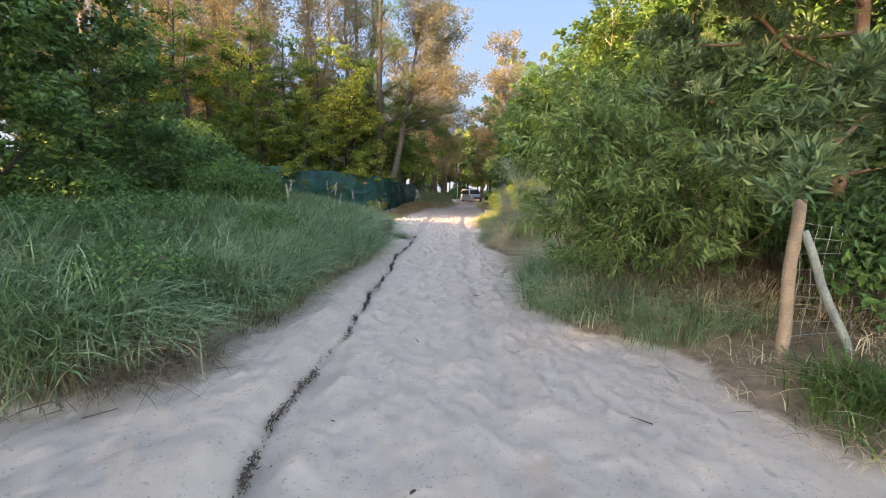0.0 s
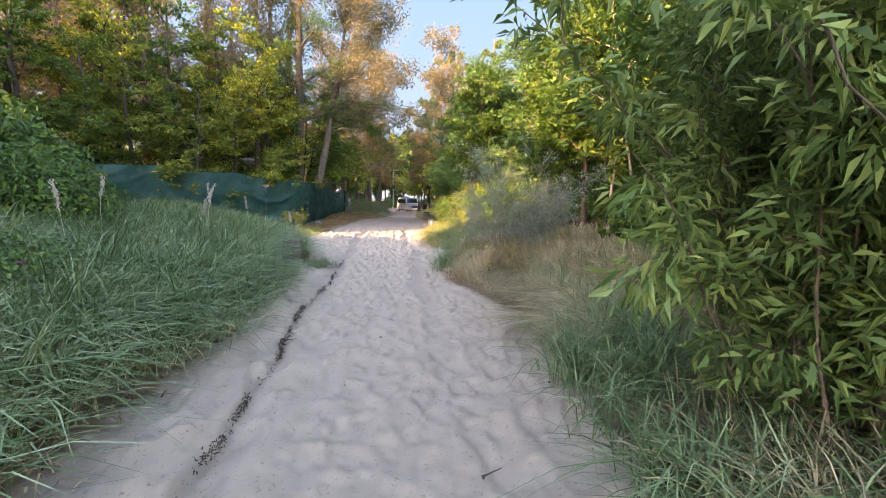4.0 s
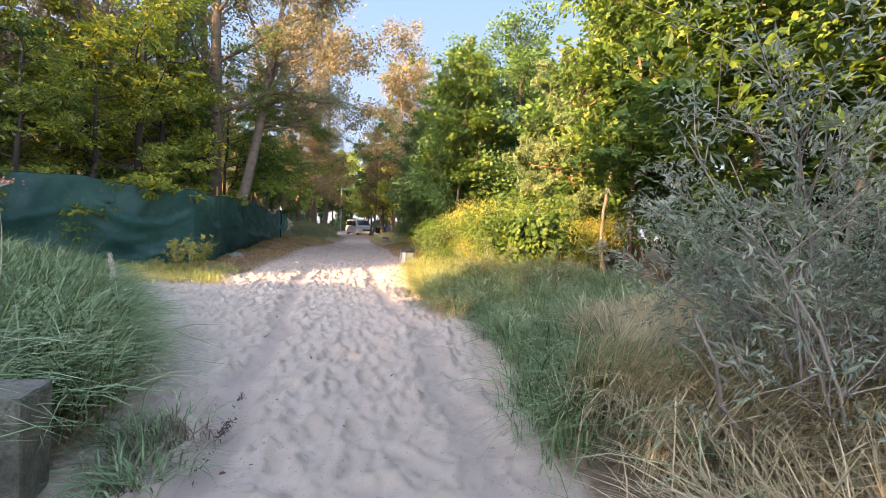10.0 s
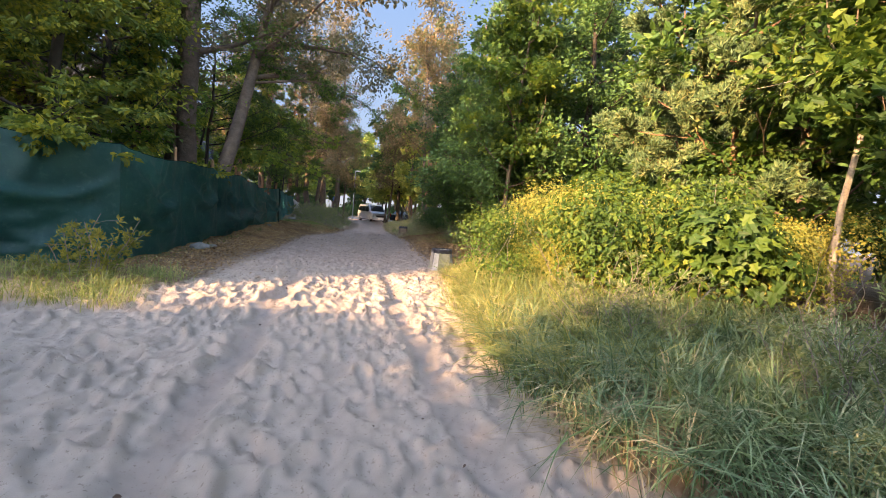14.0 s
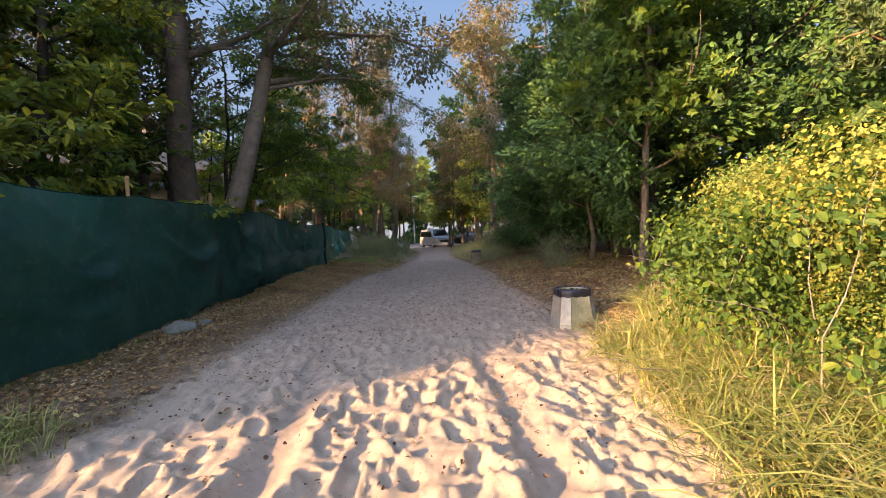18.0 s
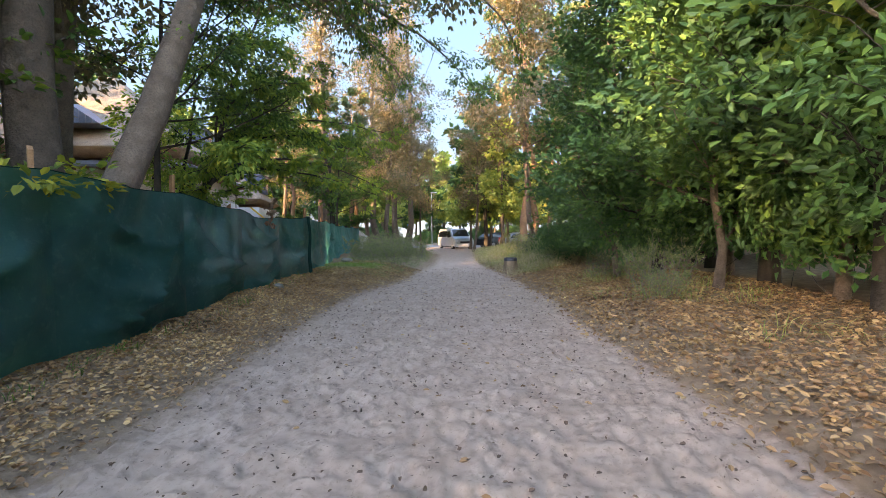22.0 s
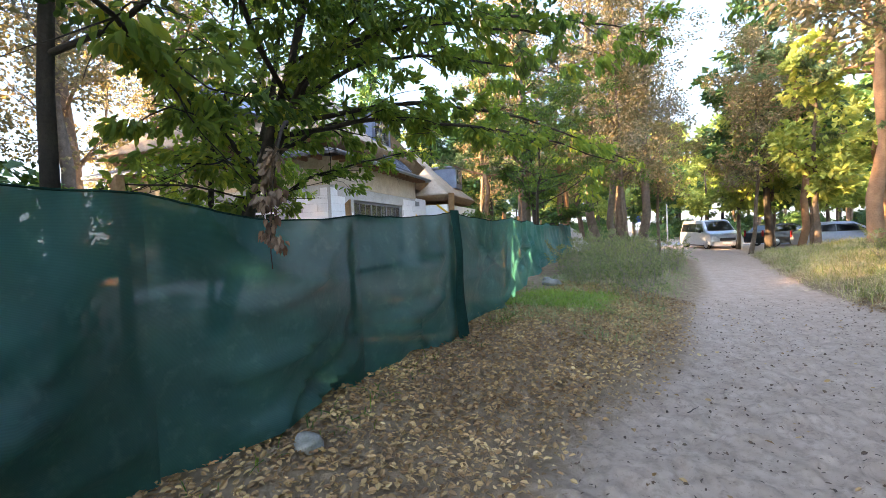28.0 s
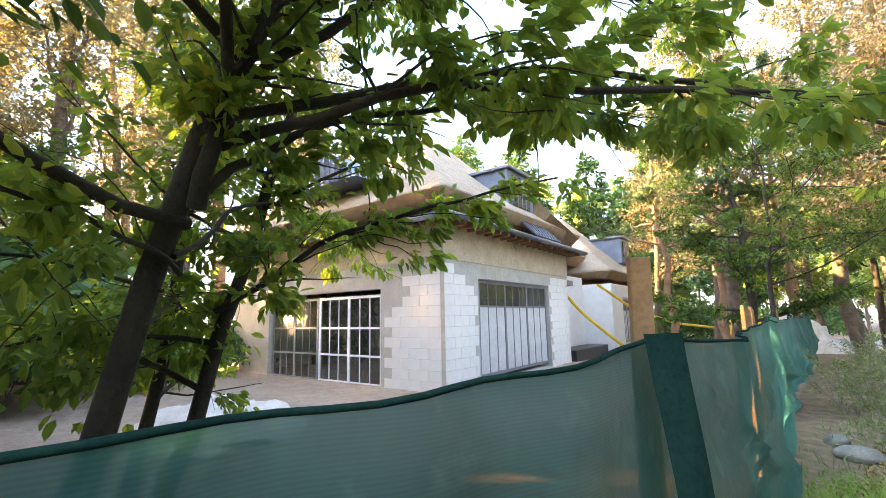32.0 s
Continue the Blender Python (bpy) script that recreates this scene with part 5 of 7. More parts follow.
# the three large elders near (-8, 17.5) are added to shade the sand
for x, y, s, turn in (
        (4.9, 43.6, 0.8, 40), (6.3, 38.4, 1.0, 130), (7.0, 35.4, 1.1, 260), (8.7, 22.4, 1.1, 10), (-3.5, 14.8, 0.75, 30), (-4.9, 11.6, 0.65, 220),
        (-4.4, 17.0, 0.55, 90), (-5.3, 9.2, 0.6, 300), (7.5, 44.8, 1.0, 20), (-7.8, 18.2, 1.5, 10), (8.0, 9.0, 0.9, 120), (-9.0, 17.5, 1.55, 160), (-7.2, 17.2, 1.35, 260),):
    put_copy(dark_bush, x, y, turn, s)
for x, y, s, turn in (
        (6.9, 8.6, 0.75, 250), (-6.5, 26.9, 0.5, 10), (7.9, 31.5, 1.2, 60), (-4.7, 29.6, 0.75, 0), (-4.6, 31.8, 0.8, 70), (-5.2, 34.6, 0.85, 150), (-4.6, 36.2, 0.7, 210),
        (-6.6, 32.0, 0.9, 20), (-6.3, 28.4, 0.7, 80), (-9.0, 27.0, 0.8, 160), (-5.6, 27.6, 0.75, 40), (-7.4, 26.3, 0.8, 140), (-8.9, 25.5, 0.85, 200), (-10.6, 24.4, 0.9, 20),):
    put_copy(dark_bush, x, y, turn, s)
weeds = put(thicket("weed_bush", 85, 1.3, 1.6, 0.9, TWIG, WEED, 5200, 0.065, "tangle of tall green weeds beside the fence", slim=0.4, shape="slim"), -2.6, 52.3)
for x, y, s, turn in ((-2.6, 55.5, 1.0, 20), (5.0, 46.6, 0.8, 200), (5.4, 49.5, 0.9, 40), (4.3, 20.8, 0.42, 100), (4.9, 45.0, 0.7, 300)):
    put_copy(weeds, x, y, turn, s)
stalks = put(shrub("tall_weeds", 89, 0.9, 1.0, 1.25, 40, TWIG, WEED, 3000, 0.065, "stand of tall fine-leaved weeds beside the path", arch=0.3, slim=0.3, spread=0.05, thick=0.005, droop=0.0, twigs=3, category="weeds", start=0.2), -1.7, 46.2)
for x, y, s, turn in ((-2.3, 48.4, 0.75, 60), (-1.6, 50.3, 0.55, 160), (-2.9, 51.0, 0.95, 260), (-2.2, 53.6, 1.1, 10), (-3.4, 49.4, 1.0, 100), (-2.9, 46.9, 0.6, 40), (-1.5, 48.6, 0.5, 130), (-2.6, 50.0, 1.05, 210), (-1.3, 52.2, 1.0, 300), (-3.4, 53.0, 1.1, 20), (4.2, 47.9, 0.8, 200), (4.4, 51.5, 0.9, 70), (4.0, 23.3, 0.8, 30), (4.6, 21.6, 0.75, 300), (5.0, 37.3, 0.85, 70), (4.5, 36.2, 0.5, 170), (4.9, 39.9, 0.7, 250)):
    put_copy(stalks, x, y, turn, s)
rose = put(thicket("wild_rose_bush", 86, 0.75, 0.8, 0.75, TWIG, DEEP, 3400, 0.045, "small wild rose bush with a pink bloom on the dune"), -0.65, 7.9, 0, 0.85)
def bloom(x, y, z, parent):
    chunks = []
    for k in range(5):
        a = k * 2 * math.pi / 5
        w = np.array([[math.cos(a), math.sin(a), 0.25]])
        chunks.append(leaves(np.array([[x, y, z]]), w, np.array([[-0.3 * math.cos(a), -0.3 * math.sin(a), 1.0]]), 0.045, 0.05, "oval"))
    return piece("rose_bloom", mesh_of("rose_bloom", *joined(chunks), PETAL), parent, "open pink rose")


bloom(0.36, 0.1, 0.62, rose)
bloom(0.30, -0.25, 0.5, rose)
for x, y, s, turn in ((-2.3, 9.2, 0.9, 100), (-1.2, 11.8, 0.9, 40), (-3.2, 7.6, 1.0, 200), (-1.9, 7.0, 0.75, 300), (-1.5, 9.1, 0.7, 20), (-2.7, 10.6, 1.0, 260), (-3.6, 9.3, 0.9, 80)):
    put_copy(rose, x, y, turn, s, "low wild rose bush among dune grass")

# -- grasses --
inside = lambda a, b: (lambda x, y: (edge_left(y) - x > a) & (edge_left(y) - x < b) & ~((np.abs(x + 0.2) < 0.48) & (y > 15.9) & (y < 17.4)))
outside = lambda a, b: (lambda x, y: (x - edge_right(y) > a) & (x - edge_right(y) < b))
grass("dune_grass", "long blue green marram grass covering the dune bank", spots_in(4600, -6, 1, 6.6, 23.6, 1, inside(0.2, 4.5)), 44, 0.76, 0.95, 0.0095, MARRAM, 2, lay=(0.22, -0.08))
grass("dry_dune_grass", "straw coloured grass among the marram at the sand edge", spots_in(1500, -6, 1, 6.2, 23.6, 3, inside(0.08, 1.6)), 16, 0.40, 1.1, 0.011, STRAW, 4)
grass("dry_dune_grass", "faded brown grass tufts hanging over the sand", spots_in(420, -3.5, 0.6, 6.3, 8.8, 43, inside(0.02, 0.9)), 26, 0.42, 1.3, 0.008, DEAD_GRASS, 44, 0.1)
grass("root_grass", "dark brown dead grass at the foot of the dune", spots_in(1500, -6, 1, 6.2, 23.6, 23, inside(0.04, 0.6)), 14, 0.2, 1.2, 0.012, DEAD_GRASS, 24, 0.07)
grass("dune_grass", "marram grass tufts along the sand edge", spots_in(1700, 2.4, 6.5, 9.3, 25.0, 5, lambda x, y: (x - edge_right(y) > 0.05) & (x - edge_right(y) < np.where(y > 17.2, 1.35, np.where(y < 12.4, 1.1, -1)))), 36, 0.58, 1.05, 0.009, MARRAM, 6, 0.1)
grass("dry_grass", "flattened swirled straw grass beside the sand path", spots_in(1900, 2.6, 7.4, 12.3, 16.4, 7, outside(0.42, 4.0)), 40, 0.46, 2.0, 0.0075, STRAW, 8, 0.13, comb=True)
grass("dune_grass", "tall grey green grass below the young trees", spots_in(1500, 2.9, 6.4, 17.6, 24.0, 45, outside(0.8, 2.9)), 30, 0.62, 1.0, 0.009, MARRAM, 46, 0.12)
grass("dry_grass", "tall upright straw grass round the sea buckthorn", spots_in(1500, 2.9, 6.8, 15.4, 19.4, 25, lambda x, y: (x - edge_right(y) > np.where(y > 18, 0.9, 0.5)) & (x < 6.6)), 28, 0.74, 0.9, 0.007, STRAW, 26, 0.13, comb=True)
grass("dry_grass", "standing straw grass in front of the sycamore bushes", spots_in(900, 4.6, 7.6, 12.9, 15.3, 61, outside(1.6, 4.8)), 26, 0.78, 0.8, 0.007, STRAW, 62, 0.13)
grass("dune_grass", "green grass in front of the sycamore bushes", spots_in(260, 4.9, 7.6, 12.9, 15.0, 63, outside(1.8, 4.8)), 24, 0.8, 0.8, 0.010, MARRAM, 64, 0.12)
grass("dry_grass", "brown standing grass below the willow", spots_in(150, 3.7, 6.4, 8.8, 10.6, 27, outside(0.25, 2.8)), 24, 0.46, 0.8, 0.010, STRAW, 28, 0.1)
grass("dry_grass", "dead brown stalks below the willow", spots_in(170, 3.8, 6.4, 8.8, 10.6, 53, outside(0.35, 2.8)), 24, 0.5, 0.7, 0.008, DEAD_GRASS, 54, 0.1)
grass("dune_grass", "green grass mixed into the straw", spots_in(420, 2.9, 7.2, 12.3, 19.0, 29, outside(0.6, 4.0)), 18, 0.62, 0.9, 0.011, MARRAM, 30, 0.1)
grass("meadow_grass", "sunlit yellow green grass below the brambles", spots_in(1900, 2.6, 6.5, 22.5, 30.2, 9, lambda x, y: outside(0.05, 2.2)(x, y) & ((y < 28.9) | (x > 3.9))), 22, 0.58, 1.0, 0.011, MEADOW, 10, 0.1)
grass("dry_grass", "yellowed grass mixed with the meadow grass", spots_in(700, 2.6, 6.5, 21.5, 30.4, 31, lambda x, y: outside(0.1, 2.0)(x, y) & ((y < 28.9) | (x > 3.9))), 16, 0.5, 1.3, 0.010, STRAW, 32, 0.1)
grass("meadow_grass", "low grass strip in front of the fence", spots_in(520, -9, -1.6, 24.9, 27.6, 11, lambda x, y: (y > 26.0 + 0.55 * np.minimum(x + 3.4, 0) - 0.9) & (y < 27.5 + 0.62 * np.minimum(x + 3.0, 0)) & (x < -1.8)), 16, 0.35, 1.0, 0.009, MEADOW, 12)
grass("meadow_grass", "patchy grass on the bank below the trees", spots_in(900, 2.4, 7, 33, 62, 13, lambda x, y: outside(0.5, 3.2)(x, y) & (low_noise(x, y, 1.3, 6.0) > 0.15)), 14, 0.34, 1.1, 0.009, MEADOW, 14)
grass("meadow_grass", "pale dry meadow grass on the sunny bank", spots_in(1500, 2.2, 6.5, 43.5, 63, 49, outside(0.15, 3.6)), 18, 0.36, 1.2, 0.009, STRAW, 50)
grass("meadow_grass", "green grass on the sunny bank", spots_in(1000, 2.2, 6.5, 43.5, 63, 51, outside(0.3, 3.8)), 18, 0.42, 1.0, 0.009, MEADOW, 52)
grass("meadow_grass", "fresh green grass patch below the fence", spots_in(430, -3.8, -2.0, 43.4, 45.6, 15, inside(0.9, 2.8)), 14, 0.2, 1.0, 0.010, LAWN, 16)
grass("meadow_grass", "low weedy grass along the fence", spots_in(1300, -4.4, -0.6, 41.8, 60, 33, inside(0.2, 3.2)), 12, 0.22, 1.0, 0.009, WEED, 34)
grass("plot_grass", "short weeds along the foot of the net", spots_in(260, -3.5, -2.3, 28.2, 42.5, 17, lambda x, y: np.abs(x + 2.95) < 0.16), 9, 0.18, 1.0, 0.009, GREEN, 18, 0.08)
grass("dry_grass", "dry tufts of grass around the old wire fence", spots_in(150, 4.4, 8, 5.4, 9.6, 19, outside(0.1, 3.0)), 20, 0.3, 1.4, 0.008, STRAW, 20)
grass("dune_grass", "green grass at the foot of the willow", spots_in(130, 3.6, 5.6, 8.6, 10.4, 47, outside(0.1, 1.9)), 26, 0.44, 1.05, 0.009, MARRAM, 48, 0.1)
grass("dune_grass", "green grass tuft at the foot of the brace", spots_in(26, 5.1, 5.7, 6.9, 7.6, 21, lambda x, y: x > 0), 30, 0.34, 1.0, 0.009, GREEN, 22)
beside_block = lambda x, y: ((x < 0.02 - 0.12 * np.abs(y - 15.9)) & (y < 16.5)) | ((x > 0.02) & (x < 0.34) & (y > 17.1))
grass("dune_grass", "bent marram grass round the old boundary block", spots_in(300, -1.3, 0.4, 14.2, 18.0, 57, beside_block), 34, 0.3, 1.1, 0.0085, MARRAM, 58, 0.08)
grass("dry_dune_grass", "brown dead grass hanging round the boundary block", spots_in(240, -1.0, 0.45, 14.2, 18.0, 59, beside_block), 22, 0.24, 1.4, 0.008, DEAD_GRASS, 60, 0.1)
# goldenrod at the fence corner
goldenrod = put(shrub("goldenrod_clump", 88, 0.34, 0.34, 0.75, 16, TWIG, VINE, 1700, 0.05, "clump of pale yellow green goldenrod at the fence corner", arch=0.25, slim=0.35, spread=0.03, thick=0.004, droop=-0.3, twigs=2, category="plant", start=0.1), -2.95, 26.75, 0, 1.5)
put_copy(goldenrod, -3.5, 26.4, 80, 0.55)
put_copy(goldenrod, -4.4, 25.9, 200, 0.6)
put_copy(goldenrod, -5.6, 25.2, 10, 0.5)

# seed heads standing above the dune grass
stem_rng = np.random.default_rng(55)
for x, y, tall, head in ((-1.1, 15.2, 1.15, 0), (-1.6, 16.4, 1.2, 0), (-2.2, 17.2, 1.25, 0), (-1.5, 18.3, 1.1, 0), (-2.6, 18.9, 1.2, 0), (-1.3, 12.8, 1.1, 0), (-0.9, 19.6, 1.0, 0), (-1.35, 18.6, 1.35, 1), (-2.0, 14.4, 1.2, 0)):
    stalk = tagged(new("grass_stalk" if not head else "umbel_stalk"), "bent feathery seed stalk above the dune grass" if not head else "withered brown umbel above the dune grass", "plant", "seed stalks")
    line = wander((0, 0, 0), (stem_rng.normal() * 0.15, stem_rng.normal() * 0.15, 1), tall, 8, 0.05, -0.03 if not head else 0.02, stem_rng)
    piece("stalk", mesh_of("stalk", *tube(line, np.linspace(0.004, 0.0015, 9), 4), FEATHER, True), stalk)
    if head:
        tip = line[-1]
        rays = [tube(np.array([tip, tip + np.array([0.07 * math.cos(a), 0.07 * math.sin(a), 0.05])]), [0.002, 0.006], 4) for a in np.linspace(0, 6.28, 12)]
        piece("umbel_rays", mesh_of("umbel_rays", *joined(rays), FEATHER, True), stalk)
        base = tip + np.column_stack([0.07 * stem_rng.normal(size=90) * 0.7, 0.07 * stem_rng.normal(size=90) * 0.7, 0.05 + 0.01 * stem_rng.normal(size=90)])
        v, f = leaves(base, stem_rng.normal(size=(90, 3)), stem_rng.normal(size=(90, 3)), 0.018, 0.018, "slim")
    else:
        k = 160
        q = stem_rng.random(k) * 2.4
        i = np.clip(6 + q.astype(int), 0, 7)
        base = line[i] + (line[np.minimum(i + 1, 8)] - line[i]) * (q % 1)[:, None] + stem_rng.normal(size=(k, 3)) * 0.012
        v, f = leaves(base, stem_rng.normal(size=(k, 3)) * 0.6 + (line[-1] - line[-3]) * 6, stem_rng.normal(size=(k, 3)), 0.03, 0.005, "slim")
    piece("seed_head", mesh_of("seed_head", v, f, FLOWER_HEAD if head else FEATHER), stalk)
    put(stalk, x, y)

# dead branch sticking out of the straw
snag = tagged(new("dead_branch"), "bare forked dead branch rising from dry grass", "branch")
sr = np.random.default_rng(66)
main_line = wander((0.25, 0.1, 0.0), (-0.35, 0.0, 0.8), 1.05, 8, 0.14, -0.02, sr)
piece("bough", mesh_of("bough", *tube(main_line, np.linspace(0.022, 0.007, 9), 7), TWIG, True), snag)
for k in (4, 5, 6, 7):
    tw = wander(main_line[k], sr.normal(size=3) * 0.6 + np.array([-0.3, 0, 0.5]), 0.45, 5, 0.25, 0.0, sr)
    piece("twig", mesh_of("twig", *tube(tw, np.linspace(0.009, 0.002, 6), 5), TWIG, True), snag)
put(snag, 3.35, 16.6)

# ---- shading-net fence ----
FENCE_LINE = ((-16.0, 19.6), (-13.2, 21.4), (-10.4, 23.2), (-7.3, 25.2), (-5.2, 26.6), (-3.15, 27.9), (-3.2, 30.6), (-3.25, 33.0), (-3.3, 35.3), (-3.32, 37.2), (-3.3, 39.0), (-3.2, 40.72), (-3.75, 44.4), (-4.4, 47.4), (-4.9, 51.2), (-5.35, 55.4), (-6.0, 60.0))
FENCE_TOP = (2.55, 2.5, 2.5, 2.48, 2.38, 2.24, 2.22, 2.26, 2.22, 2.07, 1.98, 2.04, 2.05, 2.05, 2.0, 2.0, 2.0)
fence = tagged(new("net_fence"), "dark green shading net fence stretched between wooden stakes", "fence")
for i, ((ax, ay), (bx, by)) in enumerate(zip(FENCE_LINE[:-1], FENCE_LINE[1:])):
    length = math.hypot(bx - ax, by - ay)
    r = np.random.default_rng(100 + i)
    nu, nv = max(16, int(length / 0.07)), 26
    u, v = np.meshgrid(np.linspace(0, 1, nu), np.linspace(0, 1, nv))
    x, y = ax + (bx - ax) * u, ay + (by - ay) * u
    out = np.array([by - ay, -(bx - ax)]) / length
    sag = 0.09 * np.sin(np.pi * u) * (0.5 if 5 < i < 9 else 1 if i != 10 else 0.4) + 0.005 * np.sin(u * 23 + i) * np.sin(np.pi * u)
    top = FENCE_TOP[i] + (FENCE_TOP[i + 1] - FENCE_TOP[i]) * u - sag
    foot = height(x, y) + 0.03 + 0.03 * np.sin(u * 9 + i)
    z = foot + (top - foot) * v
    s = u * length
    fold = 0.075 * np.sin(2.6 * s - 3.2 * z + i) * np.sin(np.pi * u) + 0.028 * np.sin(7.5 * s + 5 * z + 2 * i) * (1 - v) + 0.02 * np.sin(15 * s - 6 * z) * v * np.sin(np.pi * u)
    belly = 0.10 * np.sin(np.pi * u) * np.sin(np.pi * v) * r.uniform(0.3, 1.0)
    diag = 0.035 * np.exp(-((v - 0.75 + 0.6 * u) ** 2) * 160) + 0.03 * np.exp(-((v - 0.55 + 0.5 * u) ** 2) * 220)
    push = fold + belly + diag * 1.3
    for _ in range(7 if i < 11 else 3):
        v0, rise, wide, amp = r.uniform(0.1, 1.0), r.uniform(-0.75, 0.75), r.uniform(0.018, 0.05), r.uniform(0.05, 0.13)
        push = push + amp * np.exp(-((v - v0 - rise * (u - 0.5) + 0.25 * np.sin(np.pi * u)) / wide) ** 2) * np.sin(np.pi * np.clip(u * r.uniform(0.9, 1.3), 0, 1))
    push = push * np.clip(np.sin(np.pi * u) * 5, 0, 1)
    grid = np.stack([x + out[0] * push, y + out[1] * push, z], -1).reshape(-1, 3)
    idx = np.arange(nu * nv).reshape(nv, nu)
    faces = np.stack([idx[:-1, :-1], idx[:-1, 1:], idx[1:, 1:], idx[1:, :-1]], -1).reshape(-1, 4)
    net = piece("net", mesh_of("net", grid, faces, NET, True), fence)
    hem = grid.reshape(nv, nu, 3)[-1] + np.array([0, 0, 0.005])
    piece("hem", mesh_of("hem", *tube(hem, np.full(nu, 0.007), 5), NET_DOUBLE, True), net)
for i, (x, y) in enumerate(FENCE_LINE):
    g = at_ground(x, y)
    tall = FENCE_TOP[i] + {8: 0.28, 10: 0.16, 11: 0.28, 5: -0.03, 6: 0.3, 7: 0.22}.get(i, 0.1)
    wide = 0.024 if i == 10 else 0.036
    bm = block(-wide, wide, -0.024, 0.024, g - 0.1, tall, 0.005)
    for vert in bm.verts:
        if vert.co.z > tall - 0.05:
            vert.co.z += 0.03 * math.sin(vert.co.x * 40 + i)
    st = part("stake", bm, STAKE_WOOD, fence)
    qx, qy = FENCE_LINE[min(i + 1, len(FENCE_LINE) - 1)]
    wx, wy = FENCE_LINE[max(i - 1, 0)]
    run = math.hypot(qx - wx, qy - wy)
    st.matrix_world = pose(x - 0.19 * (qy - wy) / run, y + 0.19 * (qx - wx) / run + (0.12 if i == 10 else 0.22 if i == 11 else 0), 0, 0, (-2, 3, 1, -3)[i % 4] * 0.5, 20 * i)
# overlapping dark seam where two lengths of net meet
n = 24
zz = np.linspace(at_ground(-3.2, 41) + 0.02, 2.06, n)
w = 0.12 + 0.03 * np.sin(zz * 3)
xx, yy = -3.2 + 0.06 + 0.02 * np.sin(zz * 5), 40.72 - 0.02 + 0.04 * np.sin(zz * 2.4)
flap = np.stack([np.column_stack([xx, yy - w, zz]), np.column_stack([xx + 0.05, yy, zz]), np.column_stack([xx, yy + w, zz])], 1).reshape(-1, 3)
idx = np.arange(n * 3).reshape(n, 3)
faces = np.stack([idx[:-1, :-1], idx[:-1, 1:], idx[1:, 1:], idx[1:, :-1]], -1).reshape(-1, 4)
piece("seam_flap", mesh_of("seam_flap", flap, faces, NET_DOUBLE, True), fence, "doubled dark strip of net")


# ---- litter bins ----
def litter_bin(x, y, turn, tall=0.51, mat=CONCRETE):
    root = tagged(new("litter_bin"), "concrete litter bin with a black bag over its rim", "litter bin")
    corners = [radians(90 * q + h) for q in range(4) for h in (-15, 15)]
    for k in range(8):
        a0, a1 = corners[k], corners[(k + 1) % 8] + (2 * math.pi if k == 7 else 0)
        bm = bmesh.new()
        rings = []
        for rad, z in ((0.33, 0.0), (0.325, 0.03), (0.262, tall - 0.06), (0.255, tall)):
            rings.append([bm.verts.new((rad * q * math.cos(a), rad * q * math.sin(a), z)) for q in (1, 0.82) for a in (a0 + 0.012, a1 - 0.012)])
        for lo, hi in zip(rings[:-1], rings[1:]):
            bm.faces.new((lo[0], lo[1], hi[1], hi[0]))
            bm.faces.new((lo[3], lo[2], hi[2], hi[3]))
            bm.faces.new((lo[1], lo[3], hi[3], hi[1]))
            bm.faces.new((lo[2], lo[0], hi[0], hi[2]))
        bm.faces.new((rings[0][1], rings[0][0], rings[0][2], rings[0][3]))
        bm.faces.new((rings[-1][0], rings[-1][1], rings[-1][3], rings[-1][2]))
        bmesh.ops.recalc_face_normals(bm, faces=bm.faces)
        part("side_panel", bm, (PALE_PAINT, MOSSY, PALE_PAINT, CONCRETE)[k % 4] if mat is CONCRETE else mat, root)
    bag, m = [], 64
    a = np.linspace(0, 2 * np.pi, m, endpoint=False)
    to_wide = np.abs((a - math.pi / 4 + math.pi / 4) % (math.pi / 2) - math.pi / 4)
    to_narrow = np.abs((a + math.pi / 4) % (math.pi / 2) - math.pi / 4)
    flat_side = np.where(to_narrow < radians(15), math.cos(radians(15)) / np.cos(to_narrow), math.cos(radians(30)) / np.cos(to_wide))
    for rad, z in ((0.272, tall - 0.085), (0.268, tall - 0.03), (0.264, tall + 0.012), (0.235, tall + 0.02), (0.205, tall - 0.03), (0.17, tall - 0.16), (0.015, tall - 0.2)):
        q = rad * flat_side * (1.01 + 0.012 * np.sin(a * 17 + z * 9) + 0.012 * np.sin(a * 9 + rad * 40))
        bag.append(np.column_stack([q * np.cos(a), q * np.sin(a), z + 0.007 * np.sin(a * 13 + z * 30)]))
    v = np.concatenate(bag)
    i = np.arange(6)[:, None] * m
    j = np.arange(m)[None]
    k = (j + 1) % m
    f = np.stack([i + j, i + k, i + m + k, i + m + j], -1).reshape(-1, 4)
    piece("bin_bag", mesh_of("bin_bag", v, f, BIN_BAG, True), root, "crumpled black plastic bag")
    root.matrix_world = pose(x, y, at_ground(x, y) - 0.02, 0, 0, turn)
    return root


litter_bin(3.06, 30.2, 54)
# concrete bin; the wood brown puts its warm sunlit tone into the colour
bin_b = litter_bin(2.98, 44.8, 40, 0.52, POST_WOOD)
bin_b["label"] = "concrete litter bin with a black bag beside the path, sunlit brown put into its colour"

# ---- old boundary block in the grass ----
bm = block(-0.17, 0.17, -0.14, 0.14, -0.15, 0.62, 0.02)
bmesh.ops.subdivide_edges(bm, edges=bm.edges[:], cuts=2, use_grid_fill=True)
for vert in bm.verts:
    vert.co += 0.012 * Vector(noise.noise_vector(vert.co * 9))
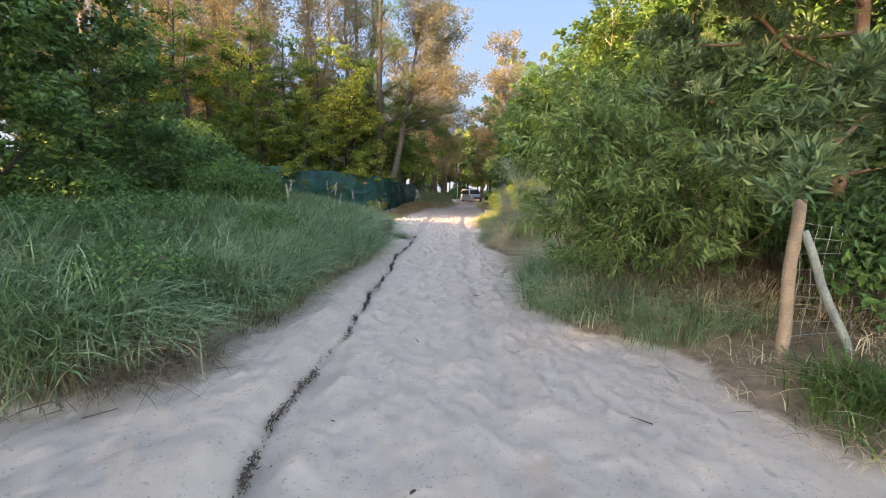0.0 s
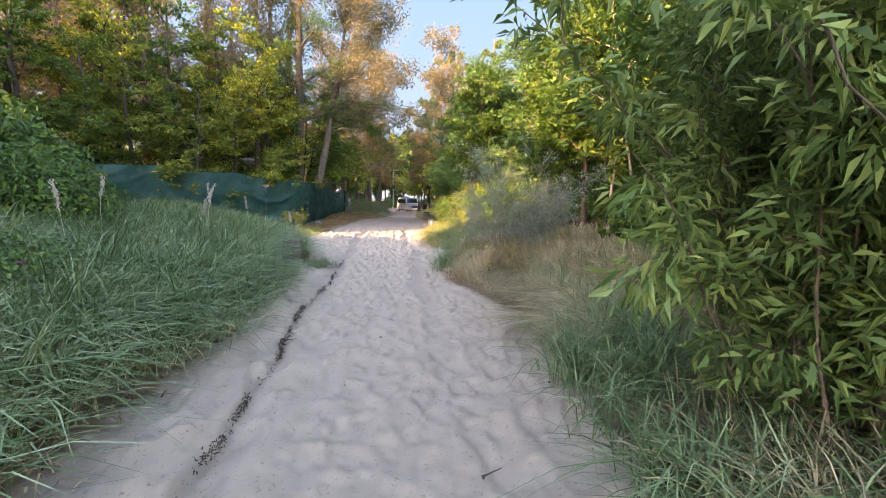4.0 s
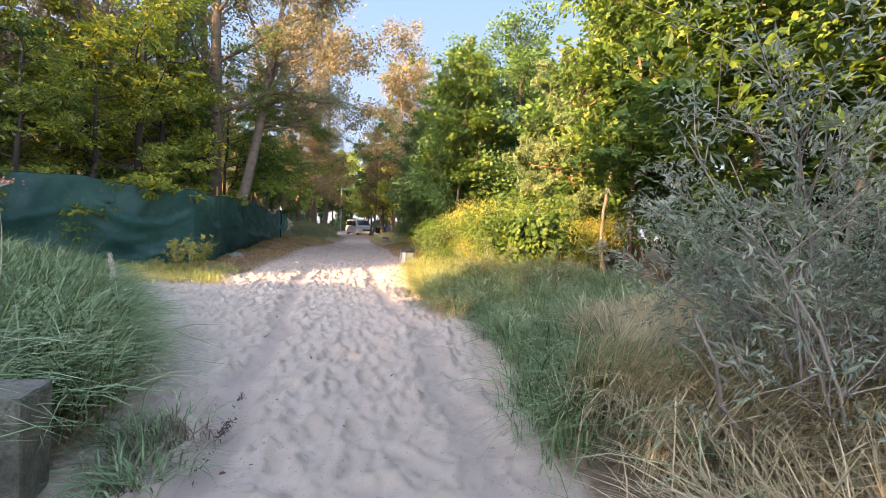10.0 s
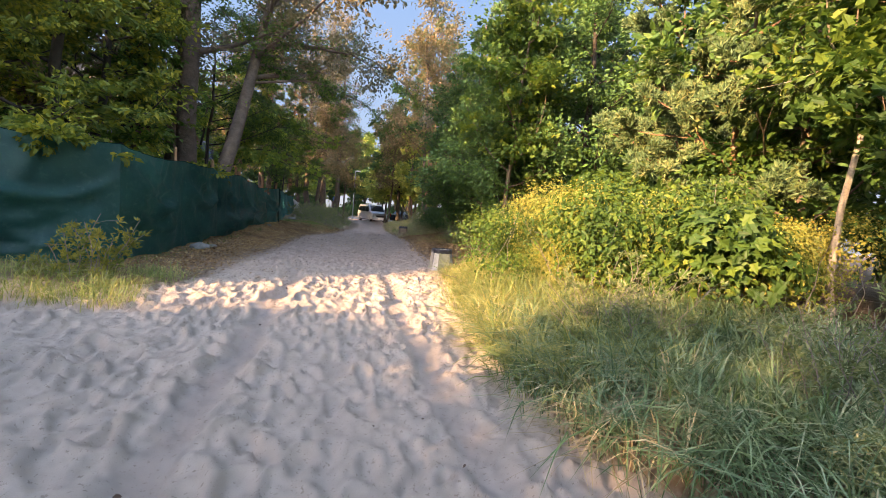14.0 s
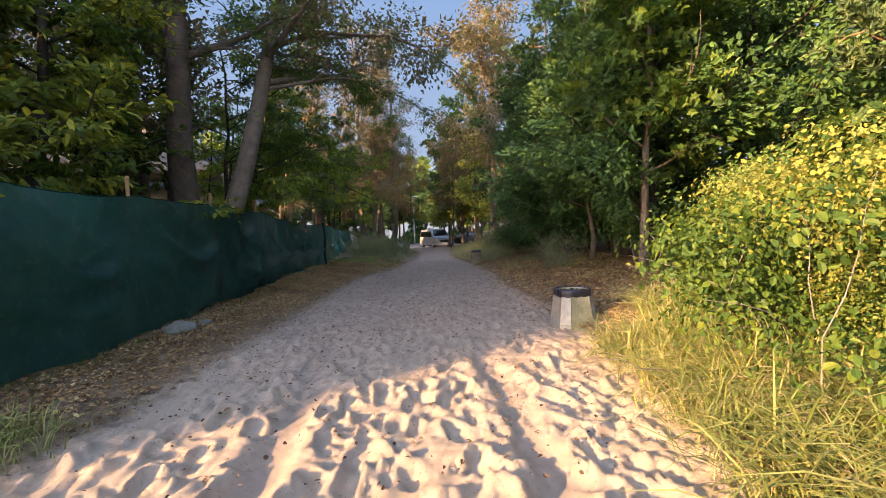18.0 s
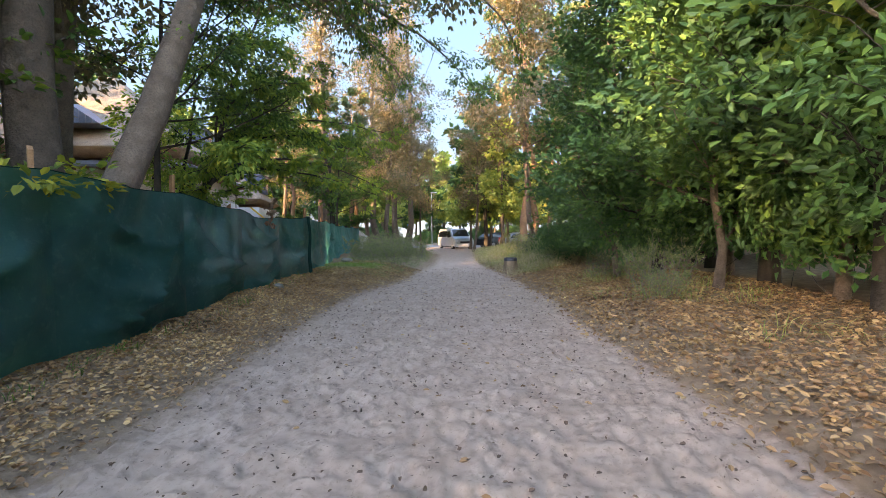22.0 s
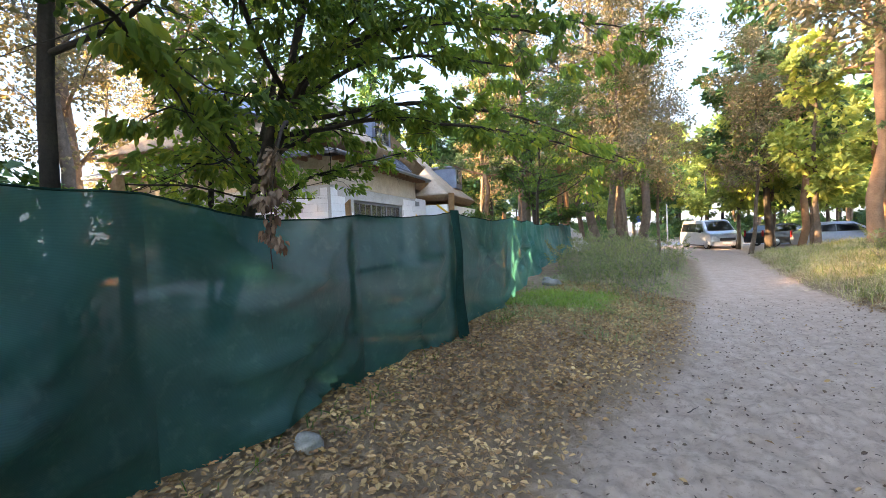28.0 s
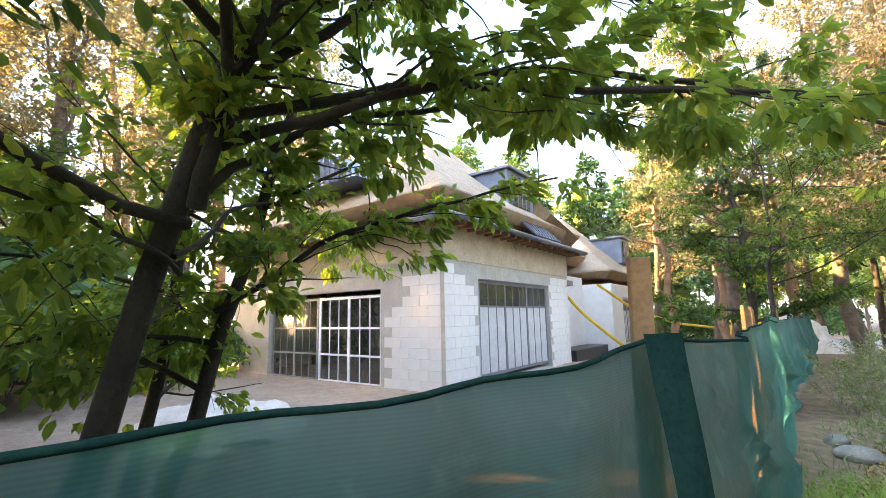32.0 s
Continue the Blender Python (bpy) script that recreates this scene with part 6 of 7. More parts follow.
old_block = tagged(part("concrete_block", bm, OLD_STONE), "weathered concrete boundary block half hidden in grass", "concrete block")
old_block.matrix_world = pose(-0.27, 17.1, at_ground(-0.27, 17.1) - 0.1, 0, 2, 8)

# ---- wire fence at the entrance ----
wire_fence = tagged(new("wire_fence"), "old wire mesh fence with round wooden posts", "fence")


def pole(a, b, ra, rb, mat, name, parent, label=""):
    a, b = np.array(a, float), np.array(b, float)
    t = np.linspace(0, 1, 9)[:, None]
    pts = a + (b - a) * t + 0.008 * np.sin(t * 9 + np.array([0, 2, 0]))
    v, f = tube(np.vstack([pts, pts[-1:] + (b - a) * 0.003]), np.append(np.linspace(ra, rb, 9), 0.002), 10)
    return piece(name, mesh_of(name, v, f, mat, True), parent, label)


pole((5.33, 8.02, 0.1), (5.41, 8.17, 1.56), 0.054, 0.048, POST_WOOD, "post", wire_fence)
pole((5.98, 8.05, 0.1), (5.44, 8.12, 1.29), 0.036, 0.034, GREY_WOOD, "brace", wire_fence, "silver grey diagonal brace")
pole((7.9, 9.3, 0.2), (7.92, 9.3, 1.6), 0.06, 0.055, POST_WOOD, "post", wire_fence)
wires = []
for i in range(9):
    z = 0.35 + i * 0.125
    t = np.linspace(0, 1, 14)
    wires.append(tube(np.column_stack([5.38 + 2.53 * t, 8.1 + 1.2 * t, z + 0.02 * np.sin(t * 8 + i) - 0.05 * np.sin(np.pi * t)]), np.full(14, 0.004), 4))
for i in range(16):
    t = (i + 0.5) / 16
    z = np.linspace(0.33, 1.37, 9)
    wires.append(tube(np.column_stack([5.38 + 2.53 * t + 0.015 * np.sin(z * 9 + i), np.full(9, 8.1 + 1.2 * t), z - 0.05 * np.sin(np.pi * t)]), np.full(9, 0.0035), 4))
piece("wire_mesh", mesh_of("wire_mesh", *joined(wires), WIRE, True), wire_fence, "rusty square wire mesh")


# ---- vehicles ----
def body_shell(length, width, tall, profile, glass_line):
    """A car body from a side profile, drawn in above the waist."""
    bm = bmesh.new()
    rows = []
    for side in (-1, -0.86, 0.86, 1):
        row = []
        for x, z in profile:
            tuck = 1 - 0.16 * max(0.0, (z - glass_line) / (tall - glass_line))
            inset = width / 2 * (tuck if abs(side) == 1 else tuck * 0.93)
            lift = 0.0 if abs(side) == 1 else (0.035 if z > glass_line else 0.0)
            row.append(bm.verts.new((x * length, math.copysign(inset, side), z + lift)))
        rows.append(row)
    n = len(profile)
    for lo, hi in zip(rows[:-1], rows[1:]):
        for k in range(n):
            bm.faces.new((lo[k], lo[(k + 1) % n], hi[(k + 1) % n], hi[k]))
    bm.faces.new(rows[0])
    bm.faces.new(rows[-1][::-1])
    bmesh.ops.recalc_face_normals(bm, faces=bm.faces)
    bmesh.ops.bevel(bm, geom=[e for e in bm.edges if e.calc_face_angle(0) > 0.5], offset=0.035, segments=2, affect="EDGES")
    return bm


def vehicle(name, label, length, width, tall, profile, glass_line, paint, side_windows, screens, wheel_r, axles):
    root = tagged(new(name), label, "car")
    part("body", body_shell(length, width, tall, profile, glass_line), paint, root, smooth=False)

    def tuck(z):
        return width / 2 * (1 - 0.16 * max(0.0, (z - glass_line) / (tall - glass_line)))
    for s in (-1, 1):
        for pts in side_windows:
            bm = bmesh.new()
            outer = [bm.verts.new((x * length, s * (tuck(z) + 0.012), z)) for x, z in pts]
            inner = [bm.verts.new((x * length, s * (tuck(z) - 0.02), z)) for x, z in pts]
            bm.faces.new(outer)
            for k in range(len(pts)):
                bm.faces.new((outer[k], outer[(k + 1) % len(pts)], inner[(k + 1) % len(pts)], inner[k]))
            bmesh.ops.recalc_face_normals(bm, faces=bm.faces)
            part("side_window", bm, CAR_GLASS, root)
        for ax in axles:
            wheel = piece("wheel", mesh_of("wheel", *tube(np.array([[ax * length, s * (width / 2 - 0.21), wheel_r], [ax * length, s * (width / 2 - 0.2), wheel_r], [ax * length, s * (width / 2 - 0.02), wheel_r], [ax * length, s * (width / 2 + 0.005), wheel_r]]), [wheel_r * 0.7, wheel_r, wheel_r, wheel_r * 0.86], 24), RUBBER, True), root, "black tyre")
            piece("rim", mesh_of("rim", *tube(np.array([[ax * length, s * (width / 2 - 0.06), wheel_r], [ax * length, s * (width / 2 + 0.012), wheel_r], [ax * length, s * (width / 2 + 0.014), wheel_r]]), [wheel_r * 0.66, wheel_r * 0.64, 0.03], 20), ALLOY, True), wheel, "light alloy rim")
        bm = block(length * 0.455, length * 0.492, s * width * 0.40 - 0.15, s * width * 0.40 + 0.13, glass_line * 0.66, glass_line * 0.66 + 0.17, 0.03)
        part("headlight", bm, LAMP_CLEAR, root)
        bm = block(-length * 0.503, -length * 0.485, s * width * 0.43 - 0.07, s * width * 0.43 + 0.05, glass_line * 0.7, glass_line * 0.7 + 0.4, 0.02)
        part("tail_light", bm, LAMP_RED, root)
        bm = block(length * 0.20, length * 0.24, s * (width / 2 + 0.12) - 0.1, s * (width / 2 + 0.12) + 0.06, glass_line + 0.02, glass_line + 0.2, 0.03)
        part("wing_mirror", bm, TRIM, root)
    for (x0, z0), (x1, z1), in screens:
        bm = bmesh.new()
        nx, nz = (z1 - z0), -(x1 - x0) * length
        k = 0.03 / math.hypot(nx, nz) * (1 if x0 > 0 else -1)
        ring = []
        for off in (1.0, -0.8):
            ring.append([bm.verts.new((x * length + nx * k * off, sgn * tuck(z) * 0.86, z + nz * k * off + 0.012)) for x, z, sgn in ((x0, z0, -1), (x0, z0, 1), (x1, z1, 1), (x1, z1, -1))])
        bm.faces.new(ring[0])
        for q in range(4):
            bm.faces.new((ring[0][q], ring[0][(q + 1) % 4], ring[1][(q + 1) % 4], ring[1][q]))
        bmesh.ops.recalc_face_normals(bm, faces=bm.faces)
        part("windscreen" if x0 > 0 else "rear_window", bm, CAR_GLASS, root)
    part("front_bumper", block(length * 0.47, length * 0.508, -width * 0.45, width * 0.45, 0.24, 0.52, 0.04), paint, root)
    part("grille", block(length * 0.49, length * 0.512, -width * 0.24, width * 0.24, 0.56, 0.74, 0.02), TRIM, root)
    part("number_plate", block(length * 0.508, length * 0.513, -0.26, 0.26, 0.36, 0.47), FRAME_WHITE, root)
    part("sill_trim", block(-length * 0.30, length * 0.30, -width * 0.47, width * 0.47, 0.19, 0.30, 0.02), TRIM, root)
    return root


VAN_SIDE = ((-0.49, 0.28), (-0.5, 0.75), (-0.485, 1.1), (-0.455, 1.84), (-0.43, 1.9), (0.12, 1.9), (0.19, 1.84), (0.33, 1.16), (0.45, 1.0), (0.49, 0.72), (0.5, 0.42), (0.48, 0.28))
van = vehicle("van", "silver grey passenger van parked at the end of the path", 4.8, 1.9, 1.9, VAN_SIDE, 1.08, VAN_PAINT,
              (((-0.45, 1.14), (-0.225, 1.14), (-0.225, 1.7), (-0.43, 1.7)), ((-0.215, 1.14), (0.02, 1.14), (0.02, 1.7), (-0.215, 1.7)), ((0.035, 1.14), (0.27, 1.14), (0.165, 1.7), (0.035, 1.7))),
              (((0.325, 1.2), (0.2, 1.78)), ((-0.483, 1.15), (-0.46, 1.76))), 0.33, (0.325, -0.32))
van.matrix_world = pose(0.95, 71.2, 0.0, 0, 0, -68)
CAR_SIDE = ((-0.49, 0.24), (-0.5, 0.6), (-0.485, 0.92), (-0.42, 1.0), (-0.33, 1.36), (-0.2, 1.46), (0.02, 1.45), (0.2, 1.02), (0.42, 0.86), (0.49, 0.62), (0.5, 0.36), (0.48, 0.24))
blue_car = vehicle("parked_car", "pale blue grey estate car parked under the trees", 4.4, 1.78, 1.46, CAR_SIDE, 0.95, BLUE_PAINT,
                   (((-0.36, 0.98), (-0.16, 0.98), (-0.16, 1.36), (-0.30, 1.34)), ((-0.15, 0.98), (0.16, 0.98), (0.03, 1.36), (-0.15, 1.37))), (((0.2, 1.04), (0.04, 1.42)), ((-0.42, 1.02), (-0.335, 1.34))), 0.31, (0.32, -0.30))
blue_car.matrix_world = pose(7.2, 67.8, 0.02, 0, 0, 8)
dark_car = vehicle("parked_car", "dark car parked beyond the pale one", 4.3, 1.8, 1.5, CAR_SIDE, 0.97, DARK_PAINT,
                   (((-0.36, 0.98), (-0.16, 0.98), (-0.16, 1.36), (-0.30, 1.34)), ((-0.15, 0.98), (0.16, 0.98), (0.03, 1.36), (-0.15, 1.37))), (((0.2, 1.04), (0.04, 1.42)), ((-0.42, 1.02), (-0.335, 1.34))), 0.31, (0.32, -0.30))
dark_car.matrix_world = pose(5.3, 72.6, 0.02, 0, 0, 32)
bm = block(-60, 60, 74.5, 81.5, -0.4, 0.05)
tagged(part("road", bm, ASPHALT), "pale grey asphalt road behind the parked van", "road", kind="structure")

# ---- sign post by the road ----
sign = tagged(new("sign_post"), "grey steel post with a small blue sign by the road", "sign")
pole((-3.7, 72.6, 0.0), (-3.7, 72.6, 2.6), 0.03, 0.03, STEEL, "post", sign)
part("sign_plate", block(-3.95, -3.45, 72.55, 72.565, 2.0, 2.5, 0.004), SIGN_BLUE, sign)
pole_lamp = tagged(new("street_lamp"), "tall grey street lamp beside the road", "street lamp")
pole((-1.9, 82.6, 0.0), (-1.9, 82.6, 6.5), 0.07, 0.045, STEEL, "post", pole_lamp)
part("lamp_head", block(-2.0, -1.2, 82.5, 82.7, 6.45, 6.58, 0.03), STEEL, pole_lamp)


def stone(x, y, s, seed):
    bm = bmesh.new()
    bmesh.ops.create_icosphere(bm, subdivisions=3, radius=1.0)
    for vert in bm.verts:
        n = noise.noise(vert.co * 1.3 + Vector((seed, 0, 0)))
        vert.co = Vector((vert.co.x * s * 1.4, vert.co.y * s, vert.co.z * s * 0.7)) * (1 + 0.35 * n)
    ob = tagged(part("stone", bm, STONE, smooth=True), "grey rounded fieldstone at the foot of the fence", "stone", "stones")
    ob.matrix_world = pose(x, y, at_ground(x, y) + s * 0.25, 0, 0, seed * 50)


stone(-2.83, 30.7, 0.17, 1)
stone(-2.7, 31.2, 0.09, 2)
stone(-2.9, 37.9, 0.09, 3)
stone(-3.5, 46.4, 0.16, 4)
stone(-3.75, 46.9, 0.12, 5)

# ---- house under construction ----
HOUSE = pose(-9.95, 45.85, 0.30, 0, 0, 11.8)
house = tagged(new("house"), "unfinished white block house with thatched roof and dark dormers", "house")
house.matrix_world = HOUSE


def hpart(name, bm, mat, label="", parent=None, smooth=False):
    ob = part(name, bm, mat, None, label, smooth)
    ob.parent = parent or house
    return ob


# x runs east (0 at the east face), y north from the corner, z up from the plot
hpart("wall", block(-0.3, 0, 0, 1.42, 0, 3.95), MORTAR, "grey cement and white block wall")
hpart("wall", block(-0.3, 0, 5.65, 7.3, 0, 3.95), MORTAR)
hpart("wall", block(-0.3, 0, 1.42, 5.65, 0, 0.25), MORTAR)
hpart("wall", block(-0.3, 0, 1.42, 5.65, 2.75, 3.95), MORTAR)
hpart("wall", block(-1.98, -0.3, 0, 0.3, 0, 3.95), MORTAR)
hpart("wall", block(-9.0, -6.9, 0, 0.3, 0, 3.95), MORTAR)
hpart("wall", block(-6.9, -1.98, 0, 0.3, 2.55, 3.95), MORTAR)
hpart("wall", block(-9.0, -8.7, 0.3, 9, 0, 3.95), MORTAR)
hpart("wall", block(-8.7, -2.2, 8.7, 9.0, 0, 3.95), MORTAR)
hpart("wall", block(-2.5, -2.2, 7.3, 9.0, 0, 3.95), MORTAR)
hpart("floor_slab", block(-9.0, 0.02, -0.05, 9.0, -0.25, 0.12), CONCRETE)
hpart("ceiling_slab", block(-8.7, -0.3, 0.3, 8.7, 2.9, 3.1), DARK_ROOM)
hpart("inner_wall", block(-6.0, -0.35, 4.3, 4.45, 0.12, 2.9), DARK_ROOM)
hpart("ring_beam", block(-0.32, 0.025, -0.025, 7.32, 3.12, 3.96, 0.01), BEAM, "rough sandy concrete ring beam")
hpart("ring_beam", block(-9.0, -0.33, -0.025, 0.3, 3.12, 3.96, 0.01), BEAM)
shared = {}


def lay_block(x0, x1, y0, y1, z0):
    """A wall block; alike blocks share one mesh."""
    size = (round(x1 - x0, 2), round(y1 - y0, 2))
    if size not in shared:
        bm = block(-size[0] / 2, size[0] / 2, -size[1] / 2, size[1] / 2, 0.003, 0.237, 0.006)
        me = bpy.data.meshes.new("block")
        bm.to_mesh(me)
        bm.free()
        me.materials.append(BLOCK)
        shared[size] = me
    ob = piece("block", shared[size], house)
    ob.matrix_basis = pose((x0 + x1) / 2, (y0 + y1) / 2, z0)


for row in range(12):
    z = 0.16 + row * 0.24
    odd = row % 2
    east = (1.36 if row < 10 else 0.85 if row < 11 else 0.4) - (0.0 if row % 3 else 0.14)
    south = (1.85 if row < 8 else 1.25 if row < 11 else 0.6) - (0.25 if row % 2 else 0.0)
    y = 0.006
    first = True
    while y < east - 0.08:
        l = min((0.6 if odd or not first else 0.36), east - y)
        lay_block(-0.1, 0.012, y, y + l - 0.006, z)
        y += l
        first = False
    x = -0.11
    first = True
    while x > -south + 0.08:
        l = min((0.6 if not odd or not first else 0.36), south + x)
        lay_block(x - l + 0.006, x, -0.014, 0.1, z)
        x -= l
        first = False
    y = 5.7 + (0.12 if odd else 0)
    while y < 7.2:
        l = min(0.6, 7.28 - y)
        lay_block(-0.1, 0.012, y, y + l - 0.006, z)
        y += l


def window(name, label, y0, y1, z0, z1, face, cols, rows, mat, pane, at, doors=False):
    """A window as frame, bars and panes. face: 'e' or 's'."""
    def bar(nm, a0, a1, b0, b1, m, d0, d1, parent):
        bm = block(at + d0, at + d1, a0, a1, b0, b1, 0.004) if face == "e" else block(a0, a1, at + d0, at + d1, b0, b1, 0.004)
        return hpart(nm, bm, m, "", parent)
    s = -1 if face == "e" else 1
    lo, hi = (-0.06, 0.0) if face == "e" else (0.0, 0.06)
    root = bar(name, y0, y1, z0, z0 + 0.07, mat, lo, hi, None)
    root["label"] = label
    bar("frame", y0, y1, z1 - 0.07, z1, mat, lo, hi, root)
    bar("frame", y0, y0 + 0.07, z0 + 0.072, z1 - 0.072, mat, lo, hi, root)
    bar("frame", y1 - 0.07, y1, z0 + 0.072, z1 - 0.072, mat, lo, hi, root)
    w, h = (y1 - y0 - 0.14) / cols, (z1 - z0 - 0.14)
    for c in range(1, cols):
        y = y0 + 0.07 + c * w
        bar("mullion", y - 0.04, y + 0.04, z0 + 0.072, z1 - 0.072, mat, lo + 0.004, hi - 0.004, root)
    for c in range(cols):
        a, b = y0 + 0.07 + c * w + (0.04 if c else 0), y0 + 0.07 + (c + 1) * w - (0.04 if c < cols - 1 else 0)
        for k in range(1, 3):
            y = a + (b - a) * k / 3 if not doors else a + (b - a) * k / 3
            bar("glazing_bar", y - 0.012, y + 0.012, z0 + 0.075, z1 - 0.075, mat, lo + 0.012, hi - 0.012, root)
        for zz in rows:
            bar("glazing_bar", a + 0.002, b - 0.002, z0 + h * zz, z0 + h * zz + 0.05, mat, lo + 0.008, hi - 0.008, root)
        split = z0 + h * rows[0] if pane is FILM else z1 - 0.075
        bar("pane", a, b, z0 + 0.075, split, pane, lo + 0.026, lo + 0.032, root).visible_shadow = False
        if pane is FILM:
            bar("pane", a, b, split + 0.003, z1 - 0.075, GLASS, lo + 0.026, lo + 0.032, root).visible_shadow = False
    return root


window("window", "tall grey window still covered in protective film", 1.5, 5.57, 0.33, 2.72, "e", 3, (0.76,), FRAME_GREY, FILM, -0.06)
window("glass_door", "white framed sliding glass door", -4.5, -2.02, 0.14, 2.42, "s", 2, (0.33, 0.66), FRAME_WHITE, GLASS, 0.08, True)
window("glass_door", "grey framed glass door beside the white one", -6.8, -4.56, 0.14, 2.42, "s", 2, (0.33, 0.66), FRAME_GREY, GLASS, 0.1, True)
# dark strip that puts the shade of the gap over the window into colour
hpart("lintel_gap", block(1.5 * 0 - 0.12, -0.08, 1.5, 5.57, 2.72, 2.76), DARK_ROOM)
# entrance recess and north wing
hpart("wall", block(-3.4, -0.95, 7.3, 7.6, 0, 3.7), BLOCK, "white block wall of the recess")
hpart("wall", block(-1.2, -0.9, 7.6, 11.4, 0, 3.4), BLOCK)
hpart("door_leaf", block(-0.9, -0.86, 8.1, 9.0, 0.2, 2.5, 0.004), TRIM, "dark entrance door")
hpart("wing_wall", block(-4.0, 0.35, 11.4, 11.7, 0, 3.1), BLOCK, "white block wall of the wing")
hpart("wing_wall", block(0.05, 0.35, 11.7, 13.0, 0, 3.1), BLOCK)
hpart("wing_wall", block(0.05, 0.35, 15.2, 18.4, 0, 3.1), BLOCK)
hpart("wing_wall", block(0.05, 0.35, 13.0, 15.2, 2.55, 3.1), BLOCK)
hpart("wing_wall", block(0.05, 0.35, 13.0, 15.2, 0, 0.5), BLOCK)
hpart("wing_wall", block(-4.0, 0.05, 18.1, 18.4, 0, 3.1), BLOCK)
window("window", "grey window of the north wing", 13.04, 15.16, 0.53, 2.5, "e", 3, (0.76,), FRAME_GREY, FILM, 0.3)
hpart("plinth_membrane", block(-0.86, 0.05, 7.65, 11.35, 0.0, 0.55, 0.03), BLACK_SHEET, "loose black foundation sheet")


def skirt(x0, x1, y0, y1, run, z_in, z_out, name="skirt_roof"):
    """A narrow sloping metal roof round the wall head."""
    bm = bmesh.new()
    ring = []
    for o, z in ((0.0, z_in), (run, z_out), (run, z_out - 0.09), (0.0, z_in - 0.14)):
        ring.append([bm.verts.new((x, y, z)) for x, y in ((x0 - o, y0 - o), (x1 + o, y0 - o), (x1 + o, y1 + o), (x0 - o, y1 + o))])
    for lo, hi in zip(ring, ring[1:] + ring[:1]):
        for k in range(4):
            bm.faces.new((lo[k], lo[(k + 1) % 4], hi[(k + 1) % 4], hi[k]))
    bmesh.ops.recalc_face_normals(bm, faces=bm.faces)
    return hpart(name, bm, ZINC, "grey metal skirt roof with gutter edge")


def thatch(x0, x1, y0, y1, z0, z1, over, name="thatched_roof", thick=0.42):
    """A hipped reed roof with a thick rounded eave."""
    half = min(x1 - x0, y1 - y0) / 2 + over
    cx0, cx1, cy0, cy1 = x0 - over, x1 + over, y0 - over, y1 + over
    levels = [(1.1, -thick + 0.3), (0.42, -thick), (0.36, -thick - 0.01), (0.0, -0.02), (0.10, 0.10)]
    for k in range(1, 13):
        q = k / 12
        levels.append((0.10 + (half * 0.97 - 0.10) * q, 0.1 + (z1 - z0) * (q - 0.03 * math.sin(q * math.pi))))
    rings, per = [], 12
    n = per * 4
    for inset, dz in levels:
        ring = []
        lx, ly = max((cx1 - cx0) / 2 - inset, 0.02), max((cy1 - cy0) / 2 - inset, 0.02)
        rc = min(0.14, lx * 0.5, ly * 0.5)
        for sx, sy, a0 in ((1, -1, -90), (1, 1, 0), (-1, 1, 90), (-1, -1, 180)):
            for k in range(per // 2):
                a = radians(a0 + 90 * k / (per / 2 - 1))
                ring.append((sx * (lx - rc) + rc * math.cos(a), sy * (ly - rc) + rc * math.sin(a)))
            nx, ny = {(1, -1): (1, 1), (1, 1): (-1, 1), (-1, 1): (-1, -1), (-1, -1): (1, -1)}[sx, sy]
            a1 = radians(a0 + 90)
            p, q = ring[-1], (nx * (lx - rc) + rc * math.cos(a1), ny * (ly - rc) + rc * math.sin(a1))
            for k in range(1, per // 2 + 1):
                f = k / (per // 2 + 1)
                ring.append((p[0] + (q[0] - p[0]) * f, p[1] + (q[1] - p[1]) * f))
        rings.append([((cx0 + cx1) / 2 + x, (cy0 + cy1) / 2 + y, z0 + dz) for x, y in ring])
    v = np.array(rings).reshape(-1, 3)
    v += 0.02 * np.sin(v[:, [1, 2, 0]] * 5.1)
    i = np.arange(len(levels) - 1)[:, None] * n
    j = np.arange(n)[None]
    k = (j + 1) % n
    f = np.stack([i + j, i + k, i + n + k, i + n + j], -1).reshape(-1, 4)
    me = mesh_of(name, v, f, THATCH, True)
    me.materials.append(THATCH_CUT)
    for poly in me.polygons:
        if poly.index < n * 3:
            poly.material_index = 1
    ob = piece(name, me, house, "thick pale reed thatch")
    return ob


skirt(-9.0, 0.0, 0.0, 7.4, 0.55, 4.25, 4.02)
for k in range(19):
    y = 0.15 + k * 0.4
    hpart("rafter_tail", block(0.03, 0.5, y, y + 0.09, 3.86, 3.99, 0.008), RAFTER)
for k in range(16):
    x = -0.2 - k * 0.5
    hpart("rafter_tail", block(x - 0.09, x, -0.5, -0.03, 3.86, 3.99, 0.008), RAFTER)
gutter = tube(np.array([(0.58, -0.6, 4.0), (0.58, 7.9, 4.0)]), [0.055, 0.055], 8)
piece("gutter", mesh_of("gutter", *gutter, ZINC, True), house, "half round metal gutter")
for k in range(20):
    y = 0.3 + k * 0.36
    bm = bmesh.new()
    box(bm, -0.02, 0.02, -0.012, 0.012, 0, 0.60)
    ob = hpart("seam_rib", bm, ZINC)
    ob.matrix_basis = pose(0.56, y, 4.03, 0, -67, 0)
thatch(-9.0, -0.1, 0.1, 8.6, 4.80, 8.7, 0.22, thick=0.42)
thatch(-7.0, 0.2, 11.6, 18.2, 3.65, 6.9, 0.22, thick=0.3)
thatch(-8.0, -1.0, 6.0, 13.0, 4.4, 7.9, 0.1)


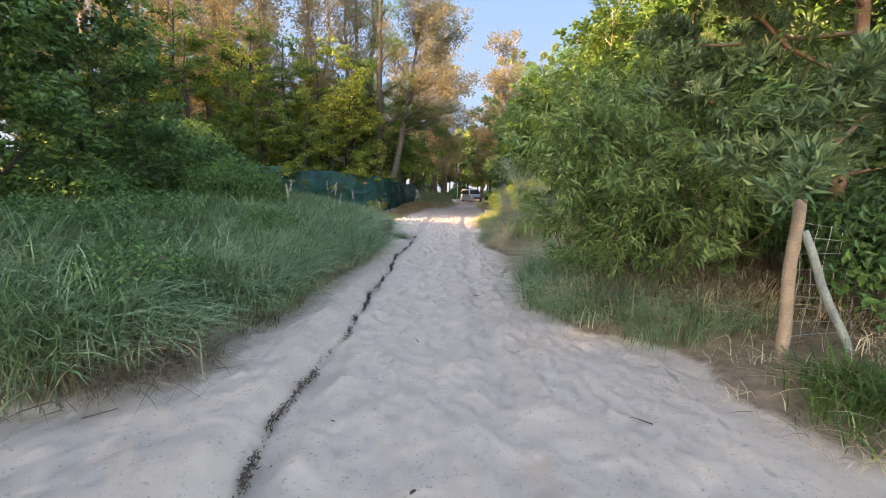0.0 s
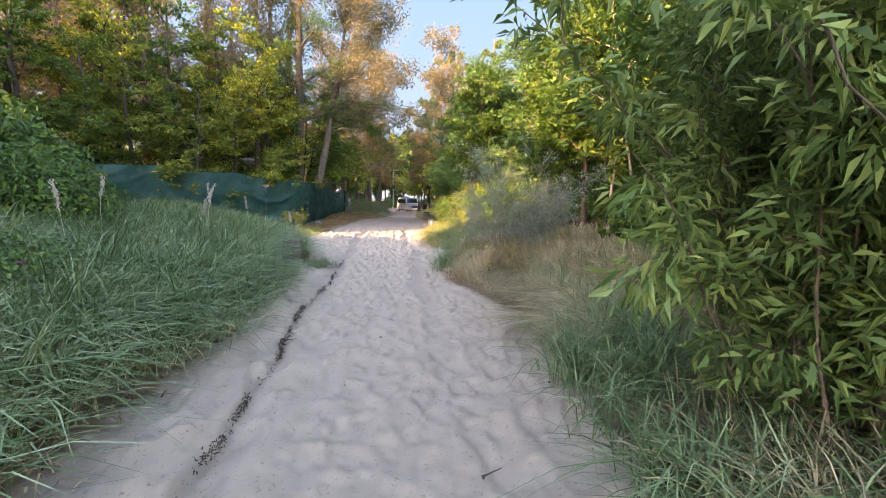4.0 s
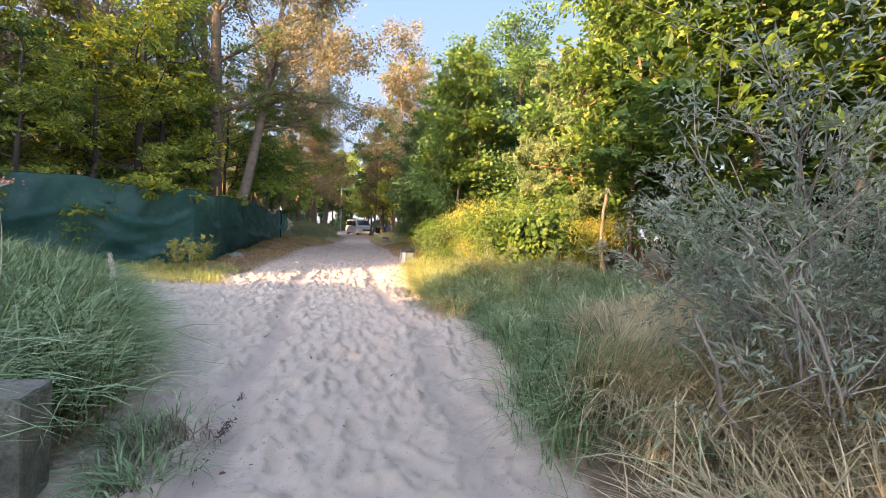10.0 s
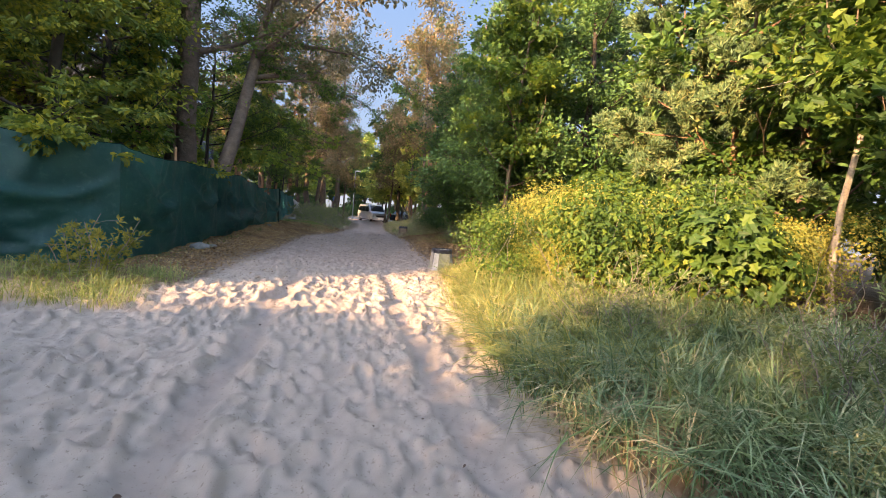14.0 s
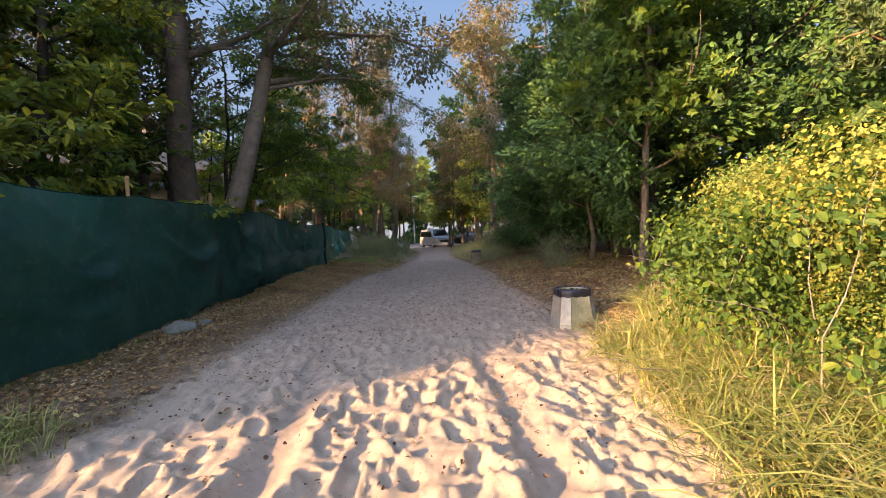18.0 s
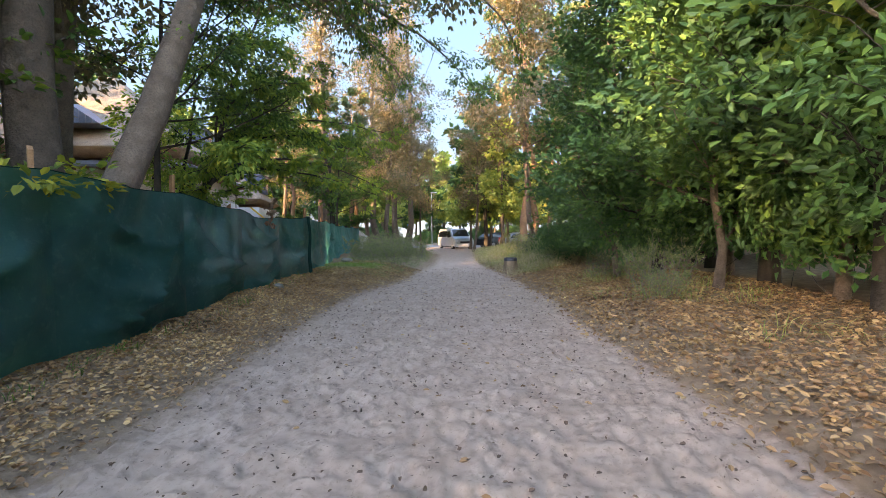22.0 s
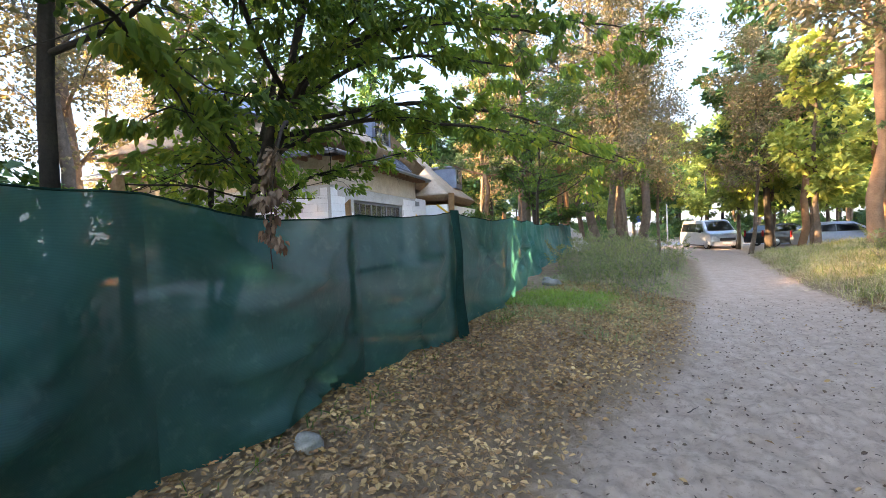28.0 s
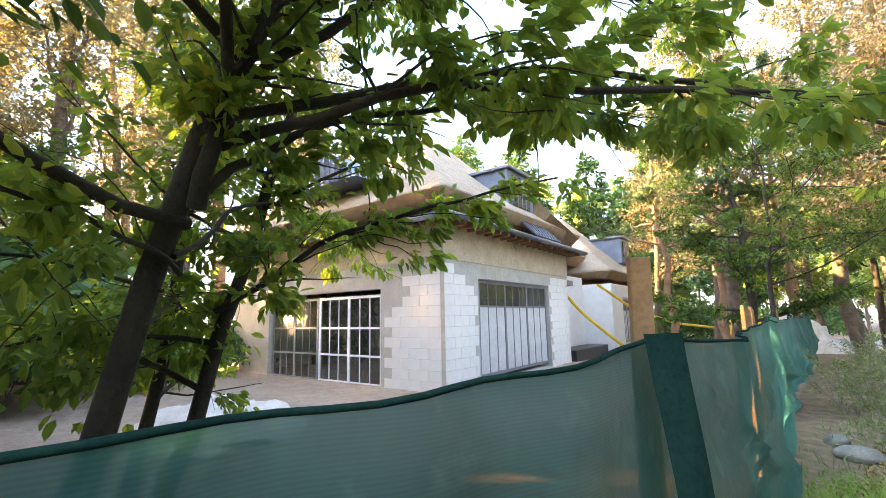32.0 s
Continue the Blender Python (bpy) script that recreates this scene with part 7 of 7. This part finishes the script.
def dormer(x, y, z, wide, tall, deep, mat):
    root = hpart("dormer", block(x - deep, x, y, y + wide, z, z + tall, 0.01), mat, "dark metal clad dormer")
    hpart("dormer_roof", block(x - deep, x + 0.12, y - 0.12, y + wide + 0.12, z + tall + 0.003, z + tall + 0.1, 0.02), ZINC, "", root)
    hpart("dormer_window", block(x + 0.002, x + 0.03, y + wide * 0.16, y + wide * 0.84, z + tall * 0.22, z + tall * 0.9, 0.004), GLASS, "", root)
    for k in range(1, 4):
        q = y + wide * (0.16 + 0.17 * k)
        hpart("glazing_bar", block(x + 0.03, x + 0.045, q - 0.015, q + 0.015, z + tall * 0.22, z + tall * 0.9), FRAME_GREY, "", root)
    for k in range(int(wide / 0.2)):
        q = y + 0.08 + k * 0.2
        hpart("seam_rib", block(x, x + 0.02, q - 0.01, q + 0.01, z, z + tall * 0.2), mat, "", root)


dormer(-0.42, 4.0, 4.95, 1.75, 1.45, 2.6, ZINC_BLUE)
# metal apron below the dormer, with the roof swept down beside it
bm = bmesh.new()
box(bm, -0.03, 0.03, 4.0, 5.75, 0, 1.25)
apron = hpart("apron", bm, ZINC, "ribbed metal apron below the dormer")
apron.matrix_basis = pose(0.48, 0, 4.13, 0, -45, 0)
for k in range(8):
    bm = bmesh.new()
    box(bm, -0.012, 0.012, -0.012, 0.012, 0, 1.24)
    hpart("seam_rib", bm, ZINC, "", apron).matrix_basis = pose(0.04, 4.1 + k * 0.22, 0.003)
bm = bmesh.new()
rows = []
for k in range(9):
    q = k / 8
    y, low = 5.78 + 2.5 * q, 4.86 - 0.52 * q
    rows.append([bm.verts.new(p) for p in ((-1.9, y, low + 1.05), (-0.28, y, low - 0.02), (-0.2, y, low - 0.05), (0.2, y, low + 0.3), (0.13, y, low + 0.4), (-0.9, y, low + 1.5), (-1.9, y, low + 2.55))])
for lo, hi in zip(rows, rows[1:]):
    for k in range(7):
        face = bm.faces.new((lo[k], lo[(k + 1) % 7], hi[(k + 1) % 7], hi[k]))
        face.material_index = 1 if k < 3 else 0
for end in (rows[0], rows[-1][::-1]):
    bm.faces.new(end).material_index = 1
bmesh.ops.recalc_face_normals(bm, faces=bm.faces)
swept = hpart("thatched_roof", bm, THATCH, "swept reed thatch beside the dormer")
swept.data.materials.append(THATCH_CUT)
dormer(-0.2, 15.6, 4.4, 1.5, 1.3, 2.4, ZINC_BLUE)
bm = bmesh.new()
for vs in (((-5.9, -0.12, 5.65), (-2.8, -0.12, 5.65), (-4.35, -0.12, 6.75)),):
    a = [bm.verts.new(p) for p in vs]
    b = [bm.verts.new((p[0], p[1] + 2.6, p[2])) for p in vs]
    bm.faces.new(a)
    bm.faces.new(b[::-1])
    for k in range(3):
        bm.faces.new((a[k], b[k], b[(k + 1) % 3], a[(k + 1) % 3]))
bmesh.ops.recalc_face_normals(bm, faces=bm.faces)
gable = hpart("gable_dormer", bm, ZINC_BLUE, "blue grey boarded gable")
for k in range(13):
    x = -5.67 + k * 0.22
    hpart("board_batten", block(x - 0.012, x + 0.012, -0.15, -0.125, 5.65, 5.67 + 1.05 * (1 - abs(x + 4.35) / 1.55)), ZINC, "", gable)


def hose(points, rad, mat, name, label, category):
    t = np.linspace(0, 1, len(points))
    tt = np.linspace(0, 1, 30)
    pts = np.column_stack([np.interp(tt, t, [p[c] for p in points]) for c in range(3)])
    for _ in range(3):
        pts[1:-1] = (pts[:-2] + pts[1:-1] * 2 + pts[2:]) / 4
    return tagged(piece(name, mesh_of(name, *tube(pts, np.full(30, rad), 10), mat, True)), label, category)


def on_plot(x, y, z):
    return tuple(HOUSE @ Vector((x, y, z)))


hose([on_plot(-0.84, 8.6, 2.9), on_plot(-0.3, 9.4, 1.9), on_plot(0.5, 10.4, 0.9), on_plot(1.2, 11.2, 0.1)], 0.06, YELLOW_PIPE, "yellow_chute", "yellow plastic pipe slanting from the wall", "pipe")
hose([on_plot(0.15, 10.2, 3.0), on_plot(0.9, 12.5, 2.0), on_plot(2.0, 15.6, 1.3), on_plot(3.4, 18.5, 1.0)], 0.055, YELLOW_PIPE, "yellow_chute", "long yellow plastic pipe hanging from the eaves", "pipe")
skip = tagged(new("builders_skip"), "yellow steel container standing on the plot", "container")
bm = block(-1.2, 1.2, -0.9, 0.9, 0.1, 1.5, 0.03)
bmesh.ops.delete(bm, geom=[f for f in bm.faces if f.normal.z > 0.9 and f.calc_area() > 2], context="FACES")
part("tub", bm, YELLOW_BOX, skip)
for k in range(4):
    part("rib", block(-0.95 + k * 0.6, -0.87 + k * 0.6, -0.96, -0.903, 0.15, 1.4, 0.01), YELLOW_BOX, skip)
part("panel_mark", block(-0.1, 0.5, -0.915, -0.905, 0.9, 1.2), TRIM, skip, "dark printed panel")
skip.matrix_world = pose(-9.0, 66.0, at_ground(-9, 66), 0, 0, 20)


def heap(name, label, x, y, rx, ry, tall, mat, seed, category):
    n, m = 28, 10
    r = np.random.default_rng(seed)
    a = np.linspace(0, 2 * np.pi, n, endpoint=False)
    rings = []
    for k in range(m):
        q = 1 - k / (m - 1) * 0.98
        rr = q * (1 + 0.12 * np.sin(a * 3 + seed) + 0.08 * r.normal(size=n))
        xx, yy = x + rx * rr * np.cos(a), y + ry * rr * np.sin(a)
        rings.append(np.column_stack([xx, yy, height(xx, yy) - 0.05 + tall * (1 - q ** 1.7) + 0.06 * r.normal(size=n) * (k > 0)]))
    v = np.concatenate(rings)
    i = np.arange(m - 1)[:, None] * n
    j = np.arange(n)[None]
    k = (j + 1) % n
    f = np.stack([i + j, i + k, i + n + k, i + n + j], -1).reshape(-1, 4)
    return tagged(piece(name, mesh_of(name, v, f, mat, True)), label, category, kind="stuff")


heap("rubble_heap", "pale heap of rubble beside the container", -6.9, 62.5, 1.6, 1.8, 1.5, RUBBLE, 3, "rubble")
heap("sand_heap", "low pale heap of building sand", -9.8, 41.2, 1.6, 1.3, 0.5, RUBBLE, 4, "sand heap")

# ---- fallen leaves ----
def fallen(name, label, n, x0, x1, y0, y1, seed, weight, size=0.075, mat=FALLEN):
    r = np.random.default_rng(seed)
    p = np.column_stack([r.uniform(x0, x1, n), r.uniform(y0, y1, n)])
    p = p[r.random(n) < weight(p[:, 0], p[:, 1])]
    k = len(p)
    base = np.column_stack([p, height(p[:, 0], p[:, 1]) + r.uniform(0.012, 0.045, k)])
    a = r.uniform(0, 2 * np.pi, k)
    way = np.column_stack([np.cos(a), np.sin(a), r.normal(size=k) * 0.25])
    up = unit(np.array([0, 0, 1.0]) + r.normal(size=(k, 3)) * 0.6)
    s = size * r.uniform(0.4, 1.35, k)
    v, f = leaves(base, way, up, s, s * r.uniform(0.5, 0.85, k), "oval")
    return tagged(piece(name, mesh_of(name, v, f, mat)), label, "fallen leaves", kind="stuff")


fallen("fallen_leaves", "thick layer of brown and yellow fallen leaves along the fence", 85000, -3.4, 0.5, 27.5, 47, 31, lambda x, y: fade(edge_left(y) + 0.25 - x, -0.25, 0.7) * (0.7 + 0.3 * fade(y, 31, 36)), 0.047)
fallen("fallen_leaves", "brown fallen leaves below the trees", 52000, 2.2, 6.5, 29.0, 48, 32, lambda x, y: fade(x - edge_right(y), -0.25, 0.6) * 0.9, 0.058)
fallen("fallen_leaves", "scattered dry leaves on the trodden sand", 700, -1.8, 3.0, 27, 46, 33, lambda x, y: 0.25 + 0.35 * fade(y, 30, 38), 0.055)
fallen("leaf_bits", "small dark bits of leaf and bark trodden into the sand", 6500, -1.8, 3.0, 26.5, 48, 35, lambda x, y: 0.7 + 0 * x, 0.034, DARK_LITTER)
fallen("fallen_leaves", "few bits of dry leaf on the pale sand", 260, 0.0, 3.6, 5, 27, 34, lambda x, y: 0.5 + 0 * x, 0.035, DARK_LITTER)

def stick(x, y, length, turn, rad, seed):
    r = np.random.default_rng(seed)
    line = wander((0, 0, 0), (1, 0, 0.05), length, 6, 0.12, 0.0, r)
    line[:, 2] = np.abs(line[:, 2]) * 0.3 + rad * 0.6
    ob = tagged(piece("twig", mesh_of("twig", *tube(line, np.linspace(rad, rad * 0.4, 7), 5), TWIG_AND_SHADOW, True)), "small dark dry twig lying on the sand", "twig", "twigs on the sand")
    ob.matrix_world = pose(x, y, at_ground(x, y) + 0.012, 0, 0, turn)


for k, (x, y, length, turn) in enumerate(((0.62, 16.4, 0.22, 10), (-0.3, 6.9, 0.35, 25), (0.2, 6.5, 0.2, 60), (2.1, 8.3, 0.12, 100), (2.6, 10.4, 0.14, 30), (3.9, 7.0, 0.16, 140), (1.9, 13.4, 0.1, 70), (0.9, 12.6, 0.15, 20),
                                          (0.3, 20.4, 0.16, 80), (2.3, 21.7, 0.12, 10), (1.0, 36.5, 0.14, 40), (0.2, 38.2, 0.18, 110), (1.8, 34.8, 0.12, 160), (-0.7, 40.3, 0.2, 60))):
    stick(x, y, length, turn, 0.006, 400 + k)

# dark slivers that put the shadow line of the broken sand ledge into colour
r_l = np.random.default_rng(91)
n = 5200
y = r_l.uniform(5.2, 18.5, n)
x = np.interp(y, (4, 6, 7.1, 9.5, 11.5, 13.5, 16, 19), (1.75, 1.54, 1.37, 1.22, 1.02, 0.82, 0.70, 0.50)) + 0.03 * np.sin(y * 1.7) + 0.018 * np.sin(y * 5.3 + 1) + 0.012 * np.sin(y * 13.0) + r_l.normal(size=n) * 0.012 + 0.015
keep = (np.sin(y * 4.7) + np.sin(y * 11.3 + 1) + 0.8 * np.sin(y * 2.1) > -0.3 + 0.9 * fade(y, 11, 18)) | (r_l.random(n) < 0.06)
x, y = x[keep], y[keep]
n = len(x)
v, f = leaves(np.column_stack([x, y, height(x, y) + r_l.uniform(0.0, 0.06, n)]), np.column_stack([r_l.normal(size=n) * 0.5, r_l.normal(size=n), r_l.normal(size=n) * 0.3]), r_l.normal(size=(n, 3)), r_l.uniform(0.012, 0.042, n), 0.009, "slim")
tagged(piece("root_fibres", mesh_of("root_fibres", v, f, TWIG_AND_SHADOW)), "dark slivers standing in for the shadow line of a broken sand ledge", "roots", kind="stuff")

# ---- wilted bough hanging over the net ----
r_w = np.random.default_rng(44)
wilted = tagged(new("wilted_branch"), "broken branch of curled brown leaves hanging over the net", "branch")
line = wander((-3.15, 38.1, 2.62), (0.45, -0.75, -0.2), 0.62, 7, 0.08, -0.15, r_w)
hang = wander(line[6], (-0.02, -0.1, -1.0), 0.75, 7, 0.08, -0.1, r_w)
piece("stem", mesh_of("stem", *tube(line, np.linspace(0.014, 0.006, 8), 6), BARK_DARK, True), wilted)
piece("stem", mesh_of("stem", *tube(hang, np.linspace(0.007, 0.003, 8), 5), BARK_DARK, True), wilted)
v, f = spray([line[2:], hang], 230, 0.045, 1.0, 0.06, 0.04, "oval", r_w, 0.9, 1.0, 0.1)
piece("dead_foliage", mesh_of("dead_foliage", v, f, WILTED), wilted, "curled pale brown dead leaves")
